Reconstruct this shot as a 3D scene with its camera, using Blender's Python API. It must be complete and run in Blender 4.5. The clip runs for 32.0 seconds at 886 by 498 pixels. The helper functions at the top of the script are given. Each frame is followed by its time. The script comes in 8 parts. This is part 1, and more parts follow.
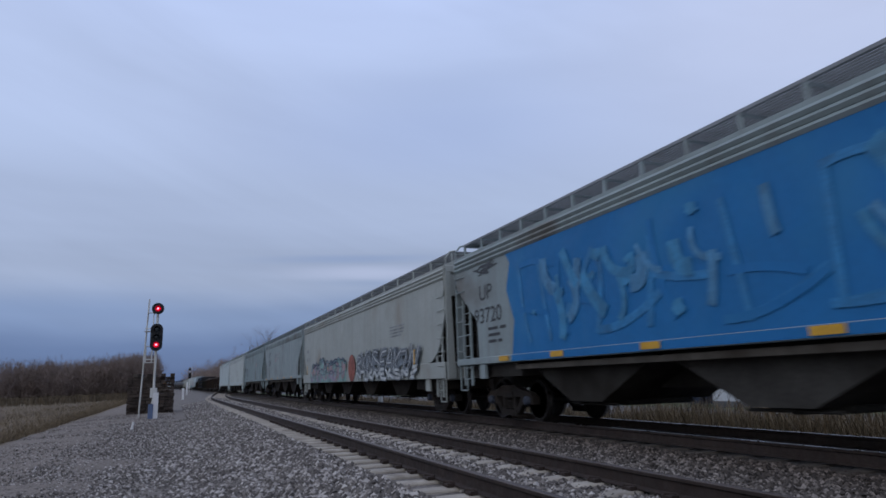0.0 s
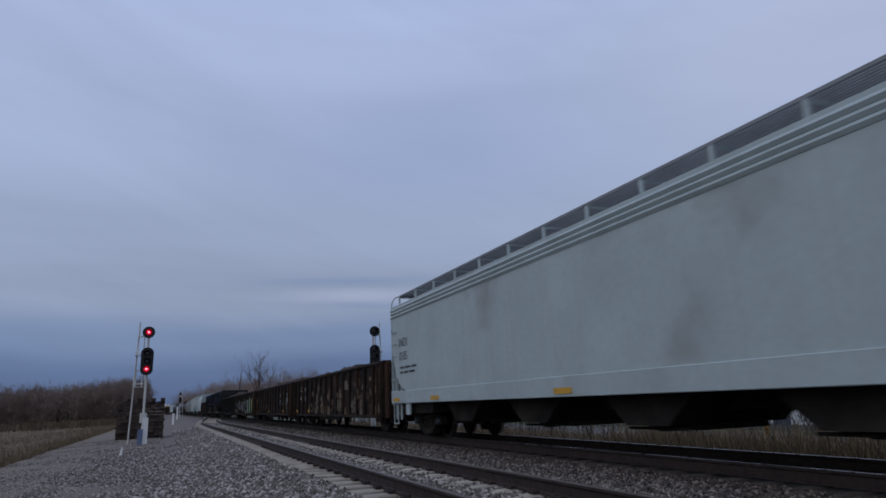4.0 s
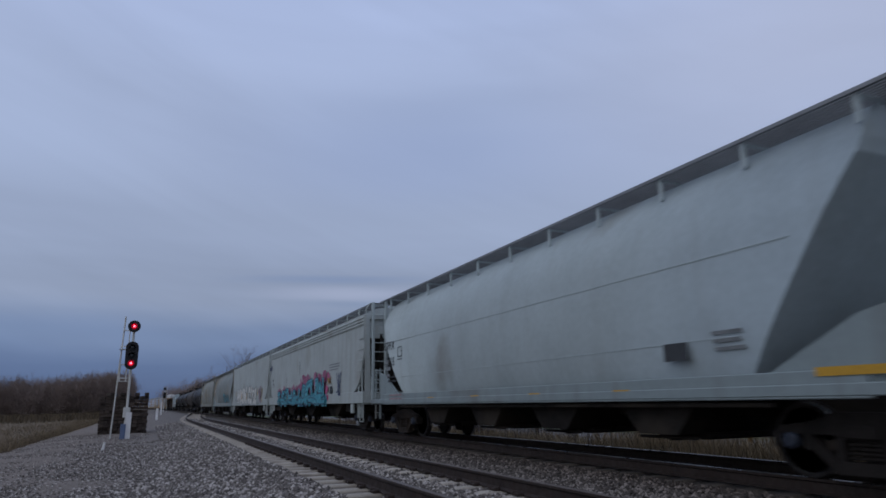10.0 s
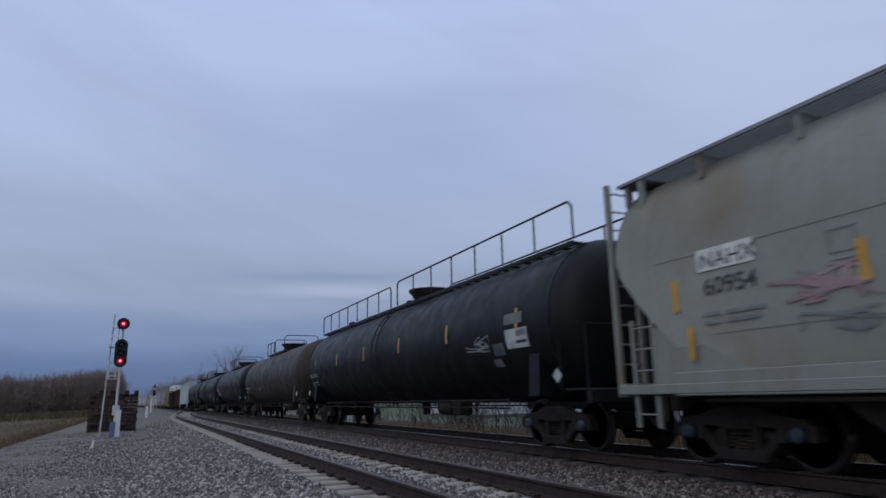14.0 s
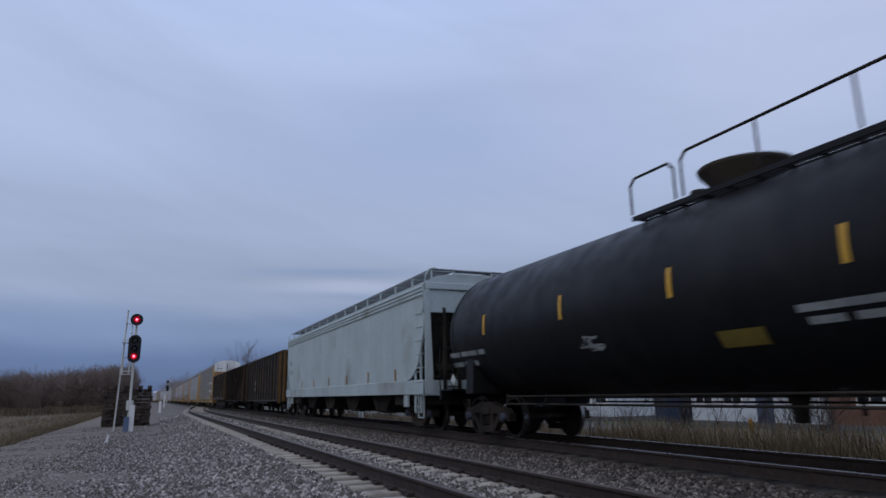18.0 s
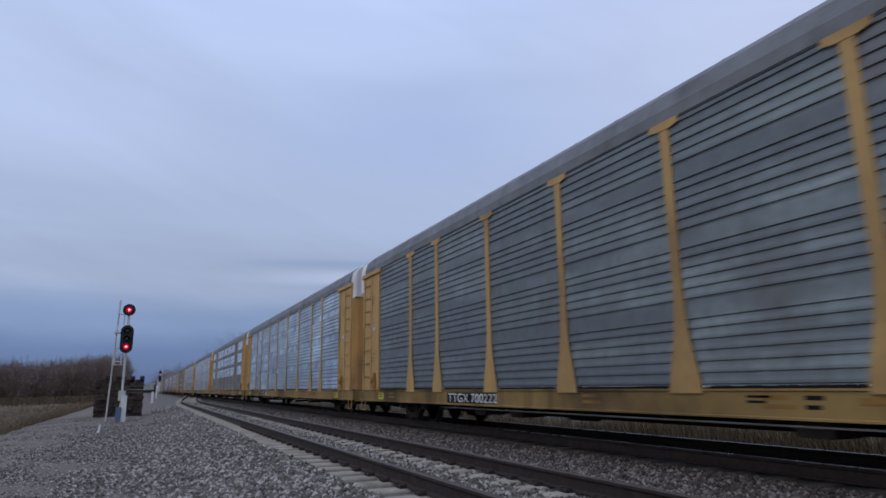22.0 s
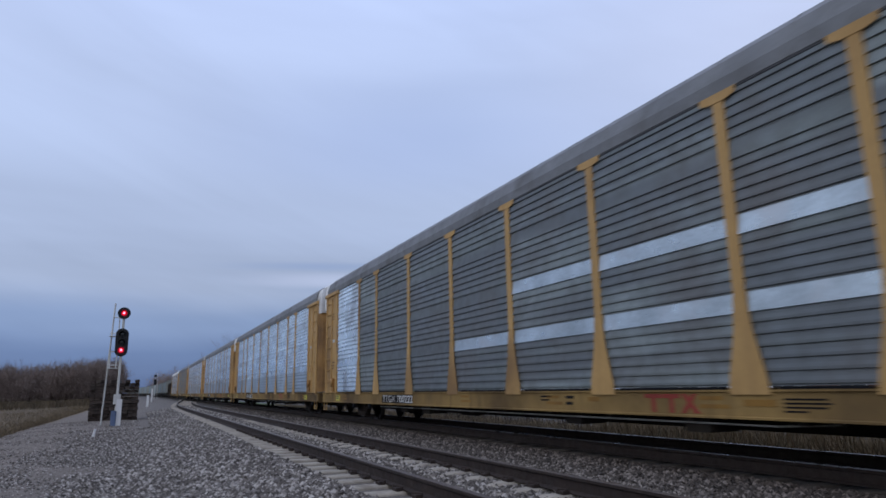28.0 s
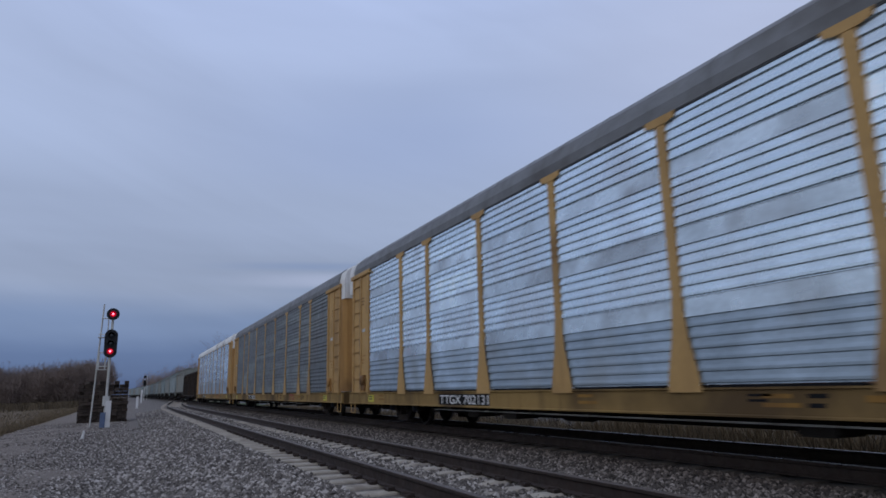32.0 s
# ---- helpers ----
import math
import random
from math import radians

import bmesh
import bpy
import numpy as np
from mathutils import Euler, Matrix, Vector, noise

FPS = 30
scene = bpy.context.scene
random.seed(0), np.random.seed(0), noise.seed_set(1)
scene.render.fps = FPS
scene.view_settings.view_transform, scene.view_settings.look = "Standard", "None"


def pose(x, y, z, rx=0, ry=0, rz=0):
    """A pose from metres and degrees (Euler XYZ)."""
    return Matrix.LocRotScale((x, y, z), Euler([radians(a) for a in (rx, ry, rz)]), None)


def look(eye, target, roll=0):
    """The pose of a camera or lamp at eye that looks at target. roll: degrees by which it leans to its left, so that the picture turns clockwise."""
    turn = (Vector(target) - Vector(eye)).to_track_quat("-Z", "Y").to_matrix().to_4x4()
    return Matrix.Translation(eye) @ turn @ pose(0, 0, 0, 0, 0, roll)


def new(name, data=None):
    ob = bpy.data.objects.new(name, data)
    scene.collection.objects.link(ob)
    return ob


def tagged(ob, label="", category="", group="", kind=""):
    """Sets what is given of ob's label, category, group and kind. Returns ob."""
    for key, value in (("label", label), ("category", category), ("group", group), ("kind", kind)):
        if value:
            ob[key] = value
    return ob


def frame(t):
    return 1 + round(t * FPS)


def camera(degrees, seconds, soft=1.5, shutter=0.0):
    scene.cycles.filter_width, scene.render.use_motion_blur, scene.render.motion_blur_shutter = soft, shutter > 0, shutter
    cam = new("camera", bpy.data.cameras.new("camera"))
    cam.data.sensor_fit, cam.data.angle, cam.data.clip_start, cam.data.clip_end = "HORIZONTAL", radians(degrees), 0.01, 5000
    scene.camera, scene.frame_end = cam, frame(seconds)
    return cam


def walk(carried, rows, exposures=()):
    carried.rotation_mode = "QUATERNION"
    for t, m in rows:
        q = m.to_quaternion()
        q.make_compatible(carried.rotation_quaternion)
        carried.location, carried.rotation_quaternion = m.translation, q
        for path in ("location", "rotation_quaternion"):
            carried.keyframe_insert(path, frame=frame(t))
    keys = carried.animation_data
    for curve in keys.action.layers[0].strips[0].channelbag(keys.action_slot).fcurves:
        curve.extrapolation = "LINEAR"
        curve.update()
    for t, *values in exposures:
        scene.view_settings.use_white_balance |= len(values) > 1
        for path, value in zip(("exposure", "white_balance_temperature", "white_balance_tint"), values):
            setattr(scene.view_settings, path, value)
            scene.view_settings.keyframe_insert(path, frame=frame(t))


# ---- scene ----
cam = camera(68.57, 32.0, soft=1.6, shutter=0.14)
PATH = [
    (0, pose(0, 0, 0.98, 101.35, 1.69, -22.01)),
    (0.5, pose(0, 0, 0.98, 101.32, 1.31, -21.93)),
    (1, pose(0, 0, 0.98, 101.72, 1.07, -22.07)),
    (1.5, pose(0, 0, 0.98, 102.05, 1.19, -22.60)),
    (2, pose(0, 0, 0.98, 102.19, 1.39, -22.86)),
    (2.5, pose(0, 0, 0.98, 102.22, 1.41, -23.08)),
    (4.5, pose(0, 0, 0.98, 103.56, 2.09, -22.44)),
    (5, pose(0, 0, 0.98, 103.68, 1.78, -22.26)),
    (5.5, pose(0, 0, 0.98, 103.66, 1.67, -22.26)),
    (6, pose(0, 0, 0.98, 103.56, 1.65, -22.25)),
    (6.5, pose(0, 0, 0.98, 103.51, 1.51, -22.00)),
    (7, pose(0, 0, 0.98, 103.39, 1.34, -22.12)),
    (7.5, pose(0, 0, 0.98, 103.41, 1.17, -22.44)),
    (8, pose(0, 0, 0.98, 103.48, 1.17, -22.78)),
    (8.5, pose(0, 0, 0.98, 103.40, 1.08, -23.22)),
    (9, pose(0, 0, 0.98, 103.35, 0.92, -23.58)),
    (9.5, pose(0, 0, 0.98, 103.25, 0.98, -23.60)),
    (10, pose(0, 0, 0.98, 103.30, 0.89, -23.77)),
    (10.5, pose(0, 0, 0.98, 103.24, 0.86, -24.01)),
    (11, pose(0, 0, 0.98, 103.24, 0.76, -24.29)),
    (11.5, pose(0, 0, 0.98, 103.12, 1.00, -24.35)),
    (12, pose(0, 0, 0.98, 103.09, 1.07, -24.37)),
    (12.5, pose(0, 0, 0.98, 103.01, 1.22, -24.33)),
    (13, pose(0, 0, 0.98, 103.06, 1.12, -24.26)),
    (13.5, pose(0, 0, 0.98, 103.10, 1.04, -24.31)),
    (14, pose(0, 0, 0.98, 102.98, 1.15, -24.53)),
    (14.5, pose(0, 0, 0.98, 102.94, 1.20, -24.69)),
    (16.5, pose(0, 0, 0.98, 102.94, 1.38, -24.23)),
    (17, pose(0, 0, 0.98, 102.89, 1.12, -23.77)),
    (17.5, pose(0, 0, 0.98, 102.73, 1.19, -23.55)),
    (18, pose(0, 0, 0.98, 102.65, 1.02, -23.60)),
    (18.5, pose(0, 0, 0.98, 102.43, 1.02, -23.69)),
    (19, pose(0, 0, 0.98, 102.35, 1.08, -23.76)),
    (19.5, pose(0, 0, 0.98, 102.38, 0.90, -23.81)),
    (20, pose(0, 0, 0.98, 102.30, 0.82, -23.88)),
    (20.5, pose(0, 0, 0.98, 102.17, 0.74, -24.01)),
    (21, pose(0, 0, 0.98, 102.12, 0.74, -24.07)),
    (21.5, pose(0, 0, 0.98, 102.04, 0.73, -24.18)),
    (22, pose(0, 0, 0.98, 101.97, 0.72, -24.22)),
    (22.5, pose(0, 0, 0.98, 101.87, 0.72, -24.39)),
    (23, pose(0, 0, 0.98, 101.85, 0.78, -24.46)),
    (23.5, pose(0, 0, 0.98, 101.90, 0.75, -24.40)),
    (24, pose(0, 0, 0.98, 102.04, 0.60, -24.38)),
    (24.5, pose(0, 0, 0.98, 102.14, 0.47, -24.31)),
    (25, pose(0, 0, 0.98, 102.18, 0.44, -24.25)),
    (25.5, pose(0, 0, 0.98, 102.05, 0.56, -24.30)),
    (27.5, pose(0, 0, 0.98, 102.12, 0.85, -24.49)),
    (28, pose(0, 0, 0.98, 102.16, 0.95, -24.54)),
    (28.5, pose(0, 0, 0.98, 102.16, 1.20, -24.73)),
    (29, pose(0, 0, 0.98, 102.11, 1.41, -24.90)),
    (29.5, pose(0, 0, 0.98, 102.19, 1.51, -24.95)),
    (30, pose(0, 0, 0.98, 102.19, 1.53, -25.01)),
    (30.5, pose(0, 0, 0.98, 102.19, 1.54, -25.07)),
    (31, pose(0, 0, 0.98, 102.21, 1.45, -25.16)),
    (31.5, pose(0, 0, 0.98, 102.19, 1.26, -25.23)),
    (32, pose(0, 0, 0.98, 102.10, 1.29, -25.28)),
]
EXPOSURES = [(0, 0.12), (2, 0.08), (2.5, 0.05), (4.5, -0.28), (6, -0.32), (7.5, -0.3), (9, -0.17), (10, -0.22), (11, -0.12), (12, -0.1), (13, -0.02), (14.5, -0.05), (17, -0.02), (19, 0.0), (21, 0.03), (22, 0.15), (23, 0.06), (24, 0.03), (25.5, 0.06), (27.5, 0.2), (28.3, 0.24), (29, 0.14), (30, -0.06), (31, -0.1), (32, -0.1)]
walk(cam, PATH, EXPOSURES)

# ---- light: an overcast evening sky, its glow behind the camera ----
world = bpy.data.worlds.new("evening_sky")
scene.world = world
world.use_nodes = True
wn, wl = world.node_tree.nodes, world.node_tree.links
wn.clear()


def wnode(kind, **values):
    n = wn.new(kind)
    for k, v in values.items():
        n.inputs[k].default_value = v
    return n


w_out = wn.new("ShaderNodeOutputWorld")
w_bg = wnode("ShaderNodeBackground", Strength=1.0)
w_co = wn.new("ShaderNodeTexCoord")
w_sep = wn.new("ShaderNodeSeparateXYZ")
wl.new(w_co.outputs["Generated"], w_sep.inputs[0])
w_ramp = wn.new("ShaderNodeValToRGB")
w_ramp.color_ramp.interpolation = "EASE"
SKY_STOPS = [(0.0, (0.085, 0.130, 0.255)), (0.05, (0.122, 0.186, 0.350)), (0.1, (0.205, 0.285, 0.475)), (0.155, (0.32, 0.39, 0.5586)), (0.26, (0.37, 0.45, 0.6468)), (0.4, (0.42, 0.51, 0.7448)), (0.58, (0.46, 0.56, 0.8428)), (1.0, (0.5, 0.58, 0.8036))]
els = w_ramp.color_ramp.elements
while len(els) < len(SKY_STOPS):
    els.new(0.5)
for e, (p, c) in zip(els, SKY_STOPS):
    e.position, e.color = p, (*c, 1)
# clouds are drawn out along the horizon: direction divided by its height
w_up = wn.new("ShaderNodeMath"); w_up.operation = "ADD"; w_up.inputs[1].default_value = 0.12
wl.new(w_sep.outputs["Z"], w_up.inputs[0])
w_abs = wn.new("ShaderNodeMath"); w_abs.operation = "MAXIMUM"; w_abs.inputs[1].default_value = 0.05
wl.new(w_up.outputs[0], w_abs.inputs[0])
w_dx = wn.new("ShaderNodeMath"); w_dx.operation = "DIVIDE"
w_dy = wn.new("ShaderNodeMath"); w_dy.operation = "DIVIDE"
wl.new(w_sep.outputs["X"], w_dx.inputs[0]); wl.new(w_abs.outputs[0], w_dx.inputs[1])
wl.new(w_sep.outputs["Y"], w_dy.inputs[0]); wl.new(w_abs.outputs[0], w_dy.inputs[1])
w_com = wn.new("ShaderNodeCombineXYZ")
wl.new(w_dx.outputs[0], w_com.inputs[0]); wl.new(w_dy.outputs[0], w_com.inputs[1])
w_n1 = wnode("ShaderNodeTexNoise", Scale=0.35, Detail=4.0, Roughness=0.5)
w_n2 = wnode("ShaderNodeTexNoise", Scale=1.5, Detail=4.0, Roughness=0.52)
wl.new(w_com.outputs[0], w_n1.inputs["Vector"])
# soft slanting billows in the deck
w_slant = wn.new("ShaderNodeVectorMath"); w_slant.operation = "DOT_PRODUCT"; w_slant.inputs[1].default_value = (1.7, 0.4, 5.2)
wl.new(w_co.outputs["Generated"], w_slant.inputs[0])
w_bil = wn.new("ShaderNodeCombineXYZ")
wl.new(w_sep.outputs["X"], w_bil.inputs[0]); wl.new(w_sep.outputs["Y"], w_bil.inputs[1]); wl.new(w_slant.outputs["Value"], w_bil.inputs[2])
wl.new(w_bil.outputs[0], w_n2.inputs["Vector"])
w_n2.inputs["Distortion"].default_value = 0.5
# uneven lower edge of the cloud deck
w_el = wn.new("ShaderNodeMath"); w_el.operation = "MULTIPLY_ADD"
w_el.inputs[1].default_value, w_el.inputs[2].default_value = 0.06, -0.03
wl.new(w_n1.outputs["Fac"], w_el.inputs[0])
w_add = wn.new("ShaderNodeMath"); w_add.operation = "ADD"
wl.new(w_sep.outputs["Z"], w_add.inputs[0]); wl.new(w_el.outputs[0], w_add.inputs[1])
wl.new(w_add.outputs[0], w_ramp.inputs["Fac"])
w_map = wn.new("ShaderNodeMapRange")
w_map.inputs["From Min"].default_value, w_map.inputs["From Max"].default_value = 0.35, 0.68
w_map.inputs["To Min"].default_value, w_map.inputs["To Max"].default_value = 0.935, 1.065
wl.new(w_n2.outputs["Fac"], w_map.inputs["Value"])
w_mul = wn.new("ShaderNodeMixRGB"); w_mul.blend_type = "MULTIPLY"; w_mul.inputs[0].default_value = 1.0
wl.new(w_ramp.outputs["Color"], w_mul.inputs[1]); wl.new(w_map.outputs[0], w_mul.inputs[2])
# thin level streaks low in the sky
w_st = wn.new("ShaderNodeVectorMath"); w_st.operation = "MULTIPLY"; w_st.inputs[1].default_value = (1.2, 1.2, 13.0)
wl.new(w_co.outputs["Generated"], w_st.inputs[0])
w_n3 = wnode("ShaderNodeTexNoise", Scale=1.1, Detail=3.0, Roughness=0.5)
wl.new(w_st.outputs[0], w_n3.inputs["Vector"])
w_lo = wn.new("ShaderNodeValToRGB")
for e, (p, c) in zip((w_lo.color_ramp.elements[0], w_lo.color_ramp.elements[1], w_lo.color_ramp.elements.new(0.16), w_lo.color_ramp.elements.new(0.30)), ((0.02, 0.0), (0.1, 0.5), (0.16, 1.0), (0.30, 0.0))):
    e.position, e.color = p, (c, c, c, 1)
wl.new(w_sep.outputs["Z"], w_lo.inputs[0])
w_sm = wn.new("ShaderNodeMapRange")
w_sm.inputs["From Min"].default_value, w_sm.inputs["From Max"].default_value = 0.35, 0.65
w_sm.inputs["To Min"].default_value, w_sm.inputs["To Max"].default_value = 0.92, 1.08
wl.new(w_n3.outputs["Fac"], w_sm.inputs["Value"])
w_strk = wn.new("ShaderNodeMixRGB"); w_strk.blend_type = "MULTIPLY"
wl.new(w_lo.outputs[0], w_strk.inputs[0]); wl.new(w_mul.outputs[0], w_strk.inputs[1]); wl.new(w_sm.outputs[0], w_strk.inputs[2])
# the evening's glow low in the west, behind the camera
w_dot = wn.new("ShaderNodeVectorMath"); w_dot.operation = "DOT_PRODUCT"; w_dot.inputs[1].default_value = (-0.86, -0.42, 0.05)
wl.new(w_co.outputs["Generated"], w_dot.inputs[0])
w_gl = wn.new("ShaderNodeMapRange"); w_gl.inputs["From Min"].default_value, w_gl.inputs["From Max"].default_value = 0.1, 0.95
wl.new(w_dot.outputs["Value"], w_gl.inputs["Value"])
# broad paler and greyer reaches of the deck, and one long thin bank of cloud over the line, paler beneath


def bell(sock, at, wide):
    d = wn.new("ShaderNodeMath"); d.operation = "SUBTRACT"; d.inputs[1].default_value = at
    wl.new(sock, d.inputs[0])
    a = wn.new("ShaderNodeMath"); a.operation = "ABSOLUTE"
    wl.new(d.outputs[0], a.inputs[0])
    m = wn.new("ShaderNodeMapRange"); m.interpolation_type = "SMOOTHSTEP"
    m.inputs["From Min"].default_value, m.inputs["From Max"].default_value = 0.0, wide
    m.inputs["To Min"].default_value, m.inputs["To Max"].default_value = 1.0, 0.0
    wl.new(a.outputs[0], m.inputs["Value"])
    return m.outputs[0]


def product(a, b, k=1.0):
    p = wn.new("ShaderNodeMath"); p.operation = "MULTIPLY"
    wl.new(a, p.inputs[0]); wl.new(b, p.inputs[1])
    if k == 1.0:
        return p.outputs[0]
    q = wn.new("ShaderNodeMath"); q.operation = "MULTIPLY"; q.inputs[1].default_value = k
    wl.new(p.outputs[0], q.inputs[0])
    return q.outputs[0]


w_wav = wn.new("ShaderNodeMath"); w_wav.operation = "MULTIPLY_ADD"; w_wav.inputs[1].default_value = 0.05
wl.new(w_n3.outputs["Fac"], w_wav.inputs[0]); wl.new(w_sep.outputs["Z"], w_wav.inputs[2])
w_last = w_strk.outputs[0]
for z_at, z_wide, x_at, x_wide, tint, much in ((0.36, 0.10, -0.24, 0.34, (0.48, 0.59, 0.86, 1), 0.42), (0.40, 0.12, 0.36, 0.42, (0.33, 0.42, 0.67, 1), 0.6), (0.50, 0.26, 0.80, 0.42, (0.56, 0.61, 0.82, 1), 0.5),
                                                  (0.203, 0.010, 0.24, 0.20, (0.24, 0.32, 0.52, 1), 0.7), (0.184, 0.013, 0.27, 0.20, (0.46, 0.52, 0.72, 1), 0.6), (0.172, 0.008, 0.30, 0.16, (0.24, 0.32, 0.51, 1), 0.45)):
    w_cl = wn.new("ShaderNodeMixRGB"); w_cl.inputs[2].default_value = tint
    wl.new(product(bell(w_wav.outputs[0], z_at, z_wide), bell(w_sep.outputs["X"], x_at, x_wide), much), w_cl.inputs[0])
    wl.new(w_last, w_cl.inputs[1])
    w_last = w_cl.outputs[0]
w_west = wn.new("ShaderNodeMixRGB"); w_west.inputs[2].default_value = (0.62, 0.68, 0.80, 1)
wl.new(w_gl.outputs[0], w_west.inputs[0]); wl.new(w_last, w_west.inputs[1])
# the clear air above the clouds, faintly
w_sky = wn.new("ShaderNodeTexSky")
w_sky.sky_type, w_sky.sun_disc = "NISHITA", False
w_sky.sun_elevation, w_sky.sun_rotation = radians(6), radians(215)
w_mix = wn.new("ShaderNodeMixRGB"); w_mix.inputs[0].default_value = 0.03
w_dim = wn.new("ShaderNodeMixRGB"); w_dim.blend_type = "MULTIPLY"; w_dim.inputs[0].default_value = 1.0; w_dim.inputs[2].default_value = (0.1, 0.1, 0.1, 1)
wl.new(w_sky.outputs[0], w_dim.inputs[1])
wl.new(w_west.outputs[0], w_mix.inputs[1]); wl.new(w_dim.outputs[0], w_mix.inputs[2])
wl.new(w_mix.outputs[0], w_bg.inputs["Color"]); wl.new(w_bg.outputs[0], w_out.inputs["Surface"])

sun = new("sun", bpy.data.lights.new("sun", "SUN"))
sun.data.energy, sun.data.angle, sun.data.color = 0.22, radians(40), (1.0, 0.93, 0.88)
sun.matrix_basis = look((0, 0, 0), (0.62, 0.35, -0.70))

# ---- materials ----
MATS = {}


def mat(name, base, rough=0.6, metal=0.0, var=0.15, scale=1.5, dirt=None, dirt_amount=0.3, dirt_scale=0.8, streak=0.0, bump=0.15, bump_scale=40.0, spec=0.5, each=0.0, coat=0.0, bands=None, bump_far=0.01):
    """A weathered surface: two scales of tone, patches and drips of dirt, fine relief. each: how far alike pieces differ."""
    if name in MATS:
        return MATS[name]
    m = bpy.data.materials.new(name)
    m.use_nodes = True
    nodes, links = m.node_tree.nodes, m.node_tree.links
    bsdf = nodes["Principled BSDF"]
    co = nodes.new("ShaderNodeTexCoord")
    info = nodes.new("ShaderNodeObjectInfo")
    shift = nodes.new("ShaderNodeVectorMath"); shift.operation = "MULTIPLY_ADD"
    shift.inputs[1].default_value, shift.inputs[2].default_value = (37.0, 71.0, 13.0), (0, 0, 0)
    links.new(info.outputs["Random"], shift.inputs[0])
    place = nodes.new("ShaderNodeVectorMath"); place.operation = "ADD"
    links.new(co.outputs["Object"], place.inputs[0]); links.new(shift.outputs[0], place.inputs[1])

    def noise_at(sc, detail=4.0, stretch=None):
        n = nodes.new("ShaderNodeTexNoise")
        n.inputs["Scale"].default_value, n.inputs["Detail"].default_value = sc, detail
        src = place.outputs[0]
        if stretch:
            st = nodes.new("ShaderNodeVectorMath"); st.operation = "MULTIPLY"; st.inputs[1].default_value = stretch
            links.new(src, st.inputs[0]); src = st.outputs[0]
        links.new(src, n.inputs["Vector"])
        return n

    def ranged(sock, a, b, lo, hi):
        r = nodes.new("ShaderNodeMapRange")
        for k, v in zip(("From Min", "From Max", "To Min", "To Max"), (a, b, lo, hi)):
            r.inputs[k].default_value = v
        links.new(sock, r.inputs["Value"])
        return r.outputs[0]

    def times(col, fac):
        x = nodes.new("ShaderNodeMixRGB"); x.blend_type = "MULTIPLY"; x.inputs[0].default_value = 1.0
        links.new(col, x.inputs[1]); links.new(fac, x.inputs[2])
        return x.outputs[0]

    rgb = nodes.new("ShaderNodeRGB"); rgb.outputs[0].default_value = (*base, 1)
    col = times(rgb.outputs[0], ranged(noise_at(scale).outputs["Fac"], 0.3, 0.7, 1 - var, 1 + var))
    col = times(col, ranged(noise_at(scale * 14, 3.0).outputs["Fac"], 0.3, 0.7, 1 - var * 0.6, 1 + var * 0.6))
    if each:
        col = times(col, ranged(info.outputs["Random"], 0, 1, 1 - each, 1 + each))
    if bands:
        level = ranged(noise_at(1.0, 2.0, (0.10, 0.10, 1.5)).outputs["Fac"], 0.42, 0.56, 0.0, 1.0)
        mixb = nodes.new("ShaderNodeMixRGB"); mixb.inputs[2].default_value = (*bands, 1)
        links.new(level, mixb.inputs[0]); links.new(col, mixb.inputs[1]); col = mixb.outputs[0]
    if dirt:
        fac = ranged(noise_at(dirt_scale, 6.0).outputs["Fac"], 0.62 - 0.3 * dirt_amount, 0.78 - 0.2 * dirt_amount, 0.0, 0.9)
        if streak:
            drip = ranged(noise_at(1.0, 5.0, (3.2, 3.2, 0.22)).outputs["Fac"], 0.5, 0.75, 0.0, streak)
            mx = nodes.new("ShaderNodeMath"); mx.operation = "MAXIMUM"
            links.new(fac, mx.inputs[0]); links.new(drip, mx.inputs[1]); fac = mx.outputs[0]
        mix = nodes.new("ShaderNodeMixRGB"); mix.inputs[2].default_value = (*dirt, 1)
        links.new(fac, mix.inputs[0]); links.new(col, mix.inputs[1]); col = mix.outputs[0]
    links.new(col, bsdf.inputs["Base Color"])
    bsdf.inputs["Metallic"].default_value = metal
    bsdf.inputs["Specular IOR Level"].default_value = spec
    bsdf.inputs["Coat Weight"].default_value = coat
    links.new(ranged(noise_at(scale * 3).outputs["Fac"], 0.3, 0.7, max(rough - 0.1, 0.03), min(rough + 0.12, 1)), bsdf.inputs["Roughness"])
    if bump:
        bp = nodes.new("ShaderNodeBump"); bp.inputs["Strength"].default_value, bp.inputs["Distance"].default_value = bump, bump_far
        links.new(noise_at(bump_scale, 5.0).outputs["Fac"], bp.inputs["Height"]); links.new(bp.outputs[0], bsdf.inputs["Normal"])
    MATS[name] = m
    return m


def paint(name, base, **kw):
    """Old railcar paint with drips and road dirt."""
    given = dict(rough=0.6, spec=0.3, var=0.08, scale=0.7, dirt=(0.16, 0.13, 0.10), dirt_amount=0.25, dirt_scale=0.45, streak=0.35, bump=0.05, bump_scale=25.0)
    given.update(kw)
    return mat(name, base, **given)


def glow(name, base, strength):
    m = bpy.data.materials.new(name)
    m.use_nodes = True
    b = m.node_tree.nodes["Principled BSDF"]
    b.inputs["Base Color"].default_value = (*base, 1)
    b.inputs["Emission Color"].default_value = (*base, 1)
    b.inputs["Emission Strength"].default_value = strength
    return m


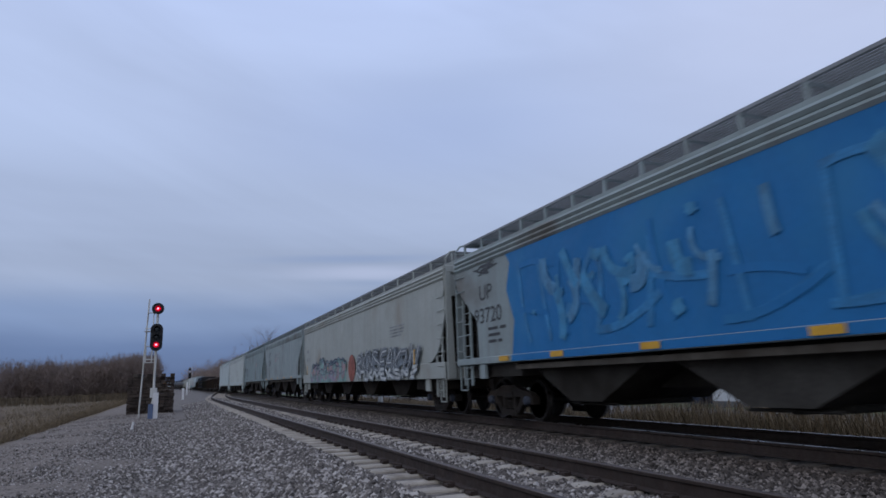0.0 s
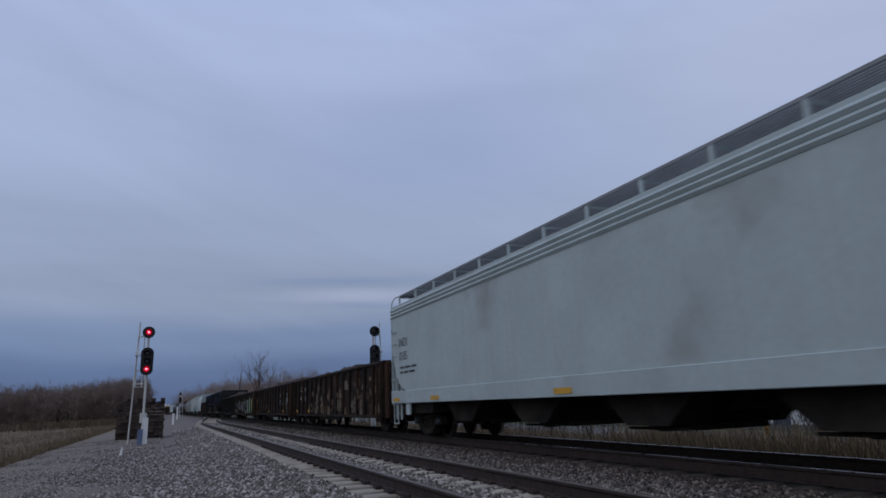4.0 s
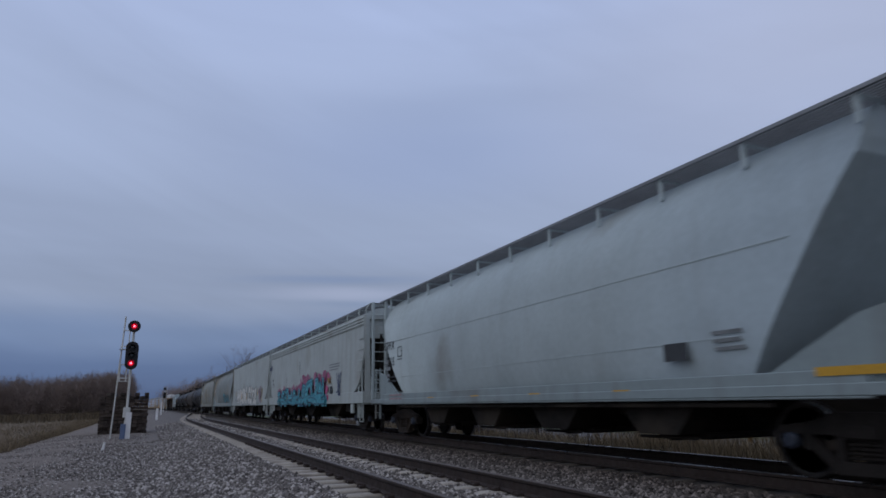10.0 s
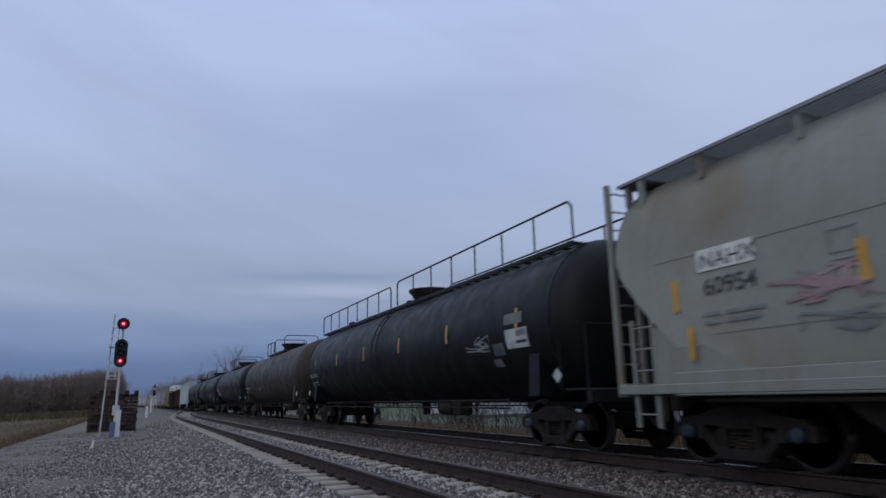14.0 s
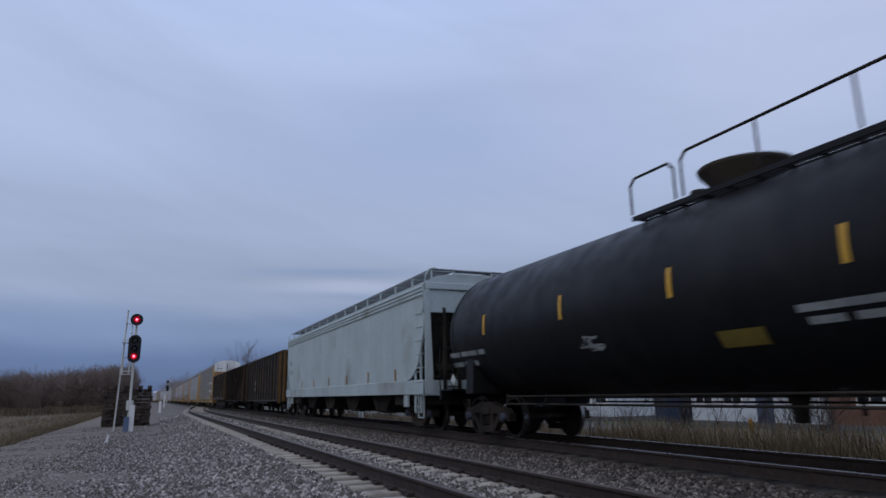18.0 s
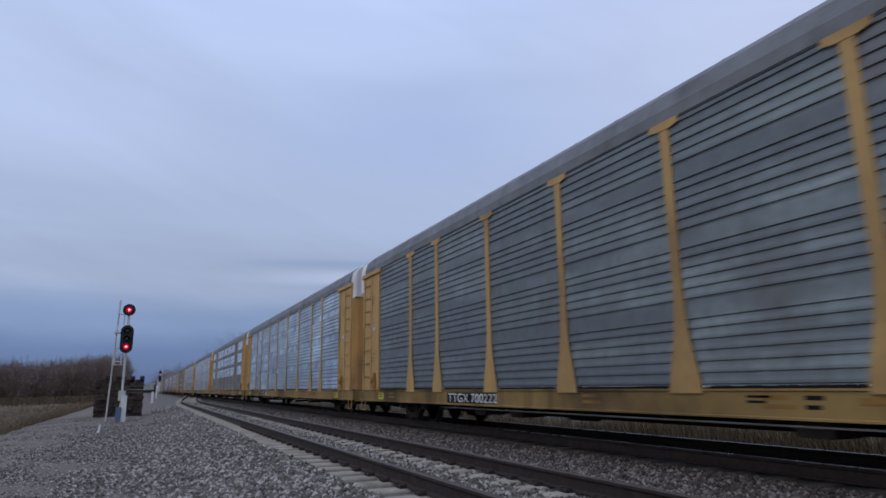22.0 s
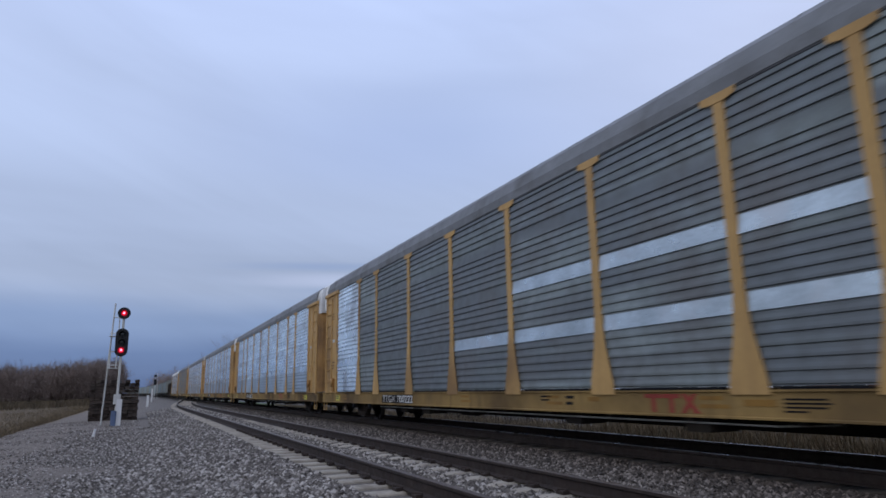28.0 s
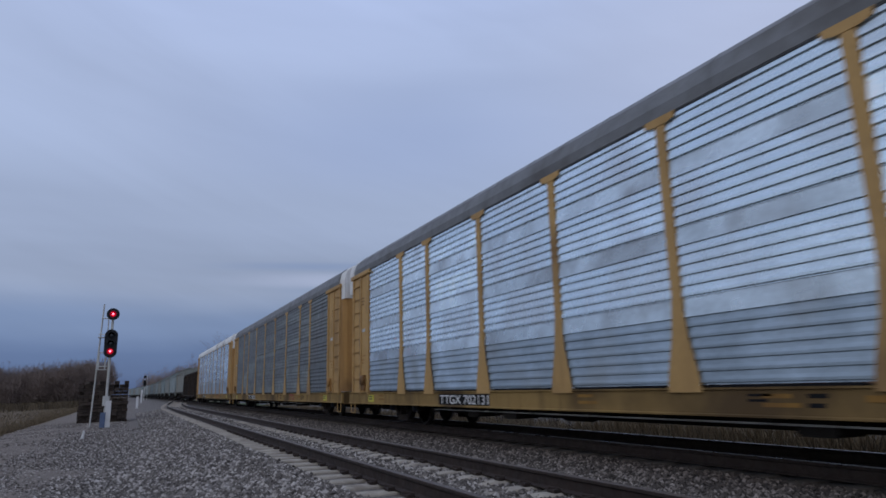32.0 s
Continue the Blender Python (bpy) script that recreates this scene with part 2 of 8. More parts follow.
def ground_material():
    """One sheet: pale stone by the tracks, brown-grey gravel road, dead grass, tarmac and mown grass, told apart by the distance across the line."""
    m = bpy.data.materials.new("ground_cover")
    m.use_nodes = True
    nodes, links = m.node_tree.nodes, m.node_tree.links
    bsdf = nodes["Principled BSDF"]
    geo = nodes.new("ShaderNodeNewGeometry")
    sep = nodes.new("ShaderNodeSeparateXYZ"); links.new(geo.outputs["Position"], sep.inputs[0])

    def noise_at(sc, detail=5.0):
        n = nodes.new("ShaderNodeTexNoise"); n.inputs["Scale"].default_value, n.inputs["Detail"].default_value = sc, detail
        links.new(geo.outputs["Position"], n.inputs["Vector"])
        return n.outputs["Fac"]

    wob = nodes.new("ShaderNodeMath"); wob.operation = "MULTIPLY_ADD"; wob.inputs[1].default_value, wob.inputs[2].default_value = 2.4, -1.2
    links.new(noise_at(0.35), wob.inputs[0])
    xx = nodes.new("ShaderNodeMath"); xx.operation = "ADD"
    links.new(sep.outputs["X"], xx.inputs[0]); links.new(wob.outputs[0], xx.inputs[1])

    def tone(dark, light, sc):
        r = nodes.new("ShaderNodeMixRGB"); r.inputs[1].default_value, r.inputs[2].default_value = (*dark, 1), (*light, 1)
        mr = nodes.new("ShaderNodeMapRange"); mr.inputs["From Min"].default_value, mr.inputs["From Max"].default_value = 0.3, 0.7
        links.new(noise_at(sc), mr.inputs["Value"]); links.new(mr.outputs[0], r.inputs[0])
        return r.outputs[0]

    def step(at, soft, a, b):
        mr = nodes.new("ShaderNodeMapRange"); mr.inputs["From Min"].default_value, mr.inputs["From Max"].default_value = at - soft, at + soft
        links.new(xx.outputs[0], mr.inputs["Value"])
        x = nodes.new("ShaderNodeMixRGB"); links.new(mr.outputs[0], x.inputs[0]); links.new(a, x.inputs[1]); links.new(b, x.inputs[2])
        return x.outputs[0]

    field = tone((0.085, 0.062, 0.038), (0.19, 0.138, 0.080), 0.5)
    road = tone((0.105, 0.084, 0.068), (0.245, 0.202, 0.168), 14.0)
    stone = tone((0.068, 0.058, 0.051), (0.215, 0.190, 0.171), 18.0)
    # dark band under the train: brake dust, with shade put into the colour
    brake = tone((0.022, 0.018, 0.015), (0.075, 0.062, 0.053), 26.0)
    weeds = tone((0.075, 0.055, 0.032), (0.16, 0.12, 0.072), 2.0)
    lawn = tone((0.055, 0.085, 0.034), (0.10, 0.13, 0.056), 1.2)
    tar = tone((0.105, 0.105, 0.108), (0.15, 0.15, 0.153), 3.0)
    c = step(-4.7, 0.35, field, road)
    c = step(-0.6, 2.0, c, stone)
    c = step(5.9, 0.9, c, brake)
    c = step(10.8, 0.4, c, weeds)
    c = step(15.5, 1.0, c, lawn)
    c = step(20.5, 0.3, c, tar)
    c = step(27.0, 0.4, c, lawn)
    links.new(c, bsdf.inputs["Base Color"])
    bsdf.inputs["Roughness"].default_value = 0.9
    bp = nodes.new("ShaderNodeBump"); bp.inputs["Strength"].default_value, bp.inputs["Distance"].default_value = 0.7, 0.04
    links.new(noise_at(22.0, 6.0), bp.inputs["Height"]); links.new(bp.outputs[0], bsdf.inputs["Normal"])
    return m


STEEL = mat("dark_truck_steel", (0.026, 0.022, 0.020), rough=0.8, spec=0.15, var=0.3, dirt=(0.060, 0.046, 0.037), dirt_amount=0.45, bump=0.3)
WHEEL = mat("wheel_steel", (0.020, 0.017, 0.016), rough=0.6, spec=0.2, var=0.25, bump=0.1)
TREAD = mat("polished_tread", (0.30, 0.29, 0.28), rough=0.3, metal=1.0, var=0.1, bump=0.0)
CAP = mat("bearing_cap", (0.035, 0.045, 0.07), rough=0.5, var=0.2, bump=0.0)
RUST_RAIL = mat("rusty_rail_web", (0.030, 0.019, 0.015), rough=0.85, var=0.25, scale=4.0, bump=0.3)
RAIL_TOP = mat("worn_rail_head", (0.10, 0.076, 0.062), rough=0.5, metal=0.3, var=0.1, scale=8.0, bump=0.0)
RAIL_SHINE = mat("shining_rail_head", (0.30, 0.29, 0.29), rough=0.3, metal=1.0, var=0.1, bump=0.0)
# grime and the train's shade are both put into this tie colour
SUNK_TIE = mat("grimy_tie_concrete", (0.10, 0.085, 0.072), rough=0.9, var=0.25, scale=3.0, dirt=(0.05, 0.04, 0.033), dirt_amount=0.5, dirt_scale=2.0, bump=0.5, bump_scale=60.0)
CONCRETE = mat("tie_concrete", (0.36, 0.32, 0.27), rough=0.9, var=0.14, scale=3.0, dirt=(0.15, 0.12, 0.095), dirt_amount=0.35, dirt_scale=2.0, bump=0.5, bump_scale=60.0, each=0.12)
OLDWOOD = mat("creosoted_wood", (0.045, 0.032, 0.025), rough=0.9, var=0.35, scale=3.0, dirt=(0.10, 0.08, 0.065), dirt_amount=0.3, bump=0.8, bump_scale=18.0, each=0.35)
STONE = mat("ballast_stone", (0.21, 0.21, 0.22), rough=0.9, var=0.3, scale=9.0, bump=0.4, bump_scale=80.0)
GALV = mat("galvanized_screen", (0.76, 0.88, 0.95), rough=0.26, metal=0.86, var=0.14, scale=1.6, dirt=(0.55, 0.60, 0.63), dirt_amount=0.45, dirt_scale=0.7, bump=0.1, bump_scale=8.0, each=0.18, bands=(0.62, 0.73, 0.80))
GALV_MID = mat("faded_galvanized_band", (0.70, 0.80, 0.86), rough=0.30, metal=0.8, var=0.16, scale=1.2, dirt=(0.34, 0.36, 0.37), dirt_amount=0.5, dirt_scale=0.8, bump=0.1, bump_scale=8.0, each=0.2)
# lowest sheet: road film and the dark ground's reflection, put into the colour
GALV_LOW = mat("road_filmed_screen", (0.42, 0.50, 0.56), rough=0.42, metal=0.8, var=0.16, scale=1.2, dirt=(0.34, 0.37, 0.38), dirt_amount=0.45, dirt_scale=0.8, bump=0.1, bump_scale=8.0, each=0.2)
PLATE = mat("lime_yellow_plate", (0.58, 0.52, 0.05), rough=0.5, var=0.12, bump=0.0)
GALV_WORN = mat("weathered_galvanized_screen", (0.56, 0.65, 0.70), rough=0.38, metal=0.85, var=0.2, scale=1.4, dirt=(0.30, 0.33, 0.35), dirt_amount=0.5, dirt_scale=0.7, bump=0.1, bump_scale=8.0, each=0.22, bands=(0.36, 0.42, 0.46))
GALV_PATCH = mat("stained_galvanized_band", (0.58, 0.68, 0.74), rough=0.36, metal=0.8, var=0.2, scale=1.2, dirt=(0.19, 0.22, 0.25), dirt_amount=0.75, dirt_scale=1.3, bump=0.1, bump_scale=8.0, each=0.2)
GALV_NEW = mat("fresh_galvanized_band", (0.46, 0.52, 0.55), rough=0.34, metal=0.9, var=0.20, scale=1.6, dirt=(0.5, 0.52, 0.53), dirt_amount=0.3, dirt_scale=1.2, bump=0.08, bump_scale=8.0)
GALV_OLD = mat("dull_galvanized_screen", (0.220, 0.245, 0.238), rough=0.55, metal=0.7, var=0.15, scale=1.6, dirt=(0.17, 0.17, 0.165), dirt_amount=0.4, dirt_scale=0.6, streak=0.3, bump=0.1, bump_scale=8.0, each=0.25, bands=(0.165, 0.18, 0.185))
RACK_ROOF = mat("grey_roof_sheet", (0.20, 0.205, 0.21), rough=0.6, metal=0.4, var=0.12, bump=0.1, dirt=(0.12, 0.115, 0.11))
YELLOW = paint("freight_yellow", (0.53, 0.33, 0.128), dirt=(0.26, 0.155, 0.07), rough=0.65, dirt_amount=0.35)
OCHRE_DIRTY = paint("stained_yellow_door", (0.41, 0.225, 0.075), dirt=(0.11, 0.06, 0.03), rough=0.7, dirt_amount=0.45, streak=0.5)
SILL_YELLOW = paint("grimy_sill_yellow", (0.33, 0.215, 0.080), dirt=(0.085, 0.055, 0.030), rough=0.8, spec=0.2, dirt_amount=0.6, streak=0.7)
WHITE = paint("cap_white", (0.80, 0.80, 0.79))
REFLECT = mat("yellow_reflector", (0.60, 0.33, 0.03), rough=0.5, var=0.15, bump=0.0)
GRATE = mat("galvanized_grating", (0.25, 0.26, 0.27), rough=0.6, metal=0.5, var=0.1, bump=0.0)
LETTER_DARK = mat("black_lettering", (0.045, 0.05, 0.055), rough=0.6, var=0.2, bump=0.0)
BOARD_BLACK = mat("black_board_enamel", (0.012, 0.012, 0.014), rough=0.7, spec=0.1, var=0.2, bump=0.0)
LETTER_PALE = mat("white_lettering", (0.50, 0.52, 0.52), rough=0.6, var=0.2, bump=0.0)
LETTER_RED = mat("oxide_red_emblem", (0.27, 0.035, 0.022), rough=0.6, var=0.2, bump=0.0)
UNDER_GREY = mat("grimy_grey_pockets", (0.055, 0.052, 0.048), rough=0.85, spec=0.15, var=0.25, dirt=(0.022, 0.019, 0.016), dirt_amount=0.6, dirt_scale=0.6, bump=0.15)
SLOPE_DIRT = mat("dusty_slope_sheet", (0.095, 0.086, 0.074), rough=0.85, spec=0.15, var=0.25, dirt=(0.05, 0.040, 0.031), dirt_amount=0.45, dirt_scale=0.8, streak=0.4, bump=0.15)
HOPPER_DIRT = mat("grimy_underbody", (0.024, 0.021, 0.019), rough=0.85, spec=0.12, var=0.3, dirt=(0.055, 0.045, 0.036), dirt_amount=0.45, bump=0.2)
LOAD = mat("scrap_and_soil", (0.045, 0.030, 0.024), rough=0.95, var=0.4, scale=5.0, dirt=(0.085, 0.06, 0.045), dirt_amount=0.5, dirt_scale=3.0, bump=0.9, bump_scale=14.0)
SIGNAL_BLACK = mat("matt_black_signal", (0.008, 0.008, 0.010), rough=0.7, var=0.1, bump=0.0)
ALUMINIUM = mat("aluminium_mast", (0.56, 0.56, 0.54), rough=0.5, metal=0.25, var=0.12, bump=0.1)
POST_WHITE = mat("white_plastic_post", (0.72, 0.72, 0.72), rough=0.5, var=0.08, bump=0.0)
BARK = mat("bare_bark", (0.075, 0.058, 0.050), rough=0.95, var=0.3, scale=2.0, bump=0.5, each=0.25)
TWIGS = mat("bare_twigs", (0.20, 0.152, 0.128), rough=0.95, var=0.25, scale=0.4, bump=0.0, each=0.3)
STRAW = mat("dead_grass", (0.20, 0.145, 0.075), rough=0.95, var=0.35, scale=1.5, bump=0.0)
SIDING = mat("white_siding", (0.55, 0.57, 0.60), rough=0.7, var=0.07, dirt=(0.30, 0.31, 0.33), dirt_amount=0.2, bump=0.1)
BRICK_WALL = mat("brown_red_wall", (0.15, 0.075, 0.05), rough=0.85, var=0.15, bump=0.3)
GLASS_DARK = mat("dark_window_glass", (0.02, 0.025, 0.03), rough=0.1, var=0.1, bump=0.0)
LENS = glow("red_signal_lens", (0.75, 0.004, 0.035), 0.42)
LENS_CORE = glow("red_signal_core", (1.0, 0.16, 0.24), 4.0)

# ---- mesh helpers ----
RAIL_X = (3.0, 4.51)          # near track, inner faces of the heads
NEAR_X, TRAIN_X = 3.755, 8.41  # track centres


class Shape:
    """Collects solids into one mesh."""

    def __init__(self):
        self.v, self.f, self.m, self.smooth = [], [], [], []

    def add(self, verts, faces, slot=0, smooth=False):
        n = len(self.v)
        self.v += [tuple(p) for p in verts]
        self.f += [tuple(i + n for i in q) for q in faces]
        self.m += [slot] * len(faces)
        self.smooth += [smooth] * len(faces)
        return self

    def box(self, x0, x1, y0, y1, z0, z1, slot=0, c=0.0):
        """A box; c chamfers its four edges along the longest side."""
        if c <= 0:
            return self.prism([(x0, z0), (x1, z0), (x1, z1), (x0, z1)], y0, y1, "y", slot)
        d = (x1 - x0, y1 - y0, z1 - z0)
        ax = "xyz"[d.index(max(d))]
        (a0, a1), (b0, b1), (l0, l1) = {"x": ((y0, y1), (z0, z1), (x0, x1)), "y": ((x0, x1), (z0, z1), (y0, y1)), "z": ((x0, x1), (y0, y1), (z0, z1))}[ax]
        pts = [(a0 + c, b0), (a1 - c, b0), (a1, b0 + c), (a1, b1 - c), (a1 - c, b1), (a0 + c, b1), (a0, b1 - c), (a0, b0 + c)]
        return self.prism(pts, l0, l1, ax, slot)

    def prism(self, pts, l0, l1, axis="y", slot=0):
        """A polygon drawn out along an axis. Points are (x, z) for y, (y, z) for x, (x, y) for z."""
        put = {"y": lambda a, b, l: (a, l, b), "x": lambda a, b, l: (l, a, b), "z": lambda a, b, l: (a, b, l)}[axis]
        n = len(pts)
        v = [put(a, b, l0) for a, b in pts] + [put(a, b, l1) for a, b in pts]
        area = sum(pts[i][0] * pts[(i + 1) % n][1] - pts[(i + 1) % n][0] * pts[i][1] for i in range(n))
        turn = (area > 0) == (axis != "y")
        if l1 < l0:
            turn = not turn
        faces = [tuple(range(n))[::-1], tuple(range(n, 2 * n))] + [(i, (i + 1) % n, (i + 1) % n + n, i + n) for i in range(n)]
        if not turn:
            faces = [q[::-1] for q in faces]
        return self.add(v, faces, slot)

    def tube(self, a, b, r, seg=8, slot=0, r2=None, caps=True):
        a, b = Vector(a), Vector(b)
        d = (b - a).normalized()
        u = d.orthogonal().normalized()
        w = d.cross(u)
        r2 = r if r2 is None else r2
        v, f = [], []
        for p, rr in ((a, r), (b, r2)):
            for i in range(seg):
                t = 2 * math.pi * i / seg
                v.append(p + (u * math.cos(t) + w * math.sin(t)) * rr)
        for i in range(seg):
            j = (i + 1) % seg
            f.append((i, j, j + seg, i + seg))
        self.add(v, f, slot, seg > 5)
        if caps:
            self.add(v[:seg][::-1], [tuple(range(seg))], slot)
            self.add(v[seg:], [tuple(range(seg))], slot)
        return self

    def path(self, pts, r, seg=6, slot=0):
        for a, b in zip(pts, pts[1:]):
            self.tube(a, b, r, seg, slot)
        return self

    def lathe(self, rings, axis="x", centre=(0, 0, 0), seg=28, slot=0, smooth=True):
        """Rings of (place along the axis, radius)."""
        v, f = [], []
        cx, cy, cz = centre
        for s, r in rings:
            for i in range(seg):
                t = 2 * math.pi * i / seg
                a, b = r * math.cos(t), r * math.sin(t)
                v.append((cx + s, cy + a, cz + b) if axis == "x" else (cx + b, cy + s, cz + a) if axis == "y" else (cx + a, cy + b, cz + s))
        for k in range(len(rings) - 1):
            for i in range(seg):
                j = (i + 1) % seg
                f.append((k * seg + i, k * seg + j, (k + 1) * seg + j, (k + 1) * seg + i))
        self.add(v, f, slot, smooth)
        self.add(v[:seg], [tuple(range(seg))[::-1]], slot)
        self.add(v[-seg:], [tuple(range(seg))], slot)
        return self

    def plate(self, a, b, c, d, thick, slot=0):
        """A slab through four corners."""
        a, b, c, d = map(Vector, (a, b, c, d))
        n = (b - a).cross(d - a).normalized() * thick
        v = [a, b, c, d, a + n, b + n, c + n, d + n]
        return self.add(v, [(3, 2, 1, 0), (4, 5, 6, 7), (0, 1, 5, 4), (1, 2, 6, 5), (2, 3, 7, 6), (3, 0, 4, 7)], slot)

    def mesh(self, name, mats):
        me = bpy.data.meshes.new(name)
        me.from_pydata(self.v, [], self.f)
        for m in mats:
            me.materials.append(m)
        me.polygons.foreach_set("material_index", self.m)
        me.polygons.foreach_set("use_smooth", self.smooth)
        me.update()
        return me


SHARED = {}


def shared(key, build, slots=1):
    """The mesh under this key, built once; its materials hang on the objects."""
    if key not in SHARED:
        SHARED[key] = build().mesh(str(key[0]), [STEEL] * slots)
    return SHARED[key]


def part(name, shape, materials, parent, label="", m=None):
    """Links a shape or a shared mesh as one object under a thing or a part."""
    mats = materials if isinstance(materials, (list, tuple)) else [materials]
    if isinstance(shape, Shape):
        ob = new(name, shape.mesh(name, mats))
    else:
        ob = new(name, shape)
        for slot, mm in zip(ob.material_slots, mats):
            slot.link = "OBJECT"
            slot.material = mm
    if parent is not None:
        ob.parent = parent
    if m is not None:
        ob.matrix_basis = m
    if label:
        tagged(ob, label)
    return ob


def thing(name, label, category, group="", at=None, kind=""):
    ob = new(name)
    ob.empty_display_size = 0.3
    if at is not None:
        ob.matrix_basis = at
    return tagged(ob, label, category, group, kind)


FONT_MESH = {}


def text_shape(text, height, y, z, x, wide=1.0):
    """Lettering on a side that faces -x; y is the edge where reading begins, z the foot."""
    key = (text, height)
    if key not in FONT_MESH:
        cu = bpy.data.curves.new("lettering", "FONT")
        cu.body, cu.size, cu.offset = text, height / 0.70, height * 0.012
        ob = bpy.data.objects.new("lettering", cu)
        scene.collection.objects.link(ob)
        bpy.context.view_layer.update()
        me = bpy.data.meshes.new_from_object(ob.evaluated_get(bpy.context.evaluated_depsgraph_get()))
        FONT_MESH[key] = ([tuple(v.co) for v in me.vertices], [tuple(p.vertices) for p in me.polygons])
        bpy.data.objects.remove(ob)
        bpy.data.meshes.remove(me)
        bpy.data.curves.remove(cu)
    vs, fs = FONT_MESH[key]
    s = Shape()
    s.add([((x(z + v[1]) if callable(x) else x), y - v[0] * wide, z + v[1]) for v in vs], fs)
    return s


def bars(s, y, z, widths, height, x, gap=0.12, slot=0):
    """Unreadable writing: plain bars."""
    for w in widths:
        if callable(x):
            zz = [z + height * j / 3 for j in range(4)]
            s.add([(x(v) - 0.005, u, v) for v in zz for u in (y, y - w)], [(2 * j, 2 * j + 1, 2 * j + 3, 2 * j + 2) for j in range(3)], slot)
        else:
            s.box(x - 0.001, x, y - w, y, z, z + height, slot)
        y -= w + gap
    return s


def ribbon(s, pts, w, x, slot=0):
    """A painted stroke along (y, z) points on a side that faces -x."""
    left, right = [], []
    for i, (y, z) in enumerate(pts):
        a, b = pts[max(i - 1, 0)], pts[min(i + 1, len(pts) - 1)]
        d = Vector((b[0] - a[0], b[1] - a[1]))
        d = d.normalized() if d.length else Vector((1, 0))
        n = Vector((-d.y, d.x)) * w / 2
        left.append((y + n.x, z + n.y)); right.append((y - n.x, z - n.y))
    v = [((x(z) if callable(x) else x), y, z) for y, z in left + right]
    k = len(pts)
    s.add(v, [(i, i + k, i + k + 1, i + 1) for i in range(k - 1)], slot)


def curve_points(p0, p1, p2, n=7):
    return [((1 - t) ** 2 * p0[0] + 2 * t * (1 - t) * p1[0] + t * t * p2[0], (1 - t) ** 2 * p0[1] + 2 * t * (1 - t) * p1[1] + t * t * p2[1]) for t in (i / n for i in range(n + 1))]


def lifted(x, d):
    return (lambda z: x(z) - d) if callable(x) else x - d


def tag(parent, seed, y0, y1, z0, z1, x, m, strokes=8, width=0.08):
    """A quick one-colour scrawl of curved strokes."""
    rng = random.Random(seed)
    s = Shape()
    spot = lambda: (y0 + (y1 - y0) * rng.random(), z0 + (z1 - z0) * rng.random())
    p = spot()
    for k in range(strokes):
        q, c = spot(), spot()
        if rng.random() < 0.55:
            q = (p[0] + (y1 - y0) * rng.uniform(-0.12, 0.22), z0 if p[1] > (z0 + z1) / 2 else z1)
        ribbon(s, curve_points(p, c, q), width * rng.uniform(0.6, 1.15), lifted(x, 0.005 + 0.0004 * k))
        p = q if rng.random() < 0.6 else spot()
    return part("graffiti", s, m, parent, "scrawled spray-paint tag")


def blotches(parent, seed, y0, y1, z0, z1, x, mats, n=14, size=0.3):
    """Peeling patches of old paint with ragged edges."""
    rng = random.Random(seed)
    s = Shape()
    for k in range(n):
        cy, cz, r = y0 + (y1 - y0) * rng.random(), z0 + (z1 - z0) * rng.random(), size * rng.uniform(0.35, 1.0)
        m = 26
        ring = []
        for i in range(m):
            t = 6.2832 * i / m
            q = r * (0.75 + 0.45 * noise.noise(Vector((math.cos(t) * 1.6, math.sin(t) * 1.6, seed + k * 3.1))) + rng.uniform(-0.16, 0.16))
            ring.append((x - 0.003 - 0.0004 * k, cy + 1.2 * q * math.cos(t), min(max(cz + 0.9 * q * math.sin(t), z0 - 0.1), z1 + 0.1)))
        mid = len(s.v)
        s.add([(x - 0.003 - 0.0004 * k, cy, cz)] + ring, [(0, i + 1, (i + 1) % m + 1) for i in range(m)], k % len(mats))
    return tagged(part("paint_patch", s, mats, parent), "peeling patches of old paint", kind="stuff")


def frame_lines(x, y0, y1, z0, z1, t=0.035):
    s = Shape()
    for a, b, c, d in ((y1, y0, z0, z0 + t), (y1, y0, z1 - t, z1), (y1, y1 + t, z0, z1), (y0 - t, y0, z0, z1), (y1, y0, z0 - 0.08, z0 - 0.08 + t)):
        s.box(x - 0.006, x, a, b, c, d)
    return s


